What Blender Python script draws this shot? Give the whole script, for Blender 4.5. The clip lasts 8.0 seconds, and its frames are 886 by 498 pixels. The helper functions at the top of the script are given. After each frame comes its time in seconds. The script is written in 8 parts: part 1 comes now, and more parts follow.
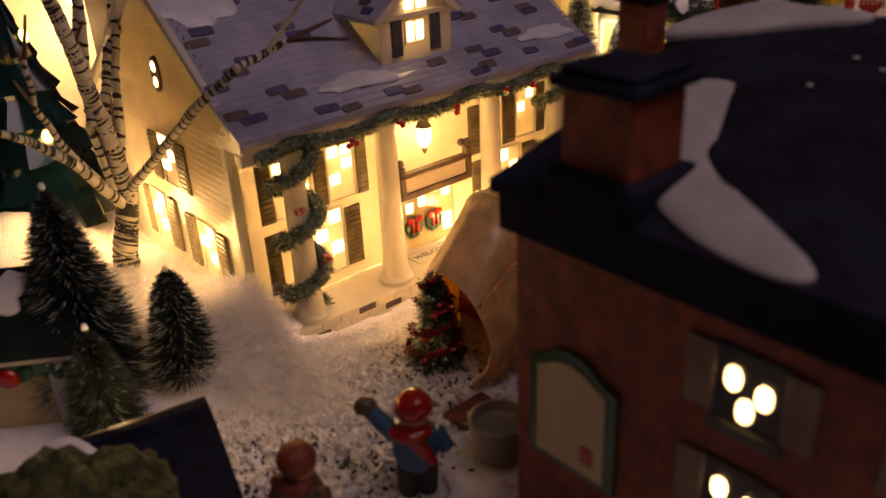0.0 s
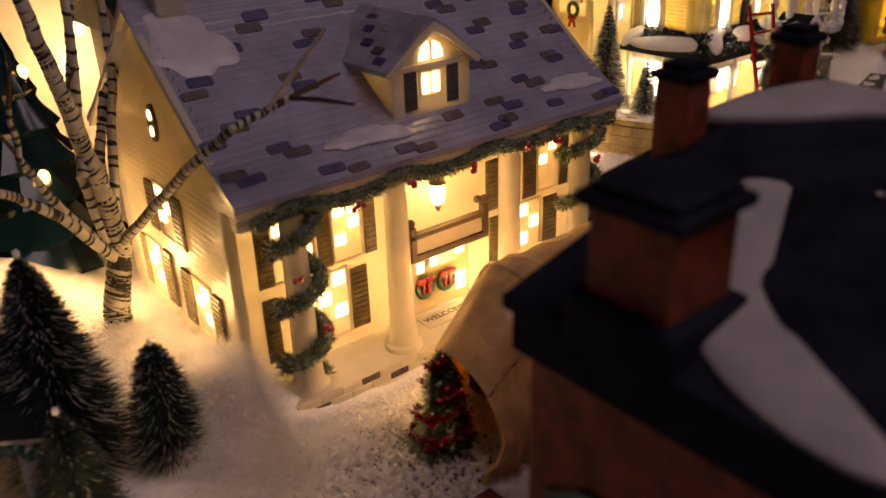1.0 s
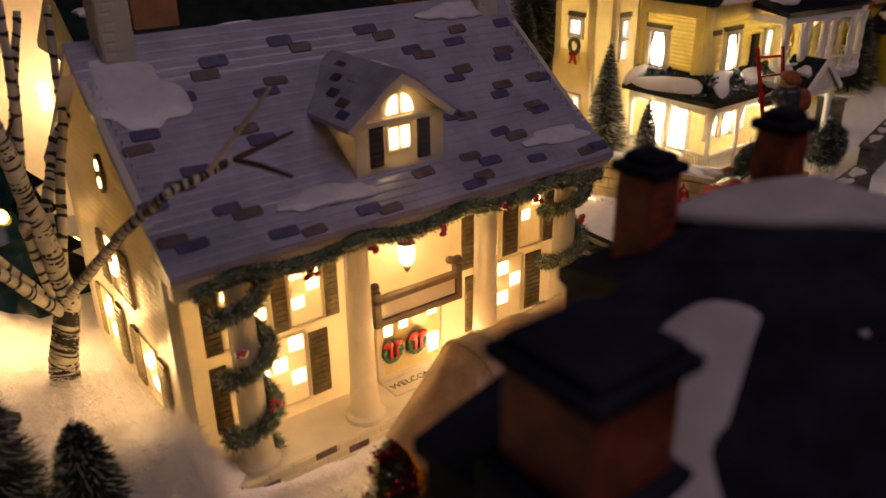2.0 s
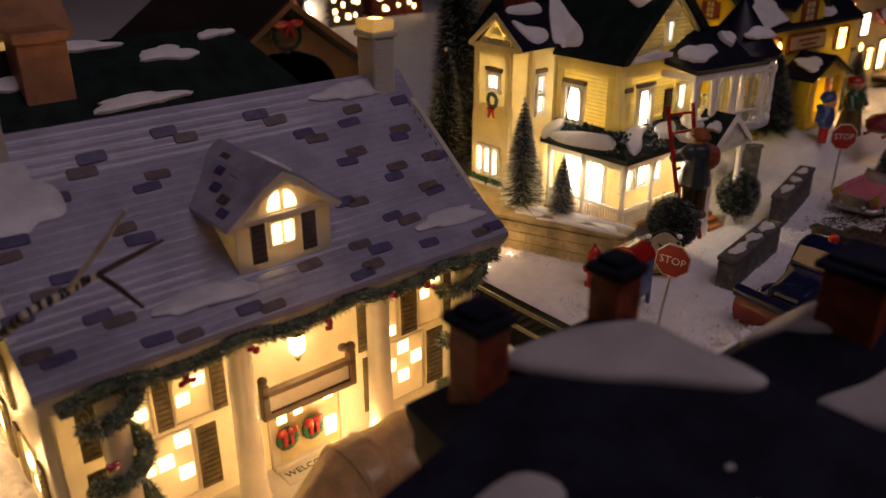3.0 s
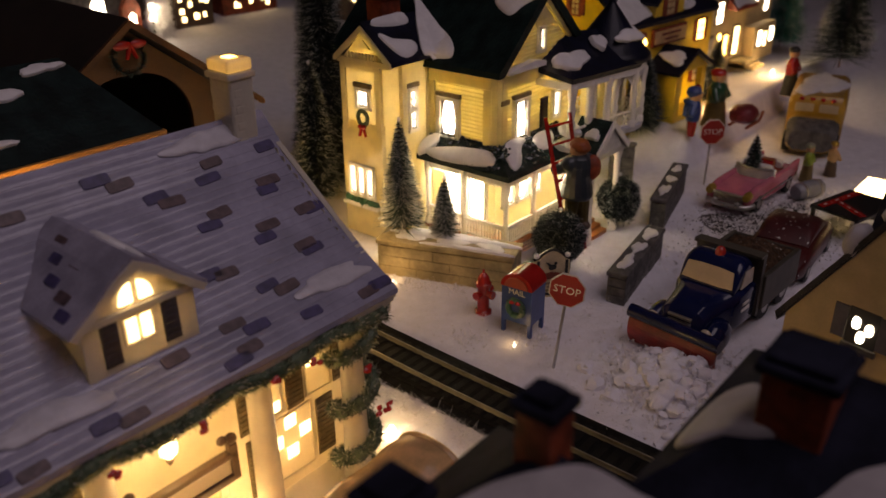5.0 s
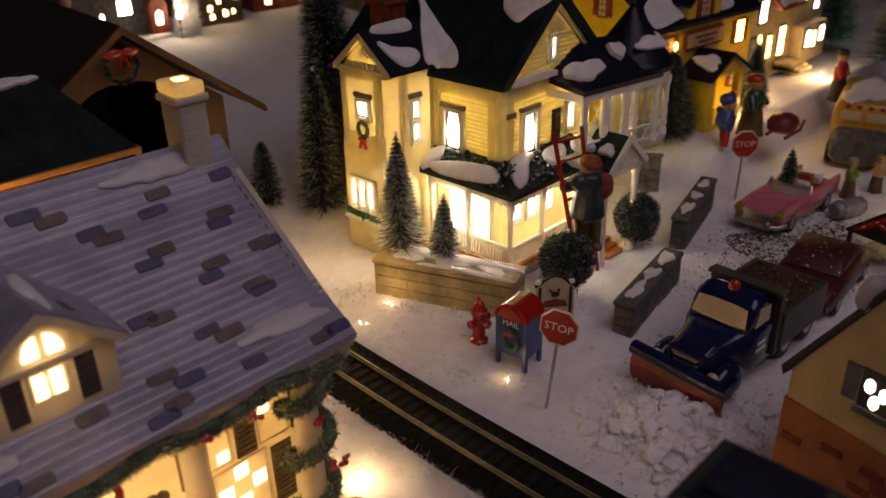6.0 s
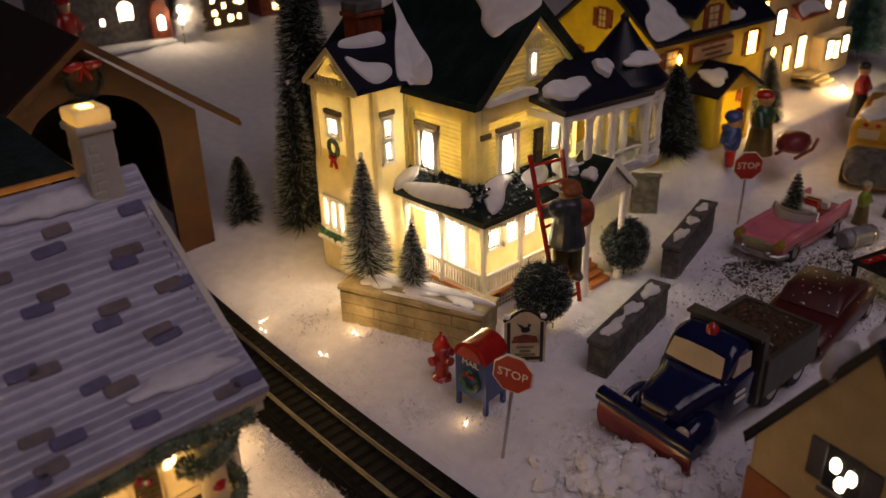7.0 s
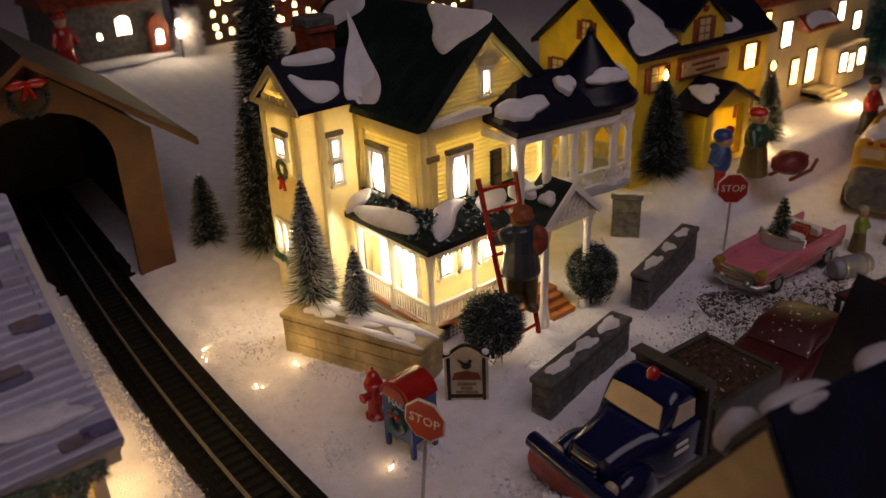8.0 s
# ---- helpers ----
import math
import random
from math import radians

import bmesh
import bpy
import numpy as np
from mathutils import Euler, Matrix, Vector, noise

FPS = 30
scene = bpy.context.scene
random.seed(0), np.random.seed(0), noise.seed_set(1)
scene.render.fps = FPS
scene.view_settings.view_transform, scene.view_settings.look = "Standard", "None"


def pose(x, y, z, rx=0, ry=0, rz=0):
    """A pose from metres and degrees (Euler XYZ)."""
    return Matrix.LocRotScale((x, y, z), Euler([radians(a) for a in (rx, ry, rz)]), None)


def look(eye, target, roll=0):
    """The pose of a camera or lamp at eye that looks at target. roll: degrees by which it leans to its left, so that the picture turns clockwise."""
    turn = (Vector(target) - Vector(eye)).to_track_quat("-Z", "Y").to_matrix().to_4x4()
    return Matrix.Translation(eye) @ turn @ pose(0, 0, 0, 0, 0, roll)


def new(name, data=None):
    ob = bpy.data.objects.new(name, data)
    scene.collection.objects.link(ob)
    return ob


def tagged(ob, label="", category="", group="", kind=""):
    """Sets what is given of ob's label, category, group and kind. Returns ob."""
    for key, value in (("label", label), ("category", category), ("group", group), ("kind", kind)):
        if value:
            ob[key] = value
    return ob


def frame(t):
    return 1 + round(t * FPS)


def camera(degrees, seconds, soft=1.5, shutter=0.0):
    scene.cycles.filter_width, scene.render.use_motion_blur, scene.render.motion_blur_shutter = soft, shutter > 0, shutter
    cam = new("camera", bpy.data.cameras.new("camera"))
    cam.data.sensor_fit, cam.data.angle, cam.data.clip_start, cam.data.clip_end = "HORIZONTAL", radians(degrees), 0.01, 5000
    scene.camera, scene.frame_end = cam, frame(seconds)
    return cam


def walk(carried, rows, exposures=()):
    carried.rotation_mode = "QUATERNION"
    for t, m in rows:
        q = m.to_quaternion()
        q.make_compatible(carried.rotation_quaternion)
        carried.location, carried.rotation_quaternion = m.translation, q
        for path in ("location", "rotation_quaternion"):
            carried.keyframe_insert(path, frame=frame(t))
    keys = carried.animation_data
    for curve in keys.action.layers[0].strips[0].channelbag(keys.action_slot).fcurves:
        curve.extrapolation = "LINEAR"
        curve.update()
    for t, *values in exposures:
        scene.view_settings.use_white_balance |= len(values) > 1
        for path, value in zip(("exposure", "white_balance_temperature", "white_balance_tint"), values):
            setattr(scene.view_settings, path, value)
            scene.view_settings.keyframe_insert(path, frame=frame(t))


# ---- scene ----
from mathutils.bvhtree import BVHTree

cam = camera(56.87, 8.0, soft=1.5)
# the lens is focused on the middle of the village; what stands close to it is soft
cam.data.dof.use_dof, cam.data.dof.focus_distance, cam.data.dof.aperture_fstop = True, 0.56, 10.0
# seconds, eye in metres, turn in degrees
PATH = [
    (0.0, -0.1720, -0.3607, 0.2499, 63.55, 2.64, -40.93),
    (0.5, -0.1571, -0.3479, 0.2549, 64.33, 2.05, -40.44),
    (1.0, -0.1388, -0.3290, 0.2612, 64.54, 1.79, -38.96),
    (1.2, -0.1275, -0.3274, 0.2626, 65.07, 1.97, -38.21),
    (2.3, -0.0808, -0.3099, 0.2825, 65.56, 0.34, -37.31),
    (2.5, -0.0722, -0.3140, 0.2917, 65.58, 0.10, -37.52),
    (3.0, -0.0516, -0.3232, 0.3099, 66.24, 0.32, -40.08),
    (3.5, -0.0443, -0.3105, 0.3237, 66.43, 0.17, -42.40),
    (4.0, -0.0388, -0.2900, 0.3292, 65.57, -0.01, -45.34),
    (4.5, -0.0361, -0.2793, 0.3317, 64.65, 0.49, -49.39),
    (4.7, -0.0309, -0.2767, 0.3307, 64.77, 0.50, -50.36),
    (5.8, 0.0386, -0.2780, 0.3394, 63.96, 1.10, -46.63),
    (6.0, 0.0503, -0.2798, 0.3391, 63.91, 1.21, -46.00),
    (6.5, 0.0837, -0.2846, 0.3406, 63.90, 1.08, -44.91),
    (7.0, 0.1196, -0.2858, 0.3413, 63.91, 1.38, -43.26),
    (7.5, 0.1628, -0.2978, 0.3394, 64.07, 1.97, -42.04),
    (8.0, 0.2004, -0.3081, 0.3367, 64.64, 2.23, -40.09),
]
walk(cam, [(t, pose(x, y, z, rx, ry, rz)) for t, x, y, z, rx, ry, rz in PATH],
     [(0.0, 0.5, 9800, 25), (2.5, 0.05, 8500, 21), (8.0, 0.26, 8400, 15)])

# ---------------------------------------------------------------- light
world = bpy.data.worlds.new("dim_room")
scene.world = world
world.use_nodes = True
world.node_tree.nodes["Background"].inputs[0].default_value = (0.70, 0.55, 0.60, 1)
world.node_tree.nodes["Background"].inputs[1].default_value = 0.037
# unseen lavender area lamp, added overhead as fill; no window is modelled
room_fill = bpy.data.lights.new("overhead_fill", "AREA")
room_fill.shape, room_fill.size, room_fill.size_y, room_fill.energy, room_fill.color = "RECTANGLE", 1.1, 0.9, 3.5, (0.81, 0.75, 1.0)
room_fill_ob = new("overhead_fill", room_fill)
room_fill_ob.matrix_basis = look((0.36, -0.60, 1.2), (0.36, -0.05, 0.0))


def bulb_light(name, place, watts, colour=(1.0, 0.70, 0.33), radius=0.004):
    data = bpy.data.lights.new(name, "POINT")
    data.energy, data.color, data.shadow_soft_size = watts, colour, radius
    ob = new(name, data)
    ob.location = place
    return ob


# ---------------------------------------------------------------- materials
def material(name, colour, rough=0.5, metal=0.0, vary=0.15, scale=60.0, bump=0.15, fine=600.0, second=None, spec=0.5,
             coat=0.0, speckle=None, translucent=0.0, island=0.0):
    """Painted or grained surface: colour with two scales of variation and a fine relief."""
    m = bpy.data.materials.new(name)
    m.use_nodes = True
    nt = m.node_tree
    n, link = nt.nodes, nt.links
    b = n["Principled BSDF"]
    b.inputs["Roughness"].default_value = rough
    b.inputs["Metallic"].default_value = metal
    b.inputs["Specular IOR Level"].default_value = spec
    b.inputs["Coat Weight"].default_value = coat
    b.inputs["Coat Roughness"].default_value = 0.12
    tc = n.new("ShaderNodeNewGeometry")
    a = n.new("ShaderNodeTexNoise")
    a.inputs["Scale"].default_value, a.inputs["Detail"].default_value = scale, 3
    f = n.new("ShaderNodeTexNoise")
    f.inputs["Scale"].default_value, f.inputs["Detail"].default_value = fine, 2
    link.new(tc.outputs["Position"], a.inputs["Vector"])
    link.new(tc.outputs["Position"], f.inputs["Vector"])
    other = second if second else tuple(c * (1 - 2.2 * vary) for c in colour)
    ramp = n.new("ShaderNodeValToRGB")
    ramp.color_ramp.elements[0].position, ramp.color_ramp.elements[1].position = 0.35, 0.65
    ramp.color_ramp.elements[0].color, ramp.color_ramp.elements[1].color = (*other, 1), (*colour, 1)
    link.new(a.outputs["Fac"], ramp.inputs["Fac"])
    mix = n.new("ShaderNodeMix")
    mix.data_type, mix.blend_type = "RGBA", "MULTIPLY"
    mix.inputs["Factor"].default_value = 0.5
    r2 = n.new("ShaderNodeValToRGB")
    lo = 1 - 1.6 * vary
    r2.color_ramp.elements[0].position, r2.color_ramp.elements[1].position = 0.3, 0.7
    r2.color_ramp.elements[0].color, r2.color_ramp.elements[1].color = (lo, lo, lo, 1), (1, 1, 1, 1)
    link.new(f.outputs["Fac"], r2.inputs["Fac"])
    link.new(ramp.outputs["Color"], mix.inputs["A"])
    link.new(r2.outputs["Color"], mix.inputs["B"])
    out = mix.outputs["Result"]
    if speckle:
        v = n.new("ShaderNodeTexNoise")
        v.inputs["Scale"].default_value, v.inputs["Detail"].default_value = speckle[1], 1
        link.new(tc.outputs["Position"], v.inputs["Vector"])
        r3 = n.new("ShaderNodeValToRGB")
        r3.color_ramp.elements[0].position, r3.color_ramp.elements[1].position = speckle[2], speckle[2] + 0.05
        m2 = n.new("ShaderNodeMix")
        m2.data_type = "RGBA"
        link.new(v.outputs["Fac"], r3.inputs["Fac"])
        link.new(r3.outputs["Color"], m2.inputs["Factor"])
        link.new(out, m2.inputs["A"])
        m2.inputs["B"].default_value = (*speckle[0], 1)
        out = m2.outputs["Result"]
    if island:
        oi = n.new("ShaderNodeNewGeometry")
        m3 = n.new("ShaderNodeHueSaturation")
        mr = n.new("ShaderNodeMapRange")
        mr.inputs["To Min"].default_value, mr.inputs["To Max"].default_value = 1 - island, 1 + island
        link.new(oi.outputs["Random Per Island"], mr.inputs["Value"])
        link.new(mr.outputs["Result"], m3.inputs["Value"])
        link.new(out, m3.inputs["Color"])
        out = m3.outputs["Color"]
    link.new(out, b.inputs["Base Color"])
    if bump:
        bn = n.new("ShaderNodeBump")
        bn.inputs["Strength"].default_value, bn.inputs["Distance"].default_value = bump, 0.0006
        link.new(f.outputs["Fac"], bn.inputs["Height"])
        link.new(bn.outputs["Normal"], b.inputs["Normal"])
    if translucent:
        t = n.new("ShaderNodeBsdfTranslucent")
        link.new(out, t.inputs["Color"])
        ms = n.new("ShaderNodeMixShader")
        ms.inputs[0].default_value = translucent
        link.new(b.outputs[0], ms.inputs[1])
        link.new(t.outputs[0], ms.inputs[2])
        link.new(ms.outputs[0], n["Material Output"].inputs["Surface"])
    return m


def glowing(name, colour, strength):
    m = bpy.data.materials.new(name)
    m.use_nodes = True
    b = m.node_tree.nodes["Principled BSDF"]
    b.inputs["Base Color"].default_value = (*[0.8 * c for c in colour], 1)
    b.inputs["Emission Color"].default_value = (*colour, 1)
    b.inputs["Emission Strength"].default_value = strength
    b.inputs["Roughness"].default_value = 0.3
    return m


CERAMIC = material("cream_ceramic", (0.82, 0.76, 0.63), 0.3, vary=0.05, bump=0.1, coat=0.3, translucent=0.35)
WHITE = material("white_glaze", (0.82, 0.79, 0.72), 0.3, vary=0.05, bump=0.1, coat=0.3)
ROOFWHITE = material("pale_glazed_shingle", (0.35, 0.34, 0.45), 0.38, vary=0.12, scale=40, bump=0.45, fine=300, coat=0.55)
DORMERROOF = material("dormer_roof_glaze", (0.39, 0.37, 0.47), 0.4, vary=0.15, scale=60, bump=0.3, coat=0.3)
SHINGLE_P = material("purple_slate_paint", (0.075, 0.06, 0.17), 0.5, vary=0.2, scale=200, coat=0.08)
SHINGLE_B = material("brown_slate_paint", (0.14, 0.088, 0.095), 0.5, vary=0.2, scale=200, coat=0.08)
SNOW = material("snow_flock", (0.87, 0.86, 0.91), 0.75, vary=0.04, scale=90, bump=0.9, fine=900, spec=0.3)
SNOWCAP = material("glazed_snow", (0.84, 0.82, 0.82), 0.45, vary=0.05, scale=90, bump=0.3, fine=500)
ROOFSNOW = material("thin_roof_snow", (0.60, 0.58, 0.63), 0.4, vary=0.08, scale=90, bump=0.5, fine=400, coat=0.2)
# darker copy of the snow: shade on the near roofs put into colour
SNOWSHADED = material("shade_toned_snow", (0.44, 0.41, 0.42), 0.6, vary=0.08, scale=60, bump=0.3, fine=400)
SHUTTER = material("olive_brown_shutter", (0.25, 0.19, 0.10), 0.4, vary=0.2, scale=150)
SHUTTER_D = material("charcoal_shutter", (0.10, 0.09, 0.09), 0.3, vary=0.2, coat=0.4)
WINDOW = glowing("lit_window", (1.0, 0.78, 0.42), 5.0)
WINDOW_W = glowing("bright_lit_window", (1.0, 0.93, 0.78), 9.0)
WINDOW_Y = glowing("amber_lit_window", (1.0, 0.62, 0.16), 9.0)
BLANK = material("unlit_cream_pane", (0.80, 0.66, 0.36), 0.3, vary=0.05, coat=0.3, translucent=0.35)
SASH = material("window_sash_grey", (0.30, 0.28, 0.30), 0.35, vary=0.1)
GREEN_G = material("garland_green", (0.035, 0.065, 0.03), 0.6, vary=0.3, scale=160, second=(0.13, 0.17, 0.10), island=0.4)
FROSTGREEN = material("frosted_garland_tip", (0.58, 0.60, 0.48), 0.6, vary=0.25, scale=200, island=0.4)
RED = material("glossy_red", (0.46, 0.018, 0.014), 0.25, vary=0.12, coat=0.5)
DARKRED = material("brick_red_dark", (0.34, 0.062, 0.022), 0.6, vary=0.25, scale=120, bump=0.6)
BROWN = material("brown_painted_trim", (0.14, 0.085, 0.05), 0.45, vary=0.2)
YELLOW = material("butter_yellow_glaze", (0.94, 0.86, 0.56), 0.3, vary=0.06, scale=60, bump=0.2, coat=0.5, translucent=0.55)
YELLOW_B = material("butter_yellow_board", (0.95, 0.89, 0.64), 0.3, vary=0.06, scale=60, bump=0.2, coat=0.4, translucent=0.6)
YELLOW_T = material("pale_yellow_trim_glaze", (0.95, 0.88, 0.64), 0.28, vary=0.06, scale=60, bump=0.15, coat=0.5, translucent=0.6)
YELLOW_S = material("mustard_yellow_glaze", (0.84, 0.58, 0.05), 0.35, vary=0.08, coat=0.3)
IVORY = material("solid_ivory_glaze", (0.88, 0.85, 0.80), 0.3, vary=0.05, coat=0.4)
CREAMTRIM = material("ivory_trim", (0.88, 0.85, 0.77), 0.3, vary=0.05, coat=0.4, translucent=0.4)
ROOFGREEN = material("dark_green_glazed_roof", (0.009, 0.024, 0.022), 0.5, vary=0.3, scale=70, bump=0.7, fine=350, coat=0.06, spec=0.2)
ROOFNAVY = material("navy_glazed_roof", (0.004, 0.006, 0.022), 0.45, vary=0.25, scale=70, bump=0.5, fine=350, coat=0.08, spec=0.3)
ROOFDARK = material("charcoal_navy_roof", (0.016, 0.0175, 0.033), 0.8, vary=0.25, scale=60, bump=0.6, fine=350, spec=0.1)
ORANGE = material("orange_brown_floor", (0.50, 0.17, 0.045), 0.4, vary=0.15)
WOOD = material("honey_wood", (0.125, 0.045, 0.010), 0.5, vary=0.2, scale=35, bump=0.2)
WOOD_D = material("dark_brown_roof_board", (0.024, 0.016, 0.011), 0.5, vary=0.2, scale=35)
STONE = material("sandy_stone", (0.54, 0.43, 0.23), 0.7, vary=0.22, scale=45, bump=1.0, fine=300)
STONE_P = material("pale_grey_glaze", (0.36, 0.33, 0.26), 0.45, vary=0.2, scale=90, bump=0.4, coat=0.2)
STONE_G = material("grey_stone", (0.15, 0.14, 0.13), 0.7, vary=0.25, scale=130, bump=1.0, fine=300)
BED = material("black_roadbed", (0.008, 0.0075, 0.007), 0.8, vary=0.3, scale=150, bump=0.8, fine=500, spec=0.12)
RAIL = material("nickel_rail", (0.36, 0.34, 0.28), 0.42, metal=0.55, vary=0.15)
TIE = material("black_plastic_tie", (0.008, 0.0075, 0.007), 0.6, vary=0.2, spec=0.15)
BARK = material("white_birch_bark", (0.62, 0.57, 0.48), 0.7, vary=0.12, scale=120, bump=0.6)
BARKMARK = material("black_bark_band", (0.02, 0.018, 0.018), 0.7, vary=0.2)
TWIG = material("dark_red_twig", (0.09, 0.03, 0.02), 0.7, vary=0.2)
NEEDLE = material("frosted_dark_bristle", (0.022, 0.04, 0.035), 0.6, vary=0.2, island=0.5)
NEEDLE_F = material("white_frosted_bristle", (0.66, 0.69, 0.67), 0.6, vary=0.2, island=0.3)
NEEDLE_G = material("sage_frosted_bristle", (0.055, 0.095, 0.075), 0.6, vary=0.2, island=0.5)
NAVY = material("navy_blue_enamel", (0.007, 0.012, 0.06), 0.1, vary=0.1, coat=0.35, spec=0.35)
BLUE = material("mailbox_blue", (0.02, 0.06, 0.24), 0.35, vary=0.12, coat=0.3)
TAN = material("tan_canvas", (0.95, 0.62, 0.29), 0.25, vary=0.12, scale=90, bump=0.5, coat=0.5, translucent=0.3)
GLASSCREAM = material("cream_painted_glass", (0.62, 0.50, 0.34), 0.25, vary=0.06, coat=0.4)
PINK = material("pink_car_enamel", (0.74, 0.20, 0.27), 0.22, vary=0.08, coat=0.6)
CHROME = material("silver_paint", (0.55, 0.53, 0.50), 0.3, metal=0.8, vary=0.1)
RUBBER = material("black_rubber", (0.015, 0.015, 0.015), 0.6, vary=0.2)
DIRT = material("brown_gravel_load", (0.19, 0.10, 0.05), 0.8, vary=0.3, scale=250, bump=1.0, fine=400, speckle=((0.5, 0.48, 0.45), 330, 0.68))
TRUCKGREY = material("grey_brown_truck_bed", (0.085, 0.075, 0.055), 0.5, vary=0.2)
CREAMWALL = material("cream_house_wall", (0.62, 0.48, 0.26), 0.5, vary=0.08, scale=60, bump=0.2)
TEAL = material("teal_glazed_tree", (0.002, 0.02, 0.032), 0.15, vary=0.25, coat=0.7)
MOSS = material("moss_green_foam", (0.10, 0.105, 0.03), 0.85, vary=0.3, scale=160, bump=1.0, fine=260)
SKIN = material("figurine_face_paint", (0.48, 0.25, 0.14), 0.4, vary=0.05)
BLACK = material("black_paint", (0.012, 0.012, 0.012), 0.4, vary=0.2)
GREENPAINT = material("bottle_green_paint", (0.02, 0.10, 0.045), 0.3, vary=0.2, coat=0.4)
BUSYELLOW = material("school_bus_yellow", (0.55, 0.30, 0.03), 0.35, vary=0.12, coat=0.3)
JEANS = material("grey_blue_coat", (0.035, 0.05, 0.065), 0.35, vary=0.2, coat=0.4)
OLIVE = material("olive_trousers", (0.16, 0.11, 0.03), 0.4, vary=0.2, coat=0.3)
TINSEL = material("red_tinsel", (0.45, 0.01, 0.015), 0.15, metal=0.6, vary=0.2)
TERRA = material("orange_chimney_clay", (0.50, 0.22, 0.10), 0.6, vary=0.15, bump=0.5)
FIBRE = material("white_fibre_fluff", (0.86, 0.84, 0.86), 0.9, vary=0.06, bump=0.6, spec=0.1, translucent=0.4)
GREYDISC = material("grey_blue_glaze", (0.26, 0.27, 0.31), 0.35, vary=0.1)
DARKFLAKE = material("dark_grit", (0.10, 0.085, 0.075), 0.7, vary=0.3)
SIGNRED = material("stop_sign_red", (0.38, 0.022, 0.016), 0.4, vary=0.06)
WALLROOM = material("dim_room_wall", (0.42, 0.36, 0.34), 0.8, vary=0.1, scale=2, fine=40)
GLINT = material("glinting_flake", (0.86, 0.84, 0.84), 0.12, vary=0.05, bump=0.0, spec=0.8, coat=0.6)
ROOFTAN = material("grey_tan_roof_slope", (0.15, 0.12, 0.09), 0.6, vary=0.2, scale=40)
GOLD = material("gold_paint", (0.5, 0.32, 0.06), 0.35, metal=0.5)
TEALBRUSH = material("teal_bristle", (0.02, 0.16, 0.15), 0.6, vary=0.2, island=0.4)

# ---------------------------------------------------------------- builders (millimetres)
MM = 0.001
ORIGIN = {}


def thing(name, label, category, x=0, y=0, group="", kind="", turn=0):
    """An empty at a thing's base. Its parts are drawn in the place's own millimetres."""
    ob = tagged(new(name), label, category, group, kind)
    ob.empty_display_size = 0.01
    ob.matrix_basis = pose(x * MM, y * MM, 0, 0, 0, turn)
    ORIGIN[ob] = (x, y)
    return ob


def part(name, bm, mat, parent=None, label="", smooth=False, local=False, ob_tags=None):
    """One mesh of its own under a thing or a part."""
    if parent is not None and not local:
        x, y = ORIGIN[parent]
        bmesh.ops.translate(bm, verts=bm.verts, vec=(-x, -y, 0))
    bmesh.ops.scale(bm, verts=bm.verts, vec=(MM, MM, MM))
    bmesh.ops.recalc_face_normals(bm, faces=bm.faces)
    me = bpy.data.meshes.new(name)
    bm.to_mesh(me)
    bm.free()
    if smooth:
        for p in me.polygons:
            p.use_smooth = True
        me.set_sharp_from_angle(angle=radians(42))
    me.materials.append(mat)
    ob = new(name, me)
    if parent is not None:
        ob.parent = parent
        ORIGIN[ob] = ORIGIN.get(parent, (0, 0))
    if label:
        ob["label"] = label
    return ob


def nearer(ob, s):
    """Draw a far thing in towards the middle of the path by the factor s."""
    c = Vector((0.12, -0.29, 0.34))
    ob.matrix_basis = Matrix.Translation(c * (1 - s)) @ Matrix.Scale(s, 4) @ ob.matrix_basis
    return ob


def B():
    return bmesh.new()


def box(bm, x0, x1, y0, y1, z0, z1, bevel=0.0, m=None):
    vs = [bm.verts.new((x, y, z)) for z in (z0, z1) for x, y in ((x0, y0), (x1, y0), (x1, y1), (x0, y1))]
    fs = [bm.faces.new([vs[i] for i in f]) for f in ((3, 2, 1, 0), (4, 5, 6, 7), (0, 1, 5, 4), (1, 2, 6, 5), (2, 3, 7, 6), (3, 0, 4, 7))]
    new_v = vs
    if bevel:
        es = list({e for f in fs for e in f.edges})
        r = bmesh.ops.bevel(bm, geom=es, offset=bevel, segments=2, affect="EDGES", profile=0.5)
        new_v = list({v for f in r["faces"] for v in f.verts} | {v for v in vs if v.is_valid})
    if m is not None:
        bmesh.ops.transform(bm, matrix=m, verts=[v for v in new_v if v.is_valid])
    return bm


def prism(bm, pts, d, axis="z", lo=0.0):
    """Extrude a polygon of 2D points by d along an axis (z: xy, y: xz, x: yz), from lo."""
    def at(p, k):
        return {"z": (p[0], p[1], k), "y": (p[0], k, p[1]), "x": (k, p[0], p[1])}[axis]
    a = [bm.verts.new(at(p, lo)) for p in pts]
    b = [bm.verts.new(at(p, lo + d)) for p in pts]
    bm.faces.new(a[::-1])
    bm.faces.new(b)
    for i in range(len(pts)):
        j = (i + 1) % len(pts)
        bm.faces.new((a[i], a[j], b[j], b[i]))
    return bm


def lathe(bm, profile, cx=0, cy=0, n=20, squash=1.0):
    """Turn (radius, height) pairs round a vertical line."""
    rings = []
    for r, z in profile:
        rings.append([bm.verts.new((cx + r * math.cos(2 * math.pi * k / n), cy + squash * r * math.sin(2 * math.pi * k / n), z)) for k in range(n)])
    for a, b in zip(rings, rings[1:]):
        for k in range(n):
            bm.faces.new((a[k], a[(k + 1) % n], b[(k + 1) % n], b[k]))
    bm.faces.new(rings[0][::-1])
    bm.faces.new(rings[-1])
    return bm


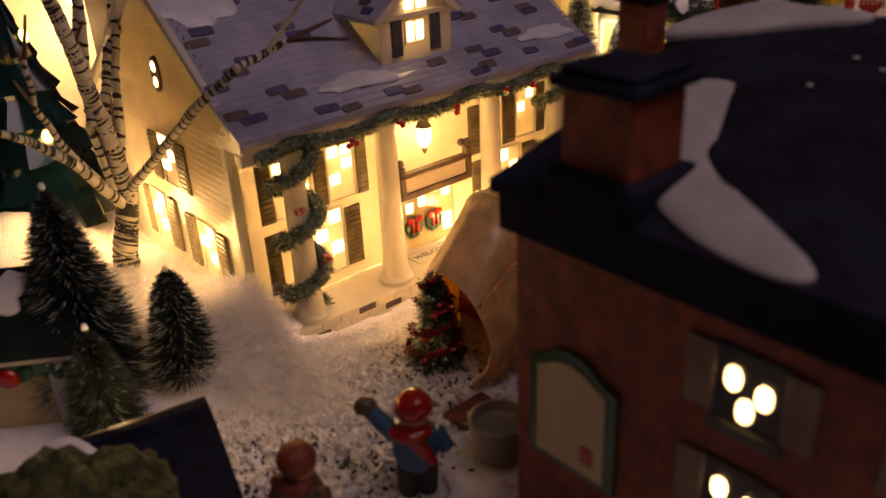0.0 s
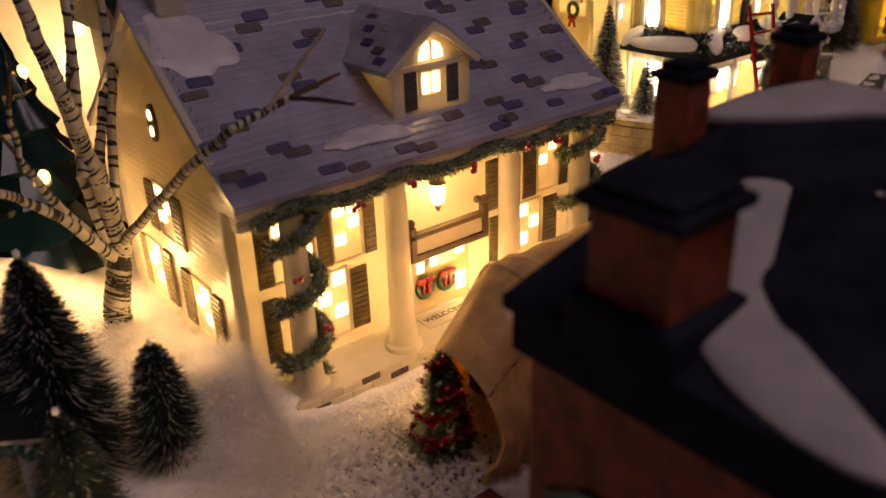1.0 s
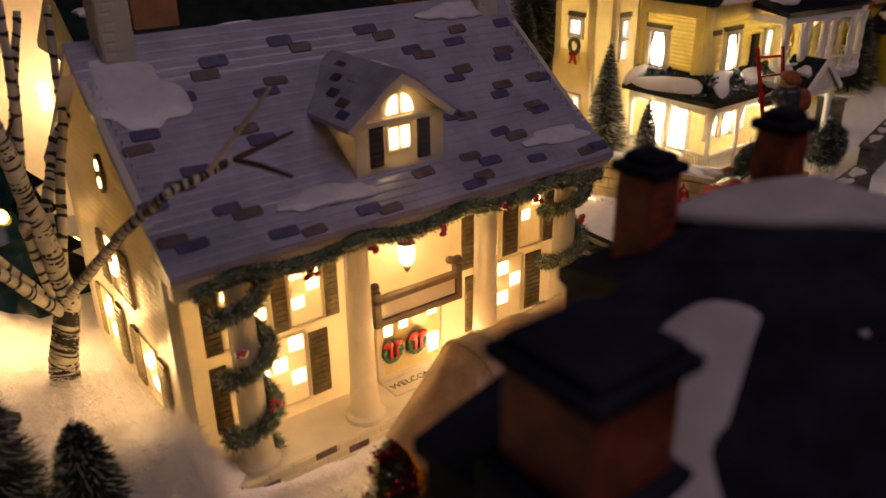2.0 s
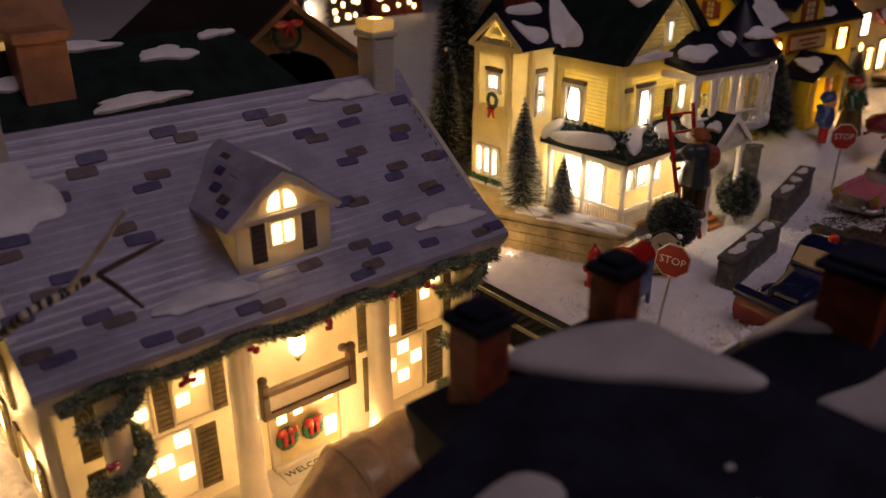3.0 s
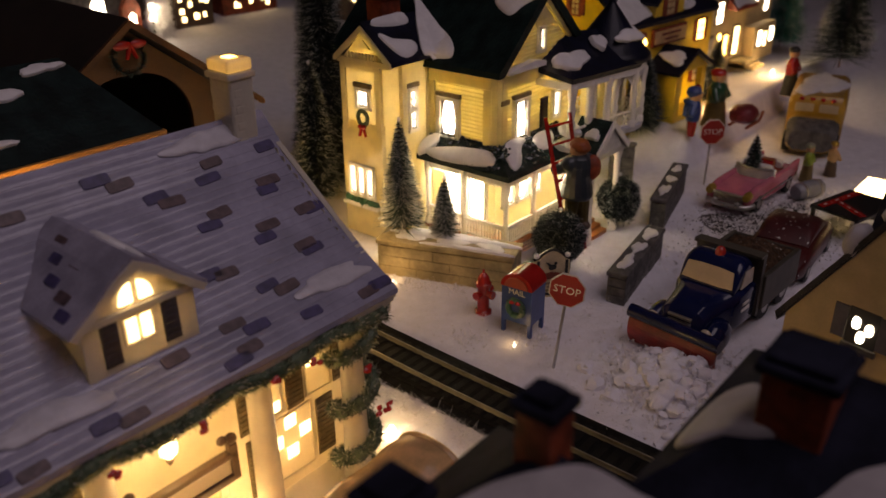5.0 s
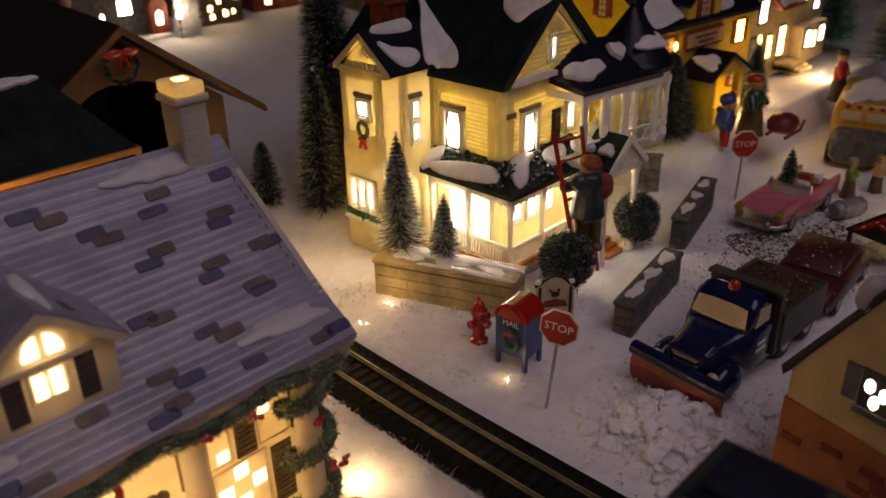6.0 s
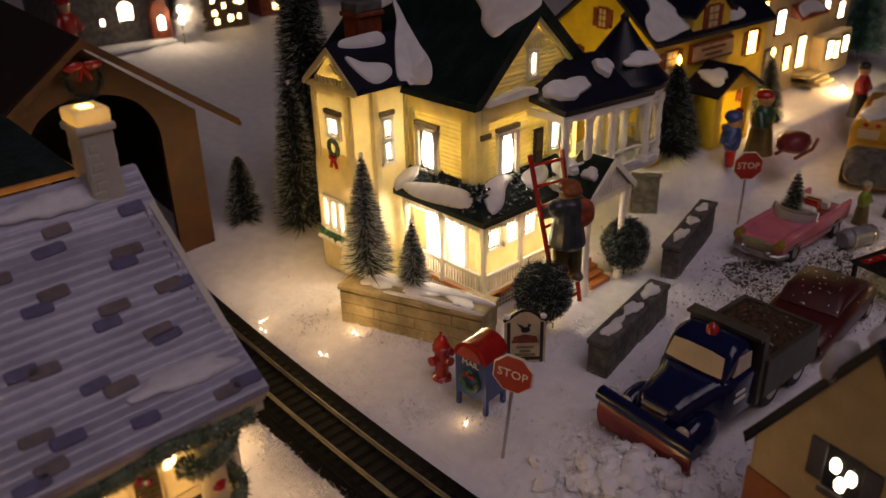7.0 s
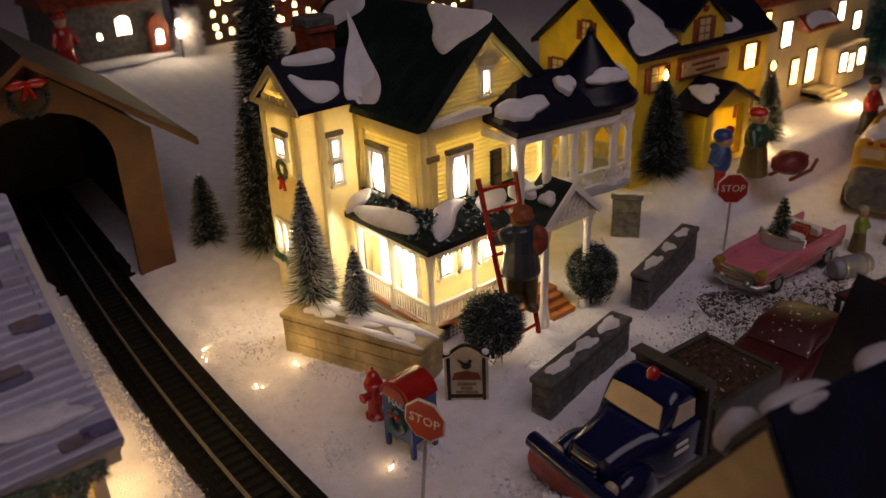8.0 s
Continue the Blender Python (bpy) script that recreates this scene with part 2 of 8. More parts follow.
def tube(bm, pts, radii, n=8):
    """A round bar along points, with a radius at each."""
    pts = [Vector(p) for p in pts]
    if not hasattr(radii, "__len__"):
        radii = [radii] * len(pts)
    rings = []
    for i, p in enumerate(pts):
        d = (pts[min(i + 1, len(pts) - 1)] - pts[max(i - 1, 0)]).normalized()
        q = d.to_track_quat("Z", "Y")
        rings.append([bm.verts.new(p + q @ Vector((radii[i] * math.cos(2 * math.pi * k / n), radii[i] * math.sin(2 * math.pi * k / n), 0))) for k in range(n)])
    for a, b in zip(rings, rings[1:]):
        for k in range(n):
            bm.faces.new((a[k], a[(k + 1) % n], b[(k + 1) % n], b[k]))
    bm.faces.new(rings[0][::-1])
    bm.faces.new(rings[-1])
    return bm


def blob(bm, x, y, z, rx, ry, rz, wob=0.12, freq=0.08, sub=3, rot=None):
    r = bmesh.ops.create_icosphere(bm, subdivisions=sub, radius=1.0)
    for v in r["verts"]:
        k = 1 + wob * noise.noise(Vector((v.co.x * 2 + x * freq, v.co.y * 2 + y * freq, v.co.z * 2 + z * freq)))
        c = Vector((v.co.x * rx * k, v.co.y * ry * k, v.co.z * rz * k))
        if rot is not None:
            c = rot @ c
        v.co = c + Vector((x, y, z))
    return bm


def on_plane(o, u, v, n):
    """Matrix with columns u, v, n at o."""
    u, v, n = Vector(u).normalized(), Vector(v).normalized(), Vector(n).normalized()
    return Matrix(((u.x, v.x, n.x, o[0]), (u.y, v.y, n.y, o[1]), (u.z, v.z, n.z, o[2]), (0, 0, 0, 1)))


def patch(bm, m, w, h, thick, seed, n=26, rough=0.22):
    """A slab of snow with an uneven outline and a soft rim, lying on the plane of m."""
    rnd = random.Random(seed)
    ph = [rnd.uniform(0, 6.28) for _ in range(4)]
    rings = []
    for s, z in ((1.0, -0.4), (1.0, 0.35 * thick), (0.9, 0.8 * thick), (0.6, thick), (0.25, 1.05 * thick)):
        ring = []
        for k in range(n):
            a = 2 * math.pi * k / n
            r = 1 + rough * (math.sin(2 * a + ph[0]) * 0.6 + math.sin(3 * a + ph[1]) * 0.8 + 0.5 * math.sin(5 * a + ph[2]) + 0.25 * math.sin(9 * a + ph[3]))
            ring.append(bm.verts.new(m @ Vector((s * r * w / 2 * math.cos(a), s * r * h / 2 * math.sin(a), z))))
        rings.append(ring)
    for a, b in zip(rings, rings[1:]):
        for k in range(n):
            bm.faces.new((a[k], a[(k + 1) % n], b[(k + 1) % n], b[k]))
    bm.faces.new(rings[-1])
    bm.faces.new(rings[0][::-1])
    return bm


def dab(bm, m, w, h, z0, z1, n=20):
    """A brushed-on slate: a thin tile with rounded corners on the plane of m."""
    rings = []
    for s, z in ((1.0, z0), (1.0, z1 - 0.15), (0.94, z1)):
        ring = []
        for k in range(n):
            a = 2 * math.pi * k / n
            c, d = math.cos(a), math.sin(a)
            ring.append(bm.verts.new(m @ Vector((s * w / 2 * math.copysign(abs(c) ** 0.3, c), s * h / 2 * math.copysign(abs(d) ** 0.35, d), z))))
        rings.append(ring)
    for a, b in zip(rings, rings[1:]):
        for k in range(n):
            bm.faces.new((a[k], a[(k + 1) % n], b[(k + 1) % n], b[k]))
    bm.faces.new(rings[-1])
    return bm


def letters(text, size, m, mat, parent, name="lettering", depth=0.15):
    """Raised writing as a mesh. m places it: x along the line, y up the letters, z out of the surface."""
    cu = bpy.data.curves.new(name, "FONT")
    cu.body, cu.size, cu.align_x, cu.align_y, cu.extrude = text, size, "CENTER", "CENTER", depth
    cu.resolution_u = 2
    tmp = bpy.data.objects.new(name, cu)
    me = bpy.data.meshes.new_from_object(tmp)
    bpy.data.objects.remove(tmp)
    bm = bmesh.new()
    bm.from_mesh(me)
    bpy.data.meshes.remove(me)
    bmesh.ops.transform(bm, matrix=m, verts=bm.verts)
    return part(name, bm, mat, parent)


# ---------------------------------------------------------------- ground
def axis_steps(lo, a, b, hi, fine, grow=1.35):
    mid = list(np.arange(a, b, fine))
    left, right, s = [], [], fine
    while (left[-1] if left else a) > lo:
        s *= grow
        left.append((left[-1] if left else a) - s)
    s = fine
    while (right[-1] if right else b) < hi:
        s *= grow
        right.append((right[-1] if right else mid[-1]) + s)
    return np.array(left[::-1] + mid + right)


def line_x(y):
    """Middle of the railway line, which bends a little to the east."""
    k = min(max(y + 27, 0), 427)
    return 352.5 + 0.000122 * k * k + (0.104 * (y - 400) if y > 400 else 0)


def height(x, y):
    """Height of the snow in millimetres at a place in millimetres."""
    h = 1.6 * noise.noise((x * 0.02, y * 0.02, 0)) + 1.3 * noise.noise((x * 0.06, y * 0.06, 3)) + 0.9 * noise.noise((x * 0.13, y * 0.13, 5)) + 0.4 * noise.noise((x * 0.3, y * 0.3, 7))
    # the bank under the birch
    h += 16 * math.exp(-(((x + 45) / 45) ** 2 + ((y - 120) / 60) ** 2))
    h += 24 * math.exp(-(((x + 12) / 30) ** 2 + ((y - 16) / 34) ** 2))
    h += 42 * math.exp(-(((x + 78) / 48) ** 2 + ((y - 215) / 42) ** 2))
    # trodden strip before the porch
    h -= 8 * math.exp(-((y + 16) / 15) ** 4 - ((x - 135) / 142) ** 8)
    # heap pushed up by the plough
    k = math.exp(-(((x - 452) / 30) ** 2 + ((y + 92) / 36) ** 2))
    h += k * (15 + 5 * noise.noise((x * 0.06, y * 0.06, 2)) + 5 * noise.noise((x * 0.16, y * 0.16, 5)))
    # bed of the line is cut in
    h -= 5 * math.exp(-(((x - line_x(y)) / 32) ** 4)) if -300 < y < 900 else 0
    # the field climbs beyond the village, but for the cutting of the line
    if y > 300:
        off = min(1.0, max(0.0, (abs(x - line_x(y)) - 45) / 70)) if y < 860 else 1.0
        h += min(95, 0.115 * (y - 300)) * off * off * (3 - 2 * off)
    # the raised end of the street, on a ledge of its own
    a, b = min(1.0, max(0.0, (x - 840) / 60)), min(1.0, max(0.0, (y - 92 - 6 * noise.noise((x * 0.03, 0, 9))) / 22))
    if y < 640:
        h += max(0.0, 37 * a * a * (3 - 2 * a) * b * b * (3 - 2 * b) * min(1.0, (640 - y) / 240))
    return h - 0.6


xs, ys = axis_steps(-1500, -260, 1080, 2600, 4.6), [y for y in axis_steps(-1700, -300, 460, 2300, 4.6) if y < 2290] + [2290]
verts = [(x * MM, y * MM, height(x, y) * MM) for y in ys for x in xs]
nx = len(xs)
faces = [(j * nx + i, j * nx + i + 1, (j + 1) * nx + i + 1, (j + 1) * nx + i) for j in range(len(ys) - 1) for i in range(nx - 1)]
me = bpy.data.meshes.new("ground")
me.from_pydata(verts, [], faces)
for p in me.polygons:
    p.use_smooth = True
me.materials.append(SNOW)
ground = tagged(new("ground", me), "white flocked snow blanket spread over the display table", "snow", kind="structure")

for nm, pts in (("wall_north", ((-1900, 2300), (3200, 2300))), ("wall_east", ((3200, -2300), (3200, 2300))), ("wall_south", ((-1900, -2360), (3200, -2360))), ("wall_west", ((-1960, -2300), (-1960, 2300)))):
    bm = B()
    (xa, ya), (xb, yb) = pts
    box(bm, min(xa, xb), max(xa, xb) + 60, min(ya, yb), max(ya, yb) + 60, -200, 2200)
    tagged(part(nm, bm, WALLROOM), "dark unlit wall of the room", "wall", kind="structure")


bm = B()
box(bm, -1960, 3260, -2360, 2360, 2200, 2240)
tagged(part("ceiling", bm, WALLROOM), "dim unlit ceiling of the room", "ceiling", kind="structure")


# ---------------------------------------------------------------- railway line
def ribbon(bm, a, b, z0, z1):
    """A strip along the line from offset a to offset b across it, between two heights."""
    rings = []
    for k in range(47):
        y = -280 + 20 * k
        rings.append([bm.verts.new((line_x(y) + u, y, z)) for u, z in ((a, z0), (b, z0), (b, z1), (a, z1))])
    for q, r in zip(rings, rings[1:]):
        for i in range(4):
            bm.faces.new((q[i], q[(i + 1) % 4], r[(i + 1) % 4], r[i]))
    bm.faces.new(rings[0][::-1])
    bm.faces.new(rings[-1])
    return bm


track = thing("railway_track", "model railway track with nickel rails on a black bed", "railway track", 357, 80)
bm = B()
ribbon(bm, -28, 26, -3, 1.0)
ribbon(bm, -22, 21, 0.9, 2.0)
part("roadbed", bm, BED, track)
for s in (-10.9, 10.9):
    bm = B()
    for a, b, w in ((2.2, 2.8, 2.0), (2.8, 4.6, 0.6), (4.6, 5.6, 0.9)):
        ribbon(bm, s - w / 2, s + w / 2, a, b)
    part("rail", bm, RAIL, track)
tie_mesh = None
for k in range(98):
    y = -275 + 9.3 * k
    if tie_mesh is None:
        bm = B()
        box(bm, -18, 18, -2.8, 2.8, 1.2, 2.5, 0.3)
        bmesh.ops.scale(bm, verts=bm.verts, vec=(MM, MM, MM))
        tie_mesh = bpy.data.meshes.new("sleeper")
        bm.to_mesh(tie_mesh)
        bm.free()
        tie_mesh.materials.append(TIE)
    ob = new("sleeper", tie_mesh)
    ob.parent = track
    ob.matrix_basis = pose((line_x(y) - 357) * MM, (y - 80) * MM, 0, 0, 0, math.degrees(math.atan2(line_x(y) - line_x(y + 4), 4)))


def snow_shape(bm, outline, zf, thick, lift=0.2):
    """Snow lying on a slope: an outline in plan, the slope's height zf(x, y), a soft rim."""
    pts = []
    n_ = len(outline)
    for i in range(n_):
        p0, p1, p2, p3 = (Vector((*outline[(i + k) % n_], 0)) for k in (-1, 0, 1, 2))
        for k in range(4):
            t = k / 4
            pts.append(0.5 * ((2 * p1) + (p2 - p0) * t + (2 * p0 - 5 * p1 + 4 * p2 - p3) * t * t + (3 * p1 - p0 - 3 * p2 + p3) * t ** 3))
    c = sum(pts, Vector()) / len(pts)
    rings = []
    for s, h in ((1.0, -0.6), (1.0, 0.4 * thick), (0.93, 0.85 * thick), (0.7, thick), (0.3, 1.05 * thick)):
        rings.append([bm.verts.new((q.x, q.y, zf(q.x, q.y) + lift + h)) for q in (c + (p - c) * s for p in pts)])
    for a, b in zip(rings, rings[1:]):
        for k in range(len(pts)):
            bm.faces.new((a[k], a[(k + 1) % len(pts)], b[(k + 1) % len(pts)], b[k]))
    bm.faces.new(rings[-1])
    bm.faces.new(rings[0][::-1])
    return bm

# ---------------------------------------------------------------- white house
def roof_z(y):
    """Front slope of the white house's roof, flared at the eave."""
    prof = ((0, 121), (20, 133.5), (52, 157.5), (84, 182), (105, 203))
    for (a, za), (b, zb) in zip(prof, prof[1:]):
        if y <= b:
            return za + (zb - za) * (y - a) / (b - a)
    return prof[-1][1]


def roof_frame(x, y, lift=0.0):
    dz = (roof_z(y + 4) - roof_z(y - 4 if y > 4 else 0)) / (8 if y > 4 else y + 4)
    v = Vector((0, 1, dz)).normalized()
    n = Vector((0, -dz, 1)).normalized()
    p = Vector((x, y, roof_z(y))) + n * lift
    return on_plane(p, (1, 0, 0), v, n)


def window_panel(parent, m, w, h, lit, cols=2, rows=4, pane=WINDOW, frame_mat=CERAMIC):
    """A small moulded window on the plane of m: a shallow frame and its panes, some of them lit."""
    bm = B()
    t = 1.3
    for a in ((-w / 2 - t, w / 2 + t, -t, 0), (-w / 2 - t, w / 2 + t, h, h + t), (-w / 2 - t, -w / 2, 0, h), (w / 2, w / 2 + t, 0, h)):
        box(bm, a[0], a[1], a[2], a[3], -1.0, 0.35, 0.15, m)
    frame_ob = part("window", bm, frame_mat, parent)
    cw, ch = w / cols, h / rows
    for c in range(cols):
        for r in range(rows):
            if (c, r) not in lit:
                continue
            bm = B()
            g = 1.1
            box(bm, -w / 2 + c * cw + g, -w / 2 + (c + 1) * cw - g, r * ch + g, (r + 1) * ch - g, -1.0, 0.45, 0.2, m)
            part("pane", bm, pane, frame_ob)
    return frame_ob


def shutter(parent, m, w, h, mat):
    """A louvred shutter on the plane of m."""
    bm = B()
    box(bm, -w / 2, w / 2, 0, h, -0.8, 0.9, 0.3, m)
    leaf = part("shutter", bm, mat, parent)
    for k in range(int(h / 3.2)):
        z = 1.6 + k * 3.2
        if z < h - 2.4:
            bm = B()
            box(bm, -w / 2 + 0.9, w / 2 - 0.9, z, z + 1.7, 0.8, 1.45, 0, m)
            part("slat", bm, mat, leaf)
    return leaf


white_house = thing("white_house", "cream ceramic mansion with columned porch, pale shingled roof and lit windows", "house", 135, 105)
WH = white_house
# side and front walls: shells with thickness, moulded clapboards on the side
bm = B()
prism(bm, [(10, 31), (260, 31), (260, 34), (10, 34)], 117, lo=6)
part("front_wall", bm, CERAMIC, WH)
gable = [(31, 4), (179, 4), (179, 139), (105, 198), (31, 139)]
for x0 in (6.5, 260):
    bm = B()
    prism(bm, gable, 3.5, axis="x", lo=x0)
    part("side_wall", bm, CERAMIC, WH)
bm = B()
box(bm, 10, 260, 176, 179, 4, 138)
part("back_wall", bm, CERAMIC, WH)
for k in range(44):
    z = 5 + k * 4.1
    y0, y1 = 31, 179
    if z > 139:
        f = (z - 139) / 59
        y0, y1 = 31 + 74 * f, 179 - 74 * f
    if y1 - y0 > 6:
        for x0, x1 in ((6.45, 4.75), (263.55, 265.2)):
            bm = B()
            prism(bm, [(x0, z), (x0 * 0.6 + x1 * 0.4, z + 0.15), (x0 * 0.65 + x1 * 0.35, z + 1.4), (x0, z + 4.25)], y1 - y0, axis="y", lo=y0)
            part("clapboard", bm, CERAMIC, WH)
for x0 in (4.6, 259):
    bm = B()
    box(bm, x0, x0 + 6.4, 29.4, 36, 4, 121, 1.6)
    part("corner_board", bm, CERAMIC, WH)
# roof in courses, front and back
n = 26
roof_bm = B()
prism(roof_bm, [(y, roof_z(y) - 3.4) for y in (0, 20, 52, 84, 105)] + [(105, 202.6)] + [(y, roof_z(y) - 0.3) for y in (84, 52, 20, 0)], 271, axis="x", lo=-0.5)
roof_front = part("roof_front", roof_bm, ROOFWHITE, WH)
roof_bm = B()
prism(roof_bm, [(210 - y, roof_z(y) - 3.4) for y in (0, 20, 52, 84, 105)] + [(105, 202.6)] + [(210 - y, roof_z(y) - 0.3) for y in (84, 52, 20, 0)], 271, axis="x", lo=-0.5)
part("roof_back", roof_bm, ROOFWHITE, WH)
rnd = random.Random(2)
for k in range(n):
    a, b = 105 * k / n, 105 * (k + 1) / n
    x = -0.5 - rnd.uniform(0, 20)
    while x < 270:
        w = rnd.uniform(34, 62)
        xa, xb = max(x, 0.2), min(x + w, 269.8)
        lift = rnd.uniform(-0.03, 0.03)
        if xb - xa > 2:
            bm = B()
            prism(bm, [(a, roof_z(a) - 0.5), (a, roof_z(a) - 0.02), (a + 1.2, roof_z(a + 1.2) + 0.03 + lift), (b + 0.6, roof_z(b) + 0.02), (b + 0.6, roof_z(b) - 0.5)], xb - xa - 0.06, axis="x", lo=xa)
            part("shingle_course", bm, ROOFWHITE, roof_front)
        x += w
bm = B()
box(bm, 1, 269, 1.5, 31, 113, 119.5, 0.5)
box(bm, 1, 269, 4, 11, 106, 113, 0.8)
part("porch_beam", bm, CERAMIC, WH)
for x0 in (-0.2, 266.7):
    bm = B()
    prism(bm, [(1.2, 115), (1.2, 118.5), (105, 199.5), (208.8, 118.5), (208.8, 115), (206.6, 115), (105, 196.8), (3.4, 115)], 3.5, axis="x", lo=x0)
    part("barge_board", bm, CERAMIC, WH)
# painted shingles in pairs
purple = ((106, 95), (66, 90), (43, 76), (85, 72), (18, 62), (32, 42), (4, 31), (37, 23), (78, 18), (56, 6), (15, 11), (160, 95), (183, 82), (215, 83),
          (199, 62), (242, 69), (222, 48), (260, 53), (182, 42), (205, 28), (242, 35), (186, 14), (216, 8.5), (263, 6), (167, 4), (102, 6), (258, 89), (70, 50))
brown = ((116, 91), (59, 85), (33, 71), (93, 77), (12, 56), (65, 56), (8, 15), (45, 19), (70, 3), (113, 3.5), (170, 91), (189, 78), (222, 89),
         (208, 66), (246, 73), (228, 53), (190, 40), (214, 24), (176, 19), (176, 7), (143, 17), (90, 15), (253, 5), (240, 38), (255, 54), (22, 37))
rnd = random.Random(5)
for mat, places in ((SHINGLE_P, purple), (SHINGLE_B, brown)):
    for x, y in places:
        bm = B()
        w = rnd.uniform(12.5, 15)
        dab(bm, roof_frame(min(max(x, 7), 263), max(2.8, y), 0.42) @ Matrix.Rotation(rnd.uniform(-0.06, 0.06), 4, "Z"), w, rnd.uniform(5.4, 6.6), -0.8, 0.25)
        part("shingle", bm, mat, WH)
# dormer
bm = B()
prism(bm, [(106, 132), (160, 132), (160, 162), (132.5, 183), (106, 162)], 3, axis="y", lo=22)
for x0 in (106.4, 156.6):
    prism(bm, [(24.5, 134), (24.5, 162.5), (62, 162.5)], 3, axis="x", lo=x0)
dormer = part("dormer", bm, CERAMIC, WH)
bm = B()
for s in (-1, 1):
    pts = [(132.5 + s * d, z) for d, z in ((0, 186.5), (10, 180.5), (21, 171), (33, 162.5), (33, 160), (21, 168), (10, 177), (0, 183))]
    prism(bm, pts if s > 0 else pts[::-1], 68, axis="y", lo=18)
part("dormer_roof", bm, DORMERROOF, dormer)
bm = B()
patch(bm, on_plane((139, 46, 181.5), (0, 1, 0), (-1, 0, 0.75), (0.75, 0, 1)), 44, 9, 2.2, 33)
part("dormer_snow", bm, SNOWCAP, dormer, smooth=True)
for k, (s, d, y) in enumerate(((-1, 7, 66), (-1, 13, 60), (-1, 11, 45), (-1, 20, 52), (-1, 23, 38), (-1, 28, 30), (1, 16, 34))):
    bm = B()
    m = on_plane((132.5 + s * d, y, 186.5 - d * 0.75 + 0.5), (0, 1, 0), (s, 0, -0.8), (s * 0.8, 0, 1))
    dab(bm, m, 9.5, 5.2, -0.6, 0.6)
    part("shingle", bm, SHINGLE_P if k % 2 else SHINGLE_B, dormer)
front = on_plane((132.5, 22, 0), (1, 0, 0), (0, 0, 1), (0, -1, 0))
window_panel(dormer, front @ Matrix.Translation((-0.5, 145, 0)), 14, 13, {(0, 0), (1, 0)}, 2, 1)
for s in (-1, 1):
    bm = B()
    pts = [(132.5 + s * 1.6, 164.5)] + [(132.5 + s * (1.6 + 6.4 * math.cos(a)), 164.5 + 9 * math.sin(a)) for a in [math.pi / 2 * k / 8 for k in range(9)]]
    prism(bm, pts if s > 0 else pts[::-1], 1.2, axis="y", lo=21.3)
    part("fanlight", bm, WINDOW, dormer)
    shutter(dormer, front @ Matrix.Translation((s * 14.5, 138.5, 0)), 8, 21, SHUTTER_D)
bm = B()
box(bm, 103.5, 162.5, 19.6, 22, 159.6, 163, 0.7)
for s in (-1, 1):
    pts = [(132.5 + s * d, z) for d, z in ((0, 184.6), (10, 178.6), (21, 169.4), (32.5, 160.8), (30, 158.6), (20, 165.6), (9.5, 174.2), (0, 179.4))]
    prism(bm, pts if s > 0 else pts[::-1], 4.4, axis="y", lo=17.2)
part("dormer_cornice", bm, CERAMIC, dormer)
# chimneys
for x0 in (14, 243):
    bm = B()
    box(bm, x0, x0 + 16, 94, 112, 176, 226, 1.2)
    box(bm, x0 - 1.6, x0 + 17.6, 92.4, 113.6, 226, 230, 1.2)
    box(bm, x0 - 0.6, x0 + 16.6, 93.4, 112.6, 230, 237, 1.6)
    ch = part("chimney", bm, CERAMIC, WH)
    for k in range(9):
        for j in range(3):
            bm = B()
            o = (k % 2) * 2.4
            box(bm, x0 - 0.25, x0 + 16.25, 94.6 + o + j * 5.2, 98.8 + o + j * 5.2, 184.4 + k * 4.6, 188.2 + k * 4.6, 0.5)
            part("brick", bm, CERAMIC, ch)
        bm = B()
        box(bm, x0 + 1 + (k % 2) * 2, x0 + 6.5 + (k % 2) * 2, 93.75, 94.6, 184.4 + k * 4.6, 188.2 + k * 4.6, 0.3)
        part("brick", bm, CERAMIC, ch)
    bm = B()
    box(bm, x0 + 5, x0 + 11, 99, 106, 234, 237.4)
    part("flue", bm, WINDOW_Y, ch)
# snow lying on the roof
for k, (x, y, w, h) in enumerate(((22, 82, 42, 46), (86, 17, 50, 13), (240, 18, 46, 13), (226, 98, 44, 14))):
    bm = B()
    patch(bm, roof_frame(x, y, 0.4), w, h, 1.5, 10 + k, 60, 0.17)
    part("roof_snow", bm, ROOFSNOW, WH, smooth=True)
# columns
for x in (31, 94, 178, 240):
    bm = B()
    lathe(bm, [(11, 5), (11, 8), (8.8, 9.5), (8.4, 12), (7.2, 26), (6.7, 60), (6.3, 104), (7.2, 106), (7.2, 108)], x, 8, 24)
    part("column", bm, CERAMIC, WH, smooth=True)
# porch floor, painted bricks, steps
bm = B()
box(bm, 3, 267, -3, 33, -13, 5, 0.8)
porch = part("porch_floor", bm, CERAMIC, WH)
rnd = random.Random(8)
for k in range(20):
    x = 5 + k * 13
    for r in range(3):
        lit = rnd.random()
        bm = B()
        bx = x + (6.4 if r == 1 else 0)
        box(bm, bx, bx + 12.2, -3.5, -2.4, -9.6 + r * 4.7, -5.5 + r * 4.7, 0.5)
        part("brick", bm, SHINGLE_B if lit < 0.17 else CERAMIC, porch)
bm = B()
box(bm, 114, 156, -12, -2.8, -12, 1.6, 0.6)
part("step", bm, CERAMIC, porch)
bm = B()
box(bm, 116, 154, 26, 31, 5, 8, 0.6)
part("step", bm, CERAMIC, porch)
bm = B()
box(bm, 117, 153, 12, 28, 5, 5.8, 0.2)
mat_ob = part("door_mat", bm, CERAMIC, porch)
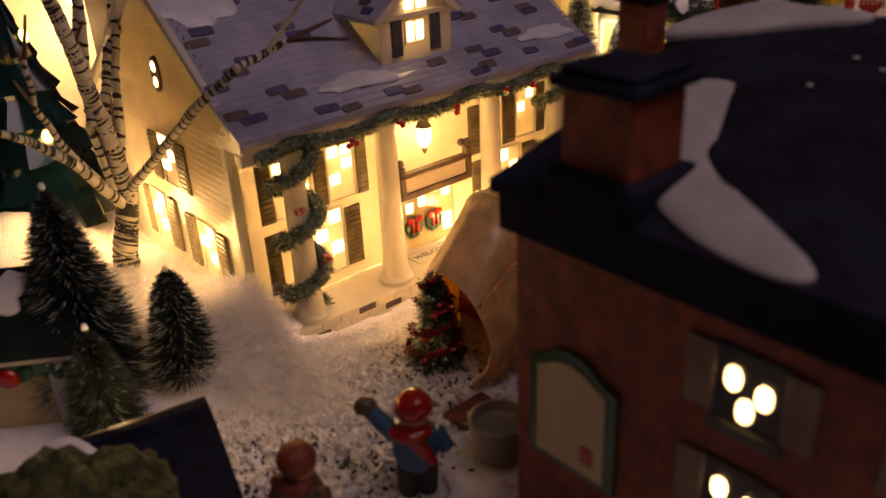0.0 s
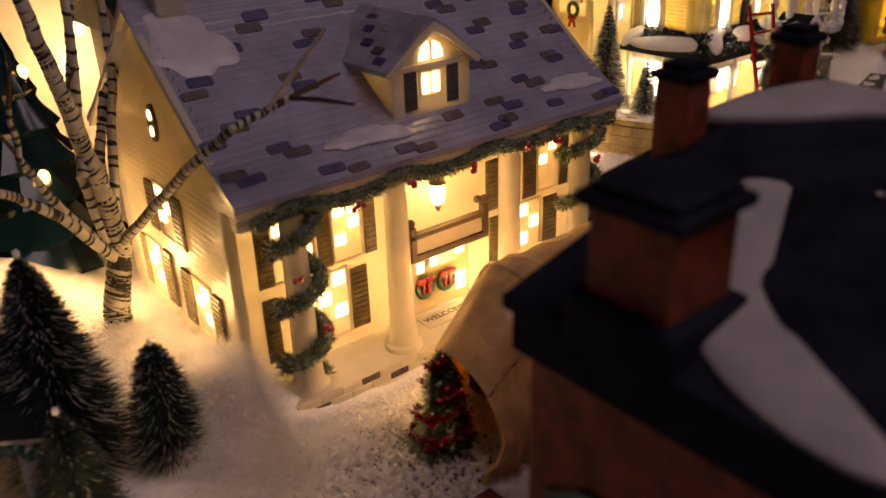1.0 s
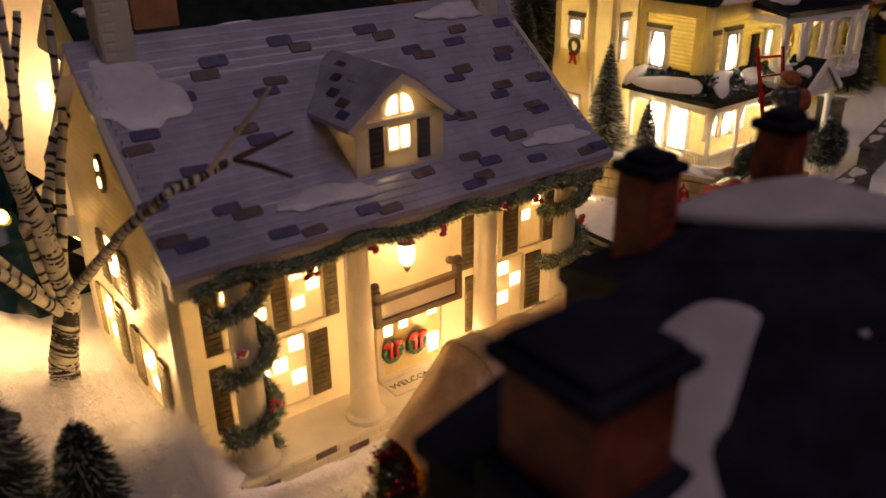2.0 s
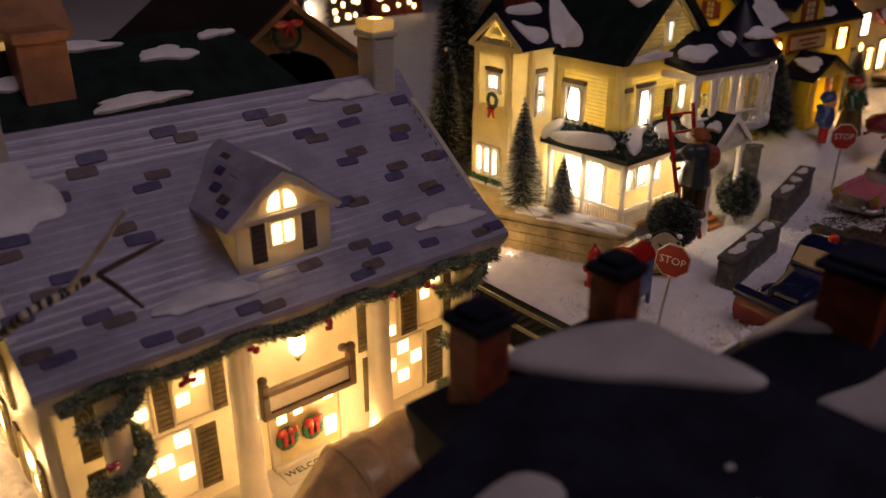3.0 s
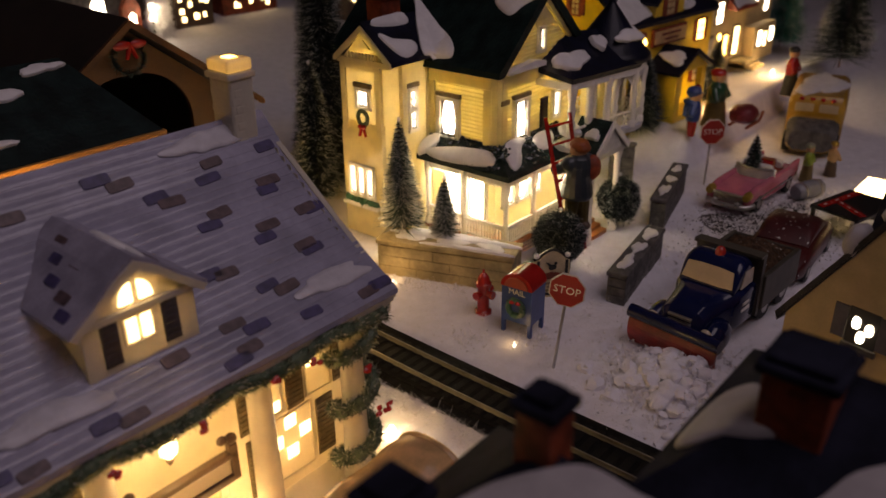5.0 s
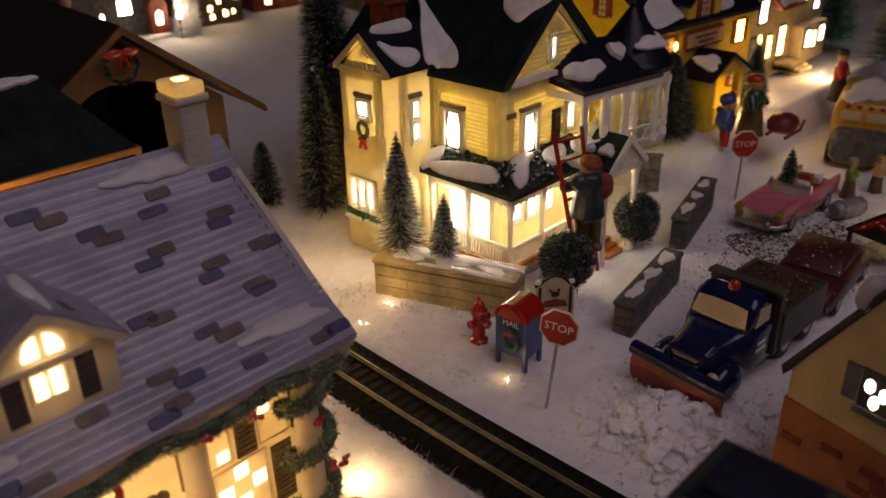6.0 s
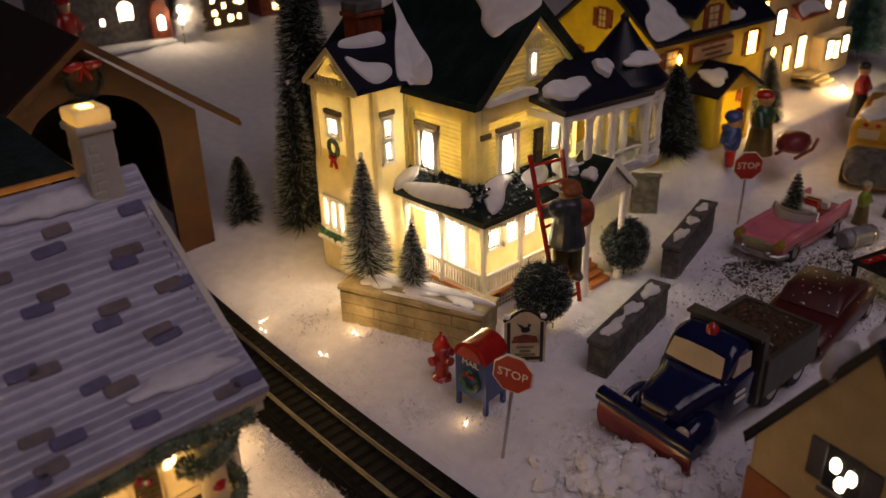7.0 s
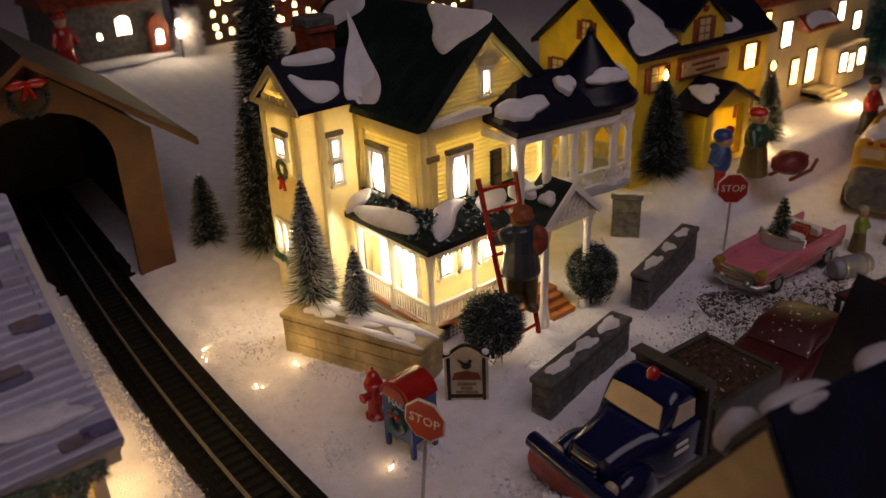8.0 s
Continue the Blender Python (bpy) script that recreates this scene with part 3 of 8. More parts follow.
letters("WELCOME", 6.6, on_plane((135, 20, 5.85), (1, 0, 0), (0, 1, 0), (0, 0, 1)), BLACK, mat_ob)
# front openings
fr = on_plane((0, 31, 0), (1, 0, 0), (0, 0, 1), (0, -1, 0))
ups = ((42, 24, {(0, 3), (1, 1)}), (76, 18, {(0, 3), (1, 3), (1, 2), (0, 1)}), (199, 17, {(0, 2), (1, 0)}), (234, 17, {(0, 2), (1, 3)}))
for x, w, lit in ups:
    window_panel(WH, fr @ Matrix.Translation((x, 60, 0)), w, 34, lit)
for x, w, lit in ((58, 30, {(0, 2), (1, 2), (2, 3), (2, 1)}), (212, 30, {(0, 2), (1, 3), (2, 2), (1, 1)})):
    window_panel(WH, fr @ Matrix.Translation((x, 14, 0)), w, 41, lit, 3, 4)
for x, w, z, h in ((24.5, 9, 59, 36), (61, 8.5, 59, 34), (91, 8, 59, 35), (184, 10, 58, 34), (217, 12, 58, 36), (249, 8, 59, 36),
                   (24.5, 9, 13, 39), (81, 11.5, 14, 39), (186, 9, 15, 38), (237, 13, 15, 39)):
    shutter(WH, fr @ Matrix.Translation((x, z, 0)), w, h, SHUTTER)
# doorway
bm = B()
box(bm, 116, 121, 28.5, 32, 5, 52, 0.5)
box(bm, 162, 167, 28.5, 32, 5, 52, 0.5)
box(bm, 113, 170, 27, 32, 50, 55, 0.6)
doorway = part("doorway", bm, CERAMIC, WH)
bm = B()
box(bm, 121, 162, 29.8, 31, 5, 50, 0.3)
part("door", bm, BLANK, doorway)
for x, z, w, h in ((124.5, 34, 5.5, 6.5), (135, 36, 5.5, 6.5), (155.5, 38, 6.5, 7.5), (156, 13, 7.5, 12)):
    bm = B()
    box(bm, x - w / 2, x + w / 2, 29, 30.2, z, z + h, 0.3)
    part("pane", bm, WINDOW, doorway)
for x in (126, 143):
    wr = thing("door_wreath", "green wreath with a red bow hung on the door", "wreath", x, 27, "wreaths on the white house's door")
    bm = B()
    for k in range(26):
        a = 2 * math.pi * k / 26
        blob(bm, x + 5.2 * math.cos(a), 28, 24 + 5.6 * math.sin(a), 2.4, 1.8, 2.4, 0.5, 0.6, 1)
    part("ring", bm, GREENPAINT, wr)
    bm = B()
    for s in (-1, 1):
        blob(bm, x + s * 3.4, 26.4, 29.5, 3.6, 1.4, 2.6, 0.2, 0.1, 2)
        box(bm, x + s * 2 - 1.1, x + s * 2 + 1.1, 25.6, 26.6, 20.5, 28, 0.3)
    part("bow", bm, RED, wr, smooth=True)
# carved header over the door
bm = B()
for a in ((106, 165, 52, 56.5), (106, 165, 66, 69.5), (106, 110.5, 54, 74), (160.5, 165, 54, 74)):
    box(bm, a[0], a[1], 12, 17, a[2], a[3], 0.8)
blob(bm, 163, 14.5, 76, 3.4, 2.6, 3.2, 0.1, 0.1, 2)
blob(bm, 158, 14.5, 77.5, 3.0, 2.4, 2.4, 0.1, 0.1, 2)
blob(bm, 108, 14.5, 76, 2.8, 2.4, 2.8, 0.1, 0.1, 2)
header = part("balcony_rail", bm, BROWN, WH, "brown painted rail frame over the door")
bm = B()
box(bm, 110.5, 160.5, 13.5, 15.5, 56.5, 66, 0.2)
box(bm, 105, 166, 16, 31, 49.5, 53, 0.5)
part("rail_panel", bm, CERAMIC, header)
# porch lantern
lantern = thing("porch_lantern", "glowing porch lantern hanging under the eave", "lantern", 134, 22)
bm = B()
lathe(bm, [(0.8, 108), (0.8, 97), (3.4, 95.5), (5.2, 92), (0.9, 96.2)], 134, 22, 12)
part("cap", bm, BROWN, lantern)
bm = B()
lathe(bm, [(0.5, 74.5), (1.4, 76), (2.2, 78), (0.8, 79)], 134, 22, 12)
part("finial", bm, BROWN, lantern)
bm = B()
lathe(bm, [(1.6, 79), (4.2, 82), (4.6, 88), (4.0, 92)], 134, 22, 14)
part("glass", bm, glowing("lantern_glass", (1.0, 0.85, 0.5), 7.0), lantern, smooth=True)
# side openings
sd = on_plane((4.9, 0, 0), (0, -1, 0), (0, 0, 1), (-1, 0, 0))
for y, z, h in ((112, 67, 32), (144, 18, 36), (75, 18, 33)):
    window_panel(WH, sd @ Matrix.Translation((-y, z, 0)), 20, h, {(0, 3), (1, 2), (0, 1)} if z > 40 else {(0, 2), (1, 1), (1, 3)})
for y, z, h, w in ((131, 67, 31, 11), (92, 67, 31, 12), (160, 20, 34, 9), (122, 19, 36, 11), (96, 18, 34, 12), (55, 20, 31, 11)):
    shutter(WH, sd @ Matrix.Translation((-y, z, 0)), w, h, SHUTTER)
bm = B()
pts = [(104 + 5 * math.cos(a), 138 + 10.5 * math.sin(a)) for a in [2 * math.pi * k / 24 for k in range(24)]]
prism(bm, pts, 2, axis="x", lo=4.0)
ow = part("oval_window", bm, BROWN, WH)
for z in (133.5, 142.5):
    bm = B()
    prism(bm, [(104 + 2.6 * math.cos(a), z + 3 * math.sin(a)) for a in [2 * math.pi * k / 16 for k in range(16)]], 1.4, axis="x", lo=3.6)
    part("pane", bm, WINDOW, ow)
bulb_light("lantern_bulb", (0.134, 0.012, 0.086), 0.022, (1.0, 0.72, 0.34))
bulb_light("house_bulb", (0.08, 0.125, 0.065), 0.62, (1.0, 0.72, 0.35))
bulb_light("house_bulb", (0.20, 0.12, 0.06), 0.62, (1.0, 0.68, 0.30))
# added lamps that carry the inner bulb's glow into dormer and gable
bulb_light("dormer_fill", (0.1325, 0.036, 0.152), 0.03)
bulb_light("gable_fill", (0.066, 0.105, 0.136), 0.95, (1.0, 0.78, 0.44))
bm = B()
box(bm, 8, 60, 179, 206, -1, 128, 6)
part("back_wing", bm, CERAMIC, WH)


def garland(label, path, r, seed, bows=()):
    """A rope of bristles along a path, dusted with snow, with red berries."""
    rnd = random.Random(seed)
    g = thing("garland", label, "garland", path[0][0], path[0][1], "garlands on the white house")
    pts = [Vector(p) for p in path]
    bmg, bmw = B(), B()
    length = 0.0
    for a, b in zip(pts, pts[1:]):
        d = (b - a)
        q = d.to_track_quat("Z", "Y")
        for k in range(max(2, int(d.length * 20))):
            t = rnd.random()
            c = a + d * t
            ang = rnd.uniform(0, 6.283)
            e = q @ Vector((math.cos(ang), math.sin(ang), rnd.uniform(-0.5, 0.9)))
            rr = r * rnd.uniform(0.72, 0.95) * (0.88 + 0.18 * math.sin((length + d.length * t) * 1.15))
            s = q @ Vector((-math.sin(ang), math.cos(ang), 0)) * 1.0
            f = q @ Vector((0, 0, 1.0))
            tgt = bmw if rnd.random() < 0.5 else bmg
            v = [tgt.verts.new(c + o) for o in (s, -s, f)] + [tgt.verts.new(c + e * rr)]
            for tri in ((0, 1, 3), (1, 2, 3), (2, 0, 3)):
                tgt.faces.new([v[i] for i in tri])
        length += d.length
    bmc = B()
    tube(bmc, pts, [r * 0.55 * (1 + 0.15 * math.sin(i * 2.1)) for i in range(len(pts))], 8)
    part("core", bmc, GREEN_G, g)
    part("bristle", bmg, GREEN_G, g)
    part("frosted_bristle", bmw, FROSTGREEN, g)
    for x, y, z in bows:
        for k in range(4):
            bm = B()
            blob(bm, x + rnd.uniform(-3, 3), y - r * 0.7, z + rnd.uniform(-2.5, 2.5), 2.0, 1.5, 1.8, 0.3, 0.3, 1)
            part("berry", bm, RED, g)
    return g


eave = [(8 + 252 * k / 48, 1.5, 111 - 4.5 * abs(math.sin(math.pi * (8 + 252 * k / 48 - 31) / 63.0)) + 2.5) for k in range(49)]
garland("frosted green garland with red berries swagged along the eave", eave, 7.2, 21, [(97, -1, 109), (140, -1, 108), (180, -1, 110), (205, -1, 108), (62, -1, 107)])


def spiral(x, turns, z0, z1, ph, r=11.5):
    return [(x + r * math.cos(ph + 2 * math.pi * turns * k / 60), 8 + r * math.sin(ph + 2 * math.pi * turns * k / 60), z0 + (z1 - z0) * k / 60) for k in range(61)]


garland("frosted green garland wound round a porch column", spiral(31, 3.0, 8, 108, 0.1), 7.4, 22, [(22, -3, 80), (36, -4, 48)])
garland("frosted green garland with red bows wound round a porch column", spiral(240, 3.0, 8, 108, 0.0), 6.8, 23, [(240, -8, 62), (234, -6, 90), (246, -8, 60)])

# ---------------------------------------------------------------- yellow victorian house
yh = thing("victorian_house", "butter-yellow Victorian house with dark green roof and bright windows", "house", 600, 200)
bm = B()
prism(bm, [(545, 137), (670, 137), (670, 330), (545, 330)], 170, lo=3)
part("main_wall", bm, YELLOW, yh)
bm = B()
prism(bm, [(495, 277), (495, 230), (508, 214), (600, 214), (600, 277)], 174, lo=3)
part("tower_wall", bm, YELLOW, yh)


def clap(x0, x1, y0, y1, z0, z1, face, step=3.6):
    """Lips of overlapping boards on a wall: face 'x' looks to -x at x0, 'y' to -y at y0."""
    z = z0
    while z < z1:
        b = B()
        if face == "x":
            prism(b, [(x0 + 0.2, z), (x0 - 1.0, z + 0.3), (x0 - 1.3, z + 1.2), (x0 - 1.0, z + 1.9), (x0 + 0.2, z + 3.75)], y1 - y0, axis="y", lo=y0)
        else:
            prism(b, [(y0 + 0.2, z), (y0 - 1.0, z + 0.3), (y0 - 1.3, z + 1.2), (y0 - 1.0, z + 1.9), (y0 + 0.2, z + 3.75)], x1 - x0, axis="x", lo=x0)
        part("board", b, YELLOW_B, yh)
        z += step


clap(545, 545, 141, 214, 100, 158, "x")
clap(551, 664, 137, 137, 100, 158, "y")
for k in range(11):
    z = 171 + 3.6 * k
    half = (222 - z) * 58 / 56 - 4
    b = B()
    prism(b, [(136.2, z), (135.0, z + 0.3), (134.7, z + 1.2), (134.9, z + 1.9), (136.2, z + 3.75)], 2 * half, axis="x", lo=610 - half)
    part("board", b, YELLOW_B, yh)
bm = B()
box(bm, 541.6, 546, 141, 214, 153, 166, 0.6)
part("frieze_board", bm, YELLOW_T, yh)
bm = B()
box(bm, 549, 664, 133.6, 138, 153, 166, 0.6)
part("frieze_board", bm, YELLOW_T, yh)
for s in ((541.8, 546, 141, 150), (541.8, 546, 206, 214)):
    bm = B()
    box(bm, s[0], s[1], s[2], s[3], 101, 153, 0.5)
    part("corner_board", bm, YELLOW_T, yh)
bm = B()
box(bm, 549, 557, 133.8, 138, 101, 153, 0.5)
part("corner_board", bm, YELLOW_T, yh)
bm = B()
box(bm, 542, 549, 134, 141, 84, 168, 0.6)
for z, d in ((158, 1.6), (163, 2.6)):
    box(bm, 545 - d, 548, 137, 214, z, z + 5.5, 0.4)
    box(bm, 545, 664, 137 - d, 140, z, z + 5.5, 0.4)
    box(bm, 495 - d, 498, 230, 277, z + 6, z + 11, 0.4)
for x, y in ((495, 230), (508, 214), (541, 214), (495, 274)):
    box(bm, x - 2, x + 4, y - 2, y + 4, 3, 172, 0.6)
part("trim", bm, YELLOW_T, yh)
# main roof, ridge along y
bm = B()
prism(bm, [(536, 165), (538, 170), (610, 237), (682, 170), (684, 165), (676, 165), (610, 226), (544, 165)], 208, axis="y", lo=129)
part("roof", bm, ROOFGREEN, yh)
bm = B()
prism(bm, [(552, 168), (668, 168), (610, 224)], 3, axis="y", lo=136)
part("gable_wall", bm, YELLOW, yh)
bm = B()
for s in (-1, 1):
    pts = [(610, 226.5), (610, 219.5), (610 + s * 59, 166.5), (610 + s * 66, 166.5)]
    prism(bm, pts if s > 0 else pts[::-1], 3.4, axis="y", lo=132.4)
box(bm, 597, 623, 134, 136.5, 205, 208, 0.3)
for k in range(7):
    box(bm, 598 + k * 3.5, 600 + k * 3.5, 134, 136.5, 200, 205)
prism(bm, [(602, 208), (618, 208), (610, 216)], 2, axis="y", lo=133.6)
part("gable_trim", bm, YELLOW_T, yh)
# tower roof
bm = B()
prism(bm, [(207, 173), (208, 177), (243, 208), (278, 177), (279, 173), (273, 173), (243, 201), (213, 173)], 120, axis="x", lo=488)
part("tower_roof", bm, ROOFNAVY, yh)
bm = B()
prism(bm, [(213, 172), (273, 172), (243, 201)], 4, axis="x", lo=491)
part("tower_gable", bm, YELLOW, yh)
bm = B()
for s in (-1, 1):
    pts = [(243, 205), (243, 199), (243 + s * 33, 171.5), (243 + s * 36, 172), (243 + s * 35, 176)]
    prism(bm, pts if s < 0 else pts[::-1], 3, axis="x", lo=486.5)
box(bm, 488, 491.5, 211, 275, 170.5, 175.5, 0.4)
for k in range(10):
    box(bm, 489, 491, 222 + k * 4.4, 224 + k * 4.4, 175.5, 180.5)
prism(bm, [(235, 185), (251, 185), (243, 192)], 1.6, axis="x", lo=489.4)
part("tower_trim", bm, YELLOW_T, yh)
# upper windows with lintels
lx = on_plane((543.7, 0, 0), (0, -1, 0), (0, 0, 1), (-1, 0, 0))
ly = on_plane((0, 135.7, 0), (1, 0, 0), (0, 0, 1), (0, -1, 0))
lt = on_plane((495, 0, 0), (0, -1, 0), (0, 0, 1), (-1, 0, 0))
ls = on_plane((0, 214, 0), (1, 0, 0), (0, 0, 1), (0, -1, 0))


def sash(parent, m, w, h, shape="rect", glow=WINDOW_W, lintel=True):
    """A window with ivory frame, grey sash and a bright pane."""
    fw = 4.4 if shape == "oval" and w > 10 else 3
    b = B()
    for a in ((-w / 2 - fw, -w / 2, -2, h + 2), (w / 2, w / 2 + fw, -2, h + 2), (-w / 2 - fw - 1, w / 2 + fw + 1, -4, -1), (-w / 2 - fw, w / 2 + fw, h, h + 3)):
        box(b, a[0], a[1], a[2], a[3], -1, 3.2, 0.4, m)
    wn = part("window", b, CREAMTRIM, parent)
    b = B()
    box(b, -w / 2, w / 2, -1, h, -1, 0.4, 0, m)
    part("sash", b, SASH, wn)
    b = B()
    if shape == "oval":
        half = ((0.30, 0.04), (0.36, 0.18), (0.44, 0.36), (0.42, 0.5), (0.36, 0.66), (0.30, 0.8), (0.24, 0.97))
        pts = [(w * a, h * c) for a, c in half] + [(-w * a, h * c) for a, c in half[::-1]]
    else:
        pts = [(-w / 2 + 1, 1), (w / 2 - 1, 1), (w / 2 - 1, h - 1), (-w / 2 + 1, h - 1)]
    prism(b, pts, 0.8, lo=0.2)
    bmesh.ops.transform(b, matrix=m, verts=b.verts)
    part("pane", b, glow, wn)
    for a in ((-0.45, 0.45, 0.5, h - 0.5), (-w / 2 + 0.6, w / 2 - 0.6, h * 0.5 - 0.45, h * 0.5 + 0.45)):
        b = B()
        box(b, a[0], a[1], a[2], a[3], 0.9, 1.5, 0, m)
        part("muntin", b, SASH, wn)
    if lintel:
        b = B()
        box(b, -w / 2 - 5, w / 2 + 5, h + 3.5, h + 7.5, -1, 3, 0.5, m)
        part("lintel", b, SHUTTER, wn)
    return wn


sash(yh, lx @ Matrix.Translation((-190, 104, 0)), 18, 32, "oval")
sash(yh, ly @ Matrix.Translation((579, 104, 0)), 16, 33, "oval")
bm = B()
box(bm, 547, 558.5, 132.4, 136, 139, 143.5, 0.5)
part("lintel", bm, SHUTTER, yh)
sash(yh, ly @ Matrix.Translation((606, 180, 0.5)), 6, 17, lintel=False)
sash(yh, lt @ Matrix.Translation((-250, 132, 0)), 12, 13)
sash(yh, ls @ Matrix.Translation((520, 112, 0)), 6, 15, glow=WINDOW_W, lintel=False)
sash(yh, ls @ Matrix.Translation((520, 132, 0)), 6, 14, glow=WINDOW_W)
for y in (265.5, 254.5, 243.5):
    sash(yh, lt @ Matrix.Translation((-y, 46, 2.4)), 6, 26, "oval", lintel=False)
bm = B()
box(bm, 493, 497, 236, 273, 78, 82, 0.5)
part("lintel", bm, SHUTTER, yh)
bm = B()
for k in range(60):
    blob(bm, 490 + random.uniform(-2, 2), random.uniform(234, 275), 38 + random.uniform(-3, 3), 2.5, 2.5, 2.5, 0.4, 0.4, 1)
part("window_box", bm, GREENPAINT, yh)
bm = B()
prism(bm, [(498, 3), (492.4, 3), (492.4, 98), (492.9, 104), (494.0, 110), (494.8, 115), (498, 117)], 52, axis="y", lo=227)
part("tower_foot", bm, YELLOW, yh)
bm = B()
box(bm, 486, 493, 232, 277, 33, 37, 1.0)
part("window_shelf", bm, CREAMTRIM, yh)
bm = B()
prism(bm, [(550, 166), (606, 166), (606, 170), (590, 173), (566, 170.5), (551, 168.5)], 8, axis="y", lo=127.6)
part("roof_snow", bm, SNOWCAP, yh, smooth=True)
# porch: base, floor, posts, rail, roof
bm = B()
box(bm, 530, 545, 114, 206, 0, 13)
box(bm, 530, 640, 114, 137, 0, 13)
base = part("porch_base", bm, CREAMTRIM, yh)
bm = B()
for k in range(26):
    for r in range(3):
        box(bm, 529.5, 530.2, 118 + k * 3.2, 119.6 + k * 3.2, 2.2 + r * 3.4, 4 + r * 3.4)
        box(bm, 534 + k * 3.6, 535.8 + k * 3.6, 113.5, 114.2, 2.2 + r * 3.4, 4 + r * 3.4)
part("lattice_hole", bm, SASH, base)
bm = B()
box(bm, 527, 546, 111, 208, 13, 17.5, 0.5)
box(bm, 527, 640, 111, 138, 13, 17.4, 0.5)
part("porch_floor", bm, ORANGE, yh)
for x, y in ((529, 113), (529, 160), (529, 204), (572, 113), (618, 113)):
    bm = B()
    lathe(bm, [(3.6, 17), (3.6, 22), (2.4, 24), (2.9, 36), (2.2, 40), (2.6, 66), (3.6, 70), (3.6, 80)], x, y, 12)
    part("porch_post", bm, CREAMTRIM, yh, smooth=True)
bm = B()
for z0, z1 in ((33, 36.5), (19, 21)):
    box(bm, 527.5, 530.5, 113, 204, z0, z1, 0.4)
    box(bm, 529, 618, 111.5, 114.5, z0, z1, 0.4)
for k in range(28):
    box(bm, 528.2, 529.8, 116 + k * 3.2, 117.6 + k * 3.2, 20, 34)
    box(bm, 532 + k * 3.1, 533.6 + k * 3.1, 112.2, 113.8, 20, 34)
part("porch_rail", bm, CREAMTRIM, yh)
bm = B()
box(bm, 527, 531, 111, 206, 76, 82, 0.4)
box(bm, 527, 636, 111, 115, 76, 82, 0.4)
for k in range(28):
    prism(bm, [(114 + k * 3.2, 76), (117.2 + k * 3.2, 76), (115.6 + k * 3.2, 72.5)], 2, axis="x", lo=528)
    prism(bm, [(531 + k * 3.7, 76), (534.7 + k * 3.7, 76), (532.8 + k * 3.7, 72.5)], 2, axis="y", lo=112)
part("porch_frieze", bm, CREAMTRIM, yh)
bm = B()
vs = [bm.verts.new(p) for p in ((522, 106, 82), (522, 212, 82), (545, 212, 101), (545, 137, 101), (642, 137, 101), (642, 106, 82),
                                (522, 106, 86.5), (522, 212, 86.5), (545, 212, 105), (545, 137, 105), (642, 137, 105), (642, 106, 86.5))]
for f in ((6, 9, 8, 7), (6, 11, 10, 9), (0, 1, 2, 3), (0, 3, 4, 5), (0, 6, 7, 1), (0, 5, 11, 6), (1, 7, 8, 2), (5, 4, 10, 11), (2, 8, 9, 3), (3, 9, 10, 4)):
    bm.faces.new([vs[i] for i in f])
part("porch_roof", bm, ROOFGREEN, yh)
rnd = random.Random(31)
bm = B()
for k in range(520):
    if k % 2:
        s = rnd.random()
        p = Vector((524 + 20 * s, rnd.uniform(120, 210), 87.5 + 17 * s))
    else:
        s = rnd.random()
        p = Vector((rnd.uniform(530, 640), 109 + 26 * s, 87.5 + 17 * s))
    a = rnd.uniform(0, 6.28)
    u = Vector((math.cos(a), math.sin(a), 0.2)) * rnd.uniform(2, 4)
    w = Vector((-math.sin(a), math.cos(a), 0.3)) * rnd.uniform(1, 2)
    v = [bm.verts.new(q) for q in (p + u, p + w, p - u, p - w, p + Vector((0, 0, 1.6)))]
    for t in ((0, 1, 4), (1, 2, 4), (2, 3, 4), (3, 0, 4)):
        bm.faces.new([v[i] for i in t])
part("roof_greenery", bm, material("glossy_leaf_green", (0.02, 0.045, 0.03), 0.18, vary=0.2, coat=0.8), yh, "rough glossy leaves")
def on_west(x, y):
    return 86.5 + (x - 522) * 18.5 / 23


def on_south(x, y):
    return 86.5 + (y - 106) * 18.5 / 31


for shape, slope in ((((526, 204), (532, 181), (535, 160), (536, 134), (528, 128), (524, 149), (522, 185)), on_west),
                     (((525, 213), (535, 211), (541, 200), (533, 196), (522, 206)), on_west),
                     (((548, 131), (567, 134), (580, 130), (567, 125), (551, 113), (535, 110), (539, 123)), on_south),
                     (((586, 126), (600, 130), (618, 128), (612, 120), (590, 115)), on_south)):
    bm = B()
    snow_shape(bm, shape, slope, 3.6)
    part("roof_snow", bm, SNOWCAP, yh, smooth=True)
# bright ground-floor windows
for y in (184, 156):
    sash(yh, lx @ Matrix.Translation((-y, 24, 0)), 17, 46, lintel=False)
for x in (562, 584, 606):
    sash(yh, ly @ Matrix.Translation((x, 44, 0)), 11, 18, lintel=False)
# roof snow
def on_main(x, y):
    return 170 + (x - 538) * 67 / 72


def on_tower(x, y):
    return 177 + (y - 208) * 31 / 35


def on_both(x, y):
    return max(on_main(x, y), on_tower(x, y) if y > 206 else 0)


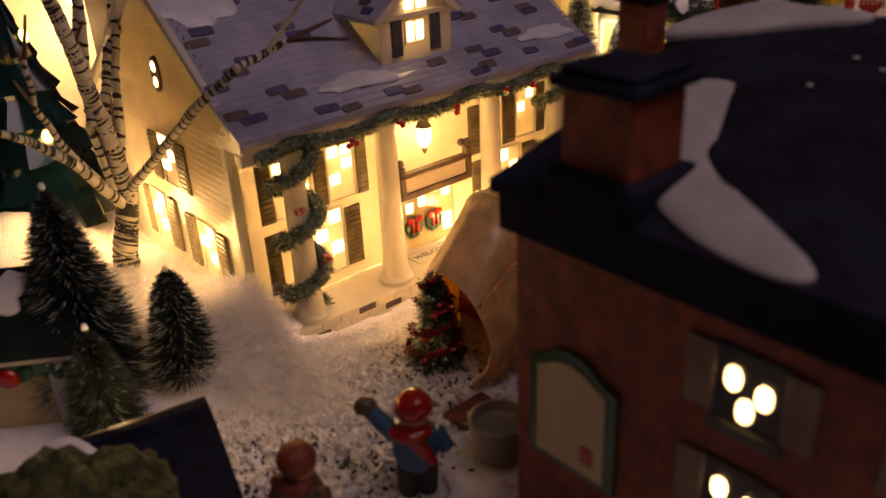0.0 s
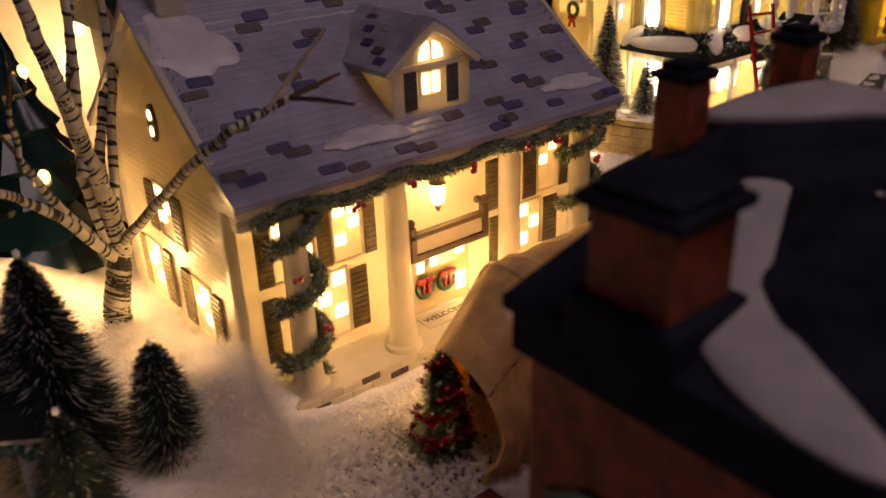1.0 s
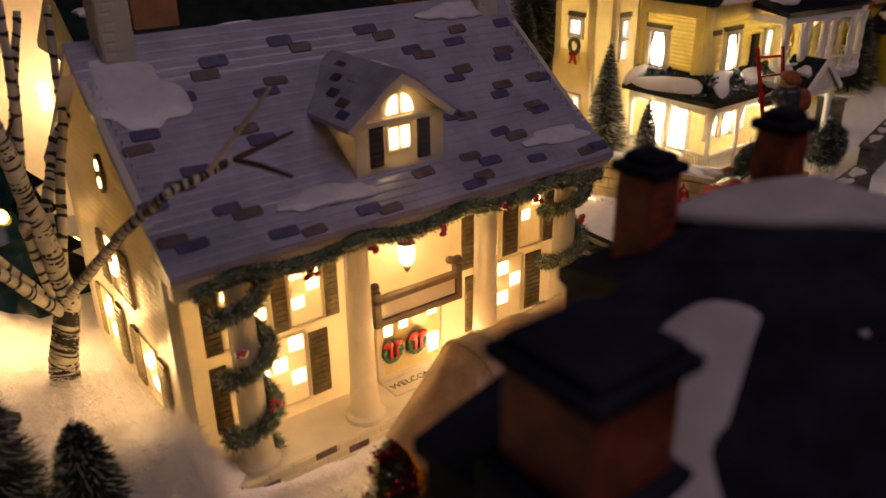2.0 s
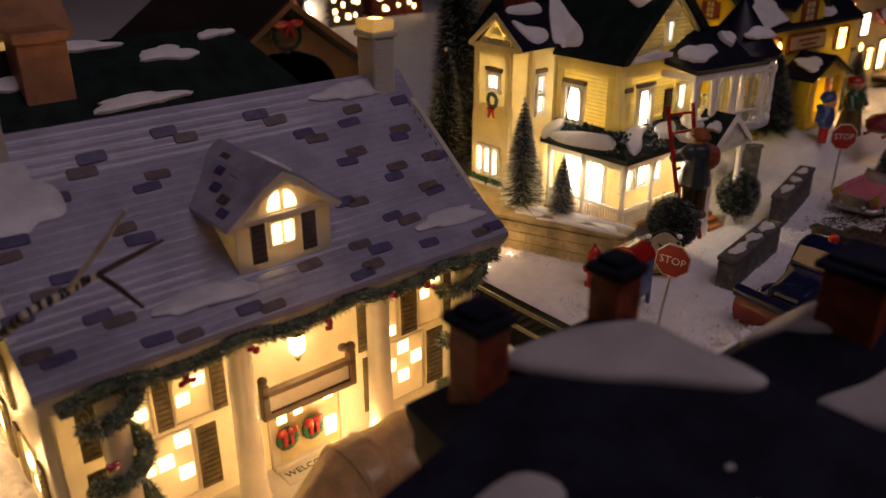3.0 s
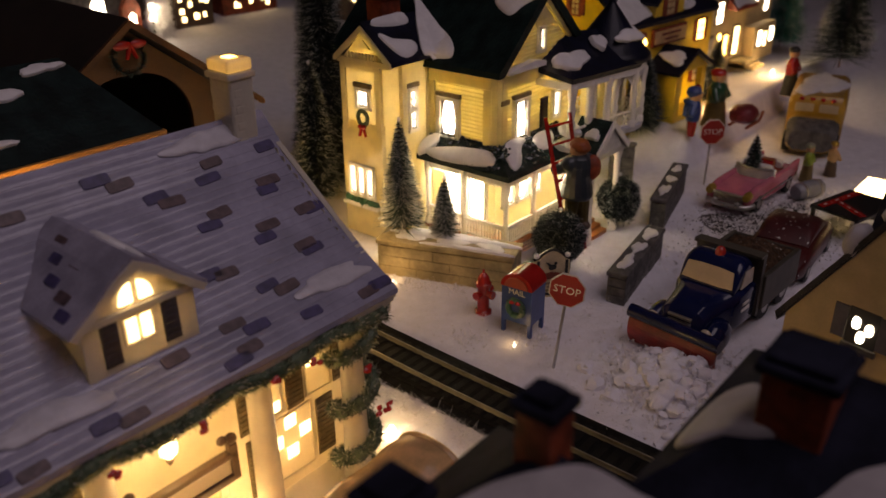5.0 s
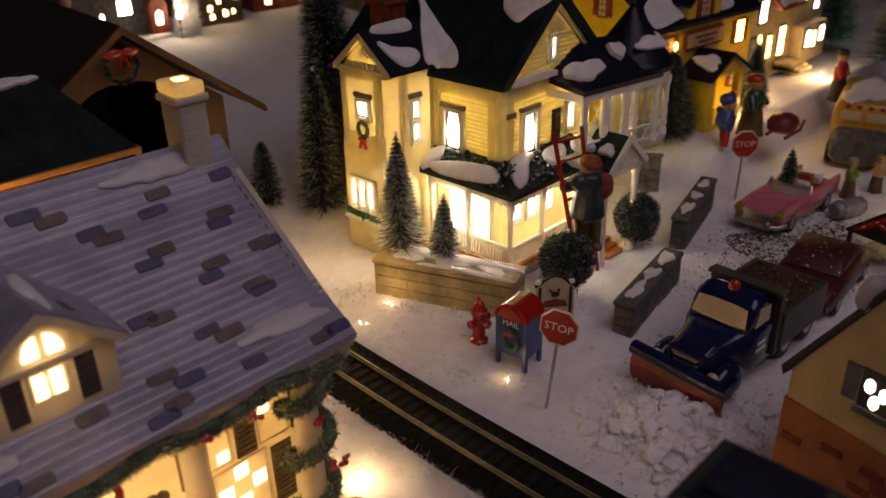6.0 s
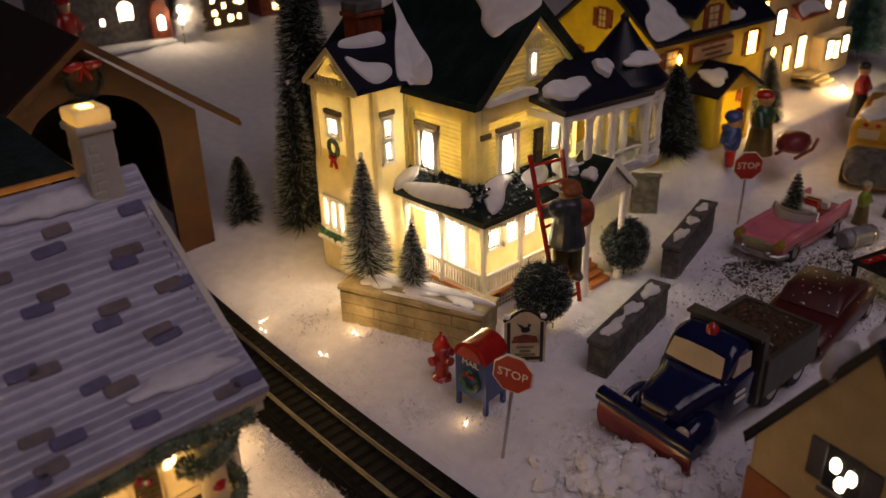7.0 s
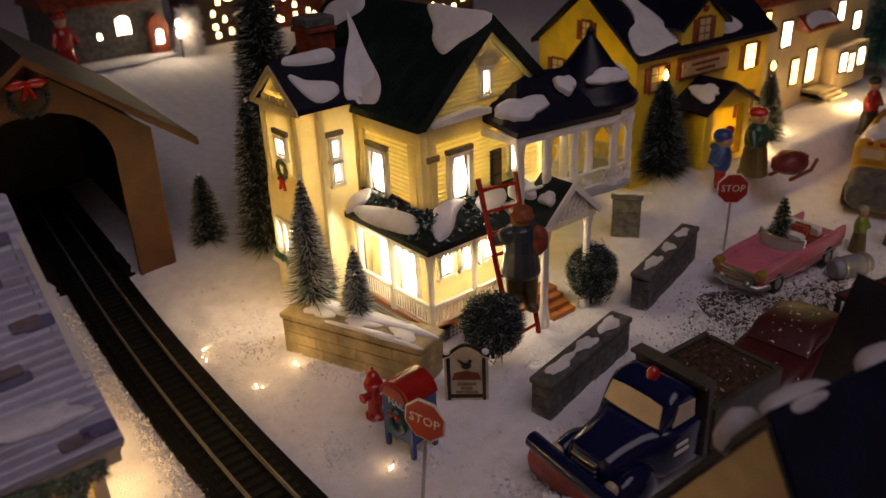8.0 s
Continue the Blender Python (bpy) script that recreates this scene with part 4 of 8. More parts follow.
for shape, slope in ((((577, 268), (573, 243), (557, 199), (544, 187), (540, 205), (531, 210), (548, 232), (566, 250)), on_both),
                     (((609, 201), (609, 161), (609, 129), (598, 133), (590, 143), (581, 152), (588, 172), (597, 181)), on_main),
                     (((599, 325), (607, 290), (600, 277), (589, 292), (581, 308), (588, 324)), on_main),
                     (((500, 241), (520, 242), (541, 242), (540, 235), (517, 235), (499, 238)), on_tower),
                     (((496, 230), (506, 224), (528, 219), (528, 213), (512, 209), (502, 214)), on_tower)):
    bm = B()
    snow_shape(bm, shape, slope, 3.2)
    part("roof_snow", bm, SNOWCAP, yh, smooth=True)
bm = B()
box(bm, 535, 560, 262, 282, 170, 218, 0.8)
box(bm, 533, 562, 260, 284, 218, 222, 0.8)
chim = part("chimney", bm, DARKRED, yh)
bm = B()
box(bm, 534, 561, 261, 283, 222, 230, 1.2)
part("chimney_cap", bm, STONE_G, chim)
# balcony and round turret
TX, TY, TR = 708, 122, 35
bm = B()
lathe(bm, [(36, 155), (39.5, 156), (41, 159), (40.4, 162.5), (36, 166), (27, 177), (18, 188.5), (9, 201), (4.4, 207), (3.2, 209), (3.6, 212), (1, 215)], TX, TY, 40)
turret_roof = part("turret_roof", bm, ROOFNAVY, yh, smooth=True)
bm = B()
vs = [bm.verts.new(q) for q in ((602, 141, 160), (602, 97, 153), (702, 83, 153), (738, 141, 160), (602, 141, 164.5), (602, 96, 157.5), (702, 82, 157.5), (738, 141, 164.5), (644, 141, 187), (690, 126, 186))]
for f in ((0, 1, 2, 3), (0, 4, 5, 1), (1, 5, 6, 2), (2, 6, 7, 3), (4, 8, 5), (5, 8, 9, 6), (6, 9, 7), (7, 9, 8, 4, 0, 3)):
    bm.faces.new([vs[i] for i in f])
balcony_roof = part("balcony_roof", bm, ROOFNAVY, yh)
bm = B()
box(bm, 602.6, 604.6, 98, 137, 147, 153.6, 0.4)
prism(bm, [(603, 98), (702, 84), (702, 87), (603, 101)], 6.4, lo=147)
part("balcony_frieze", bm, IVORY, yh)
bm = B()
lathe(bm, [(36, 88), (38.6, 90), (38.6, 94), (36, 95)], TX, TY, 36)
prism(bm, [(606, 99), (704, 86), (704, 137), (606, 137)], 6, lo=88.5)
part("balcony_floor", bm, material("pale_grey_floor_glaze", (0.50, 0.50, 0.54), 0.35, vary=0.1, coat=0.2), yh)
bm = B()
lathe(bm, [(35, 143.5), (36, 144), (36, 147), (37.6, 150), (37.6, 155)], TX, TY, 32)
part("balcony_beam", bm, IVORY, yh)
bm = B()
lathe(bm, [(15, 95), (15, 144)], TX + 4, TY + 14, 16)
part("turret_wall", bm, YELLOW, yh, smooth=True)
POST = [(4.2, 94), (4.2, 99), (3.0, 101), (4.1, 106), (3.2, 110), (3.9, 116), (2.8, 121), (3.8, 126), (3.1, 132), (3.4, 140), (4.5, 145), (4.5, 150)]
for k in range(8):
    a = math.radians(-170 + k * 34)
    bm = B()
    px, py = TX + TR * math.cos(a), TY + TR * math.sin(a)
    lathe(bm, POST, px, py, 12)
    part("turret_post", bm, IVORY, yh, smooth=True)
    # pierced brackets under the beam, one on each hand of the post
    for sg in (-1, 1):
        bm = B()
        for j in range(3):
            a1, a2 = a + sg * 0.05, a + sg * (0.14 + 0.08 * j)
            tube(bm, [(TX + TR * math.cos(a1), TY + TR * math.sin(a1), 139 - 2.5 * j), (TX + TR * math.cos(a2), TY + TR * math.sin(a2), 145)], 0.8, 5)
        part("bracket", bm, IVORY, yh)
for x, y in ((608, 100), (634, 97), (660, 93)):
    bm = B()
    lathe(bm, POST, x, y, 12)
    part("balcony_post", bm, IVORY, yh, smooth=True)
bm = B()
for z in (96, 109):
    ring = [(TX + TR * math.cos(math.radians(a)), TY + TR * math.sin(math.radians(a)), z) for a in range(-120, 100, 10)]
    tube(bm, [(608, 100, z), (634, 97, z), (660, 93, z)] + ring, 1.3, 6)
for k in range(20):
    a0, a1 = math.radians(-120 + k * 10.4), math.radians(-120 + (k + 1) * 10.4)
    for p, q in ((96, 109), (109, 96)):
        tube(bm, [(TX + TR * math.cos(a0), TY + TR * math.sin(a0), p), (TX + TR * math.cos(a1), TY + TR * math.sin(a1), q)], 0.8, 5)
part("balcony_rail", bm, IVORY, yh)
for k, (a, r, w, h) in enumerate(((-105, 25, 34, 15), (-20, 27, 22, 13))):
    aa = math.radians(a)
    d = Vector((math.cos(aa), math.sin(aa), 0))
    z = 166 + (36 - r) * 1.25
    bm = B()
    patch(bm, on_plane((TX + d.x * r, TY + d.y * r, z + 0.6), (-d.y, d.x, 0), (-d.x, -d.y, 1.25), (d.x * 1.25, d.y * 1.25, 1)), w, h, 3, 80 + k, rough=0.15)
    part("roof_snow", bm, SNOWCAP, turret_roof, smooth=True)
for k, (x, y, z, w, h) in enumerate(((622, 112, 168, 46, 22), (668, 112, 177, 18, 18))):
    bm = B()
    patch(bm, on_plane((x, y, z), (1, -0.1, 0), (0, 29, 20), (0, -20, 29)), w, h, 5, 90 + k, rough=0.16)
    part("roof_snow", bm, SNOWCAP, balcony_roof, smooth=True)
sash(yh, ly @ Matrix.Translation((636, 112, 0)), 8, 22, glow=WINDOW_W, lintel=False)
bm = B()
box(bm, 611.5, 622.5, 134.4, 138, 95, 133, 0.5)
bdoor = part("balcony_door", bm, material("dark_brown_door", (0.06, 0.025, 0.012), 0.4, vary=0.2, coat=0.3), yh)
for z0, z1 in ((98, 111), (114, 130)):
    bm = B()
    box(bm, 613.5, 620.5, 133.8, 135, z0, z1, 0.4)
    part("door_panel", bm, BROWN, bdoor)
bm = B()
patch(bm, on_plane((617, 106, 106), (1, -0.1, 0), (0, 1, 0.5), (0, -0.5, 1)), 22, 20, 5, 97)
part("roof_snow", bm, SNOWCAP, yh, smooth=True)
# entry gable and steps
bm = B()
for s in (-1, 1):
    pts = [(637, 116), (637, 111.5), (637 + s * 28, 86), (637 + s * 30, 90)]
    prism(bm, pts if s > 0 else pts[::-1], 34, axis="y", lo=72)
entry = part("entry_roof", bm, ROOFGREEN, yh)
bm = B()
prism(bm, [(611, 88), (663, 88), (637, 111)], 3, axis="y", lo=74)
box(bm, 609, 665, 73, 77, 83, 88, 0.4)
part("entry_gable", bm, CREAMTRIM, entry)
bm = B()
for s in (-1, 1):
    pts = [(637, 117), (637, 111), (637 + s * 29, 85), (637 + s * 31, 89)]
    prism(bm, pts if s > 0 else pts[::-1], 2.4, axis="y", lo=70)
part("entry_barge_board", bm, IVORY, entry)
for k in range(9):
    for lean in (-1, 1):
        bm = B()
        x0 = 617 + 5 * k
        top_z = 88 + max(0.0, 22 - abs(x0 + 4 * lean - 637) * 0.88)
        if top_z > 92:
            tube(bm, [(x0, 73.4, 88), (x0 + lean * (top_z - 88) * 0.5, 73.4, top_z)], 0.7, 5)
            part("lattice_strip", bm, IVORY, entry)
for x in (613, 661):
    bm = B()
    lathe(bm, [(4.4, -1), (4.4, 12), (3.4, 16), (3.0, 40), (3.6, 44), (2.8, 48), (3.2, 74), (4.4, 78), (4.4, 84)], x, 78, 12)
    part("entry_post", bm, IVORY, entry, smooth=True)
for k, (x, y, sg, w, h) in enumerate(((622, 84, -1, 16, 10), (652, 90, 1, 24, 14))):
    bm = B()
    patch(bm, on_plane((x, y, 104), (0, -1, 0), (-sg * 34, 0, 28), (sg * 28, 0, 34)), w, h, 4, 95 + k)
    part("roof_snow", bm, SNOWCAP, entry, smooth=True)
for k in range(4):
    bm = B()
    box(bm, 625, 651, 78 + k * 7, 114, -1 if k == 0 else 3.6 * k - 0.3, 3.6 * k + 3.6, 0.5)
    part("step", bm, ORANGE, entry)
bulb_light("porch_bulb", (0.5365, 0.170, 0.068), 0.16, (1.0, 0.93, 0.76))
bulb_light("porch_bulb", (0.59, 0.124, 0.068), 0.135, (1.0, 0.93, 0.76))
bulb_light("victorian_bulb", (0.592, 0.188, 0.146), 0.98, (1.0, 0.88, 0.60))
# added fill lamps: balcony, tower and both attics have no bulb of their own
bulb_light("balcony_fill", (0.672, 0.116, 0.136), 0.05, (1.0, 0.84, 0.58))
bulb_light("tower_fill", (0.535, 0.248, 0.13), 0.05, (1.0, 0.83, 0.5))
bulb_light("attic_fill", (0.610, 0.170, 0.190), 0.5, (1.0, 0.86, 0.56))
bulb_light("tower_attic_fill", (0.508, 0.243, 0.184), 0.06, (1.0, 0.75, 0.4))
wreath = thing("tower_wreath", "green wreath with a red bow on the tower wall", "wreath", 490, 254)
bm = B()
for k in range(24):
    a = 2 * math.pi * k / 24
    blob(bm, 491, 254 + 6 * math.cos(a), 125 + 6.5 * math.sin(a), 1.8, 2.4, 2.4, 0.5, 0.6, 1)
part("ring", bm, GREEN_G, wreath)
bm = B()
for s in (-1, 1):
    blob(bm, 489.5, 254 + s * 2.4, 117, 1.6, 2.8, 2.2, 0.2, 0.1, 2)
    tube(bm, [(490, 254 + s, 117), (490, 254 + s * 4, 108)], [1.6, 1.4], 6)
part("bow", bm, RED, wreath, smooth=True)
wreath.location = (0.490, 0.249, -0.004)


# ---------------------------------------------------------------- brick hall with a low hipped roof
hall = thing("brick_hall", "dark red brick hall with a charcoal hipped roof and snow patches", "building", 85, -240)
foot = [(1, -345), (1, -190), (70, -188), (87, -149), (166, -149), (166, -345)]
bm = B()
prism(bm, foot, 148, lo=-1)
part("wall", bm, DARKRED, hall)
bm = B()
prism(bm, [(-4, -350), (-4, -187), (67, -185), (85, -144), (171, -144), (171, -350)], 14, lo=137)
part("cornice", bm, ROOFDARK, hall)
eave_pts = [(-6, -354), (-6, -185), (66, -183), (84, -141), (173, -141), (173, -354)]
bm = B()
lo_v = [bm.verts.new((x, y, 150)) for x, y in eave_pts]
hi_v = [bm.verts.new((x, y, 170.5 if x == 66 else 154)) for x, y in eave_pts]
ra, rb = bm.verts.new((138, -181, 187)), bm.verts.new((138, -340, 187))
bm.faces.new(lo_v[::-1])
for i in range(6):
    bm.faces.new((lo_v[i], lo_v[(i + 1) % 6], hi_v[(i + 1) % 6], hi_v[i]))
for f in ((hi_v[0], hi_v[1], hi_v[2], ra, rb), (hi_v[2], hi_v[3], ra), (hi_v[3], hi_v[4], ra), (hi_v[4], hi_v[5], rb, ra), (hi_v[5], hi_v[0], rb)):
    bm.faces.new(f)
part("roof", bm, ROOFDARK, hall)


def hall_z(x):
    return 154 + (x + 6) * 33 / 144


def brick_chimney(parent, x, y, z0, z1, w, cap=3.0):
    b = B()
    box(b, x - w / 2, x + w / 2, y - w / 2, y + w / 2, z0, z1 - 6, 0.8)
    c = part("chimney", b, DARKRED, parent)
    n_ = int((z1 - 8 - z0) / 3.2)
    for k in range(n_):
        b = B()
        box(b, x - w / 2 - 0.06, x + w / 2 + 0.06, y - w / 2 - 0.06, y + w / 2 + 0.06, z0 + 0.4 + k * 3.2, z0 + 3.0 + k * 3.2, 0.4)
        part("brick_course", b, DARKRED, c)
    b = B()
    box(b, x - w / 2 - cap, x + w / 2 + cap, y - w / 2 - cap, y + w / 2 + cap, z1 - 6, z1 - 2.5, 1.2)
    box(b, x - w / 2 - cap + 2.5, x + w / 2 + cap - 2.5, y - w / 2 - cap + 2.5, y + w / 2 + cap - 2.5, z1 - 2.5, z1, 1.0)
    part("chimney_cap", b, ROOFDARK, c)


bm = B()
box(bm, -7, 25, -240, -208, 150, 165, 2)
part("chimney_base", bm, ROOFDARK, hall)
brick_chimney(hall, 9, -224, 160, 194, 24, 3)
brick_chimney(hall, 92, -168, 160, 199, 13, 1.8)
brick_chimney(hall, 138, -181, 178, 206, 11.5, 1.6)
for k, shape in enumerate((((46, -206), (70, -205), (74, -220), (51, -225), (30, -239), (8, -268), (1, -287), (-5, -286), (-5, -268), (0, -250), (10, -234), (28, -219)),
                           ((99, -171), (117, -175), (131, -186), (138, -196), (137, -212), (137, -234), (130, -232), (119, -213), (107, -194)),
                           ((60, -300), (84, -296), (92, -318), (70, -334), (52, -322)))):
    bm = B()
    snow_shape(bm, shape, lambda x, y: hall_z(x), 2.6)
    part("roof_snow", bm, SNOWSHADED, hall, smooth=True)
rnd = random.Random(41)
for k in range(7):
    bm = B()
    x, y = rnd.uniform(20, 130), rnd.uniform(-330, -200)
    blob(bm, x, y, hall_z(x) + 0.2, 1.5, 1.1, 0.5, 0.3, 0.3, 2)
    part("snow_fleck", bm, SNOWSHADED, hall, smooth=True)
hw = on_plane((1, 0, 0), (0, -1, 0), (0, 0, 1), (-1, 0, 0))


def lit_opening(parent, m, w, h, shut, shut_mat, glow):
    """A dark opening with three bright rounded panes and a pair of shutters."""
    b = B()
    box(b, -w / 2 - 2, w / 2 + 2, -2, h + 3, -0.6, 1.0, 0.4, m)
    wn = part("window", b, BLACK, parent)
    for px, pz in ((-w * 0.27, h * 0.66), (w * 0.3, h * 0.55), (0.0, h * 0.2)):
        b = B()
        pts = [(px + 2.3 * math.cos(a) * (abs(math.cos(a)) ** -0.3 if abs(math.cos(a)) > 0.2 else 1), pz + 3.6 * math.sin(a)) for a in [2 * math.pi * k / 16 for k in range(16)]]
        prism(b, pts, 0.9, lo=0.7)
        bmesh.ops.transform(b, matrix=m, verts=b.verts)
        part("pane", b, glow, wn)
    for s in (-1, 1):
        b = B()
        box(b, s * (w / 2 + 2 + shut / 2) - shut / 2, s * (w / 2 + 2 + shut / 2) + shut / 2, -1, h + 2, -0.6, 1.4, 0.4, m)
        part("shutter", b, shut_mat, wn)
    b = B()
    box(b, -w / 2 - 3, w / 2 + 3, -6, -2, -0.6, 2.2, 0.5, m)
    part("sill", b, STONE_G, wn)


for y in (-276, -330):
    for z in (106, 68, 24):
        lit_opening(hall, hw @ Matrix.Translation((-y, z, 0)), 16, 19, 9, material("dull_tan_shutter", (0.26, 0.17, 0.11), 0.5, vary=0.15), WINDOW)
bm = B()
sgn = [(-198, 52), (-235, 52), (-235, 92), (-229, 94), (-222, 99), (-216, 100.5), (-210, 99), (-203, 94), (-198, 92)]
prism(bm, sgn, 2.2, axis="x", lo=-1.0)
board = part("wall_sign", bm, GREENPAINT, hall, "green framed cream notice board")
bm = B()
prism(bm, [(-202, 55), (-231, 55), (-231, 90), (-222, 94.5), (-216, 96), (-210, 94.5), (-202, 90)], 1.0, axis="x", lo=-1.8)
part("notice", bm, CREAMWALL, board)
bm = B()
box(bm, -2.4, -1.7, -227, -222, 60, 67, 0.3)
part("seal", bm, RED, board)
# neighbouring shop roof between the hall and the cream house
shop = thing("brick_shop", "low brick shop with a snowy charcoal roof and chimney", "building", 232, -270)
bm = B()
box(bm, 178, 270, -345, -197, -1, 151, 1)
part("wall", bm, DARKRED, shop)
bm = B()
lo_v = [bm.verts.new((x, y, 150)) for x, y in ((172, -352), (172, -191), (276, -191), (276, -352))]
hi_v = [bm.verts.new((v.co.x, v.co.y, 155)) for v in lo_v]
ra, rb = bm.verts.new((224, -235, 190)), bm.verts.new((224, -352, 190))
for f in (lo_v, (lo_v[0], hi_v[0], hi_v[1], lo_v[1]), (lo_v[1], hi_v[1], hi_v[2], lo_v[2]), (lo_v[2], hi_v[2], hi_v[3], lo_v[3]), (lo_v[3], hi_v[3], rb, hi_v[0], lo_v[0]),
          (hi_v[0], rb, ra, hi_v[1]), (hi_v[1], ra, hi_v[2]), (hi_v[2], ra, rb, hi_v[3])):
    bm.faces.new(f)
part("roof", bm, ROOFDARK, shop)
brick_chimney(shop, 210, -227, 166, 201, 20, 2.5)


def shop_z(x, y):
    return min(155 + (x - 172) * 0.673, 155 + (-191 - y) * 0.795, 155 + (276 - x) * 0.673)


for shape in (((194, -196), (212, -194), (230, -197), (232, -206), (221, -214), (206, -230), (199, -222), (195, -208)), ((177, -232), (188, -241), (199, -248), (206, -262), (190, -262), (178, -250))):
    bm = B()
    snow_shape(bm, shape, shop_z, 2.6)
    part("roof_snow", bm, SNOWSHADED, shop, smooth=True)

# ---------------------------------------------------------------- cream gabled house
cream = thing("cream_house", "cream gabled house with navy roof and black-shuttered lit window", "house", 480, -220)
RC = Matrix.Translation((420, -205, 0)) @ Matrix.Rotation(radians(-12), 4, "Z")


def turned(bm, m):
    bmesh.ops.transform(bm, matrix=m, verts=bm.verts)
    return bm


bm = B()
prism(bm, [(-60, 38), (46, 38), (46, 93), (0, 163), (-60, 72)], 150, axis="x", lo=0)
part("wall", turned(bm, RC), CREAMWALL, cream)
bm = B()
prism(bm, [(-61, -1), (47, -1), (47, 74), (-61, 69)], 152, axis="x", lo=-1)
low = part("brick_foundation", turned(bm, RC), ORANGE, cream)
rnd = random.Random(77)
for k in range(22):
    bm = B()
    yy, zz = rnd.uniform(-52, 40), rnd.uniform(8, 64)
    box(bm, -1.9, -0.6, yy - 6, yy + 6, zz, zz + 4.6, 0.9)
    part("brick", turned(bm, RC), DARKRED, low)
bm = B()
prism(bm, [(0, 170), (52, 91), (50, 86), (0, 163), (-64, 66), (-67, 71)], 159, axis="x", lo=-1.2)
part("roof", turned(bm, RC), ROOFNAVY, cream)
bm = B()
prism(bm, [(0, 168.5), (50, 92), (49, 90), (0, 165), (-63, 68), (-65, 70)], 1.2, axis="x", lo=-2.4)
part("barge_board", turned(bm, RC), ROOFNAVY, cream)
mw = RC @ on_plane((0, 0, 0), (0, -1, 0), (0, 0, 1), (-1, 0, 0))
lit_opening(cream, mw @ Matrix.Translation((-2, 93, 0)), 13, 17, 8, SHUTTER_D, WINDOW_W)
for k in range(29):
    z = 74.6 + k * 3.2
    y0, y1 = -58, 44
    if z > 93:
        y1 = 46 * (163 - z) / 70
    if z > 72:
        y0 = -60 * (163 - z) / 91
    if y1 - y0 > 4:
        bm = B()
        prism(bm, [(0, z), (-0.7, z), (0, z + 3.2)], y1 - y0, axis="y", lo=y0)
        part("board", turned(bm, RC), CREAMWALL, cream)
for k, (x, s, f, w, h) in enumerate(((52, 1, 0.45, 60, 36), (60, -1, 0.4, 40, 30))):
    y, z = s * 52 * f if s > 0 else -67 * f, 171 - (79 * f if s > 0 else 99 * f)
    n_ = (0, 79, 52) if s > 0 else (0, -99, 67)
    v_ = (0, -52, 79) if s > 0 else (0, 67, 99)
    bm = B()
    patch(bm, RC @ on_plane((x, y, z), (1, 0, 0), v_, n_), w, h, 3, 140 + k, rough=0.18)
    part("roof_snow", bm, SNOWCAP, cream, smooth=True)
for k, (x, y, z, rx, ry, rz) in enumerate(((16, 3, 166, 17, 6, 4.5), (6, 17, 146, 9, 7, 11), (64, 4, 164, 13, 9, 6))):
    bm = B()
    blob(bm, x, y, z, rx, ry, rz, 0.15, 0.05, 3)
    part("roof_snow", turned(bm, RC), SNOWSHADED, cream, smooth=True)
bm = B()
prism(bm, [(70, 120), (92, 178), (116, 120)], 60, axis="y", lo=-20)
part("cross_gable", turned(bm, RC), ROOFNAVY, cream)
bm = B()
patch(bm, RC @ on_plane((103, 20, 152), (0, 1, 0), (-24, 0, 58), (58, 0, 24)), 40, 40, 3, 151)
part("roof_snow", bm, SNOWCAP, cream, smooth=True)

# ---------------------------------------------------------------- green-roofed depot behind the white house
depot = thing("green_roofed_depot", "long building with dark green roof, orange eave and clay chimney", "building", 140, 300)
bm = B()
box(bm, 55, 268, 240, 360, -8, 160, 1)
part("wall", bm, WOOD, depot)
bm = B()
vs = [bm.verts.new(p) for p in ((40, 235, 161), (282, 235, 161), (282, 365, 161), (40, 365, 161), (40, 235, 166), (282, 235, 166), (282, 365, 166), (40, 365, 166), (40, 300, 213), (249, 300, 213))]
for f in ((3, 2, 1, 0), (0, 1, 5, 4), (1, 2, 6, 5), (2, 3, 7, 6), (3, 0, 4, 8, 7), (4, 5, 9, 8), (5, 6, 9), (6, 7, 8, 9)):
    bm.faces.new([vs[i] for i in f])
part("roof", bm, ROOFGREEN, depot)
bm = B()
box(bm, 39, 283, 232.5, 236, 161.5, 165.5, 0.6)
box(bm, 281, 284, 233, 366, 159, 165.5, 0.6)
# the eave's lamplit glow is put into this golden colour
part("eave_board", bm, material("lamplit_eave_gold", (0.62, 0.30, 0.08), 0.35, vary=0.12, coat=0.3), depot)
bm = B()
box(bm, 80, 112, 258, 286, 170, 226, 1.2)
box(bm, 78, 114, 256, 288, 222, 229, 1.2)
part("chimney", bm, TERRA, depot)
for k, (x, f, w, h) in enumerate(((150, 0.22, 62, 13), (188, 0.72, 44, 14), (70, 0.6, 40, 12), (130, 0.93, 50, 10), (232, 0.9, 30, 8))):
    bm = B()
    patch(bm, on_plane((x, 235 + 65 * f, 166 + 47 * f + 0.4), (1, 0, 0), (0, 65, 47), (0, -47, 65)), w, h, 2.8, 160 + k)
    part("roof_snow", bm, SNOWCAP, depot, smooth=True)

depot.matrix_basis = pose(0.140, 0.300, -0.002)
bulb_light("depot_eave_bulb", (0.17, 0.216, 0.128), 0.13, (1.0, 0.62, 0.26))

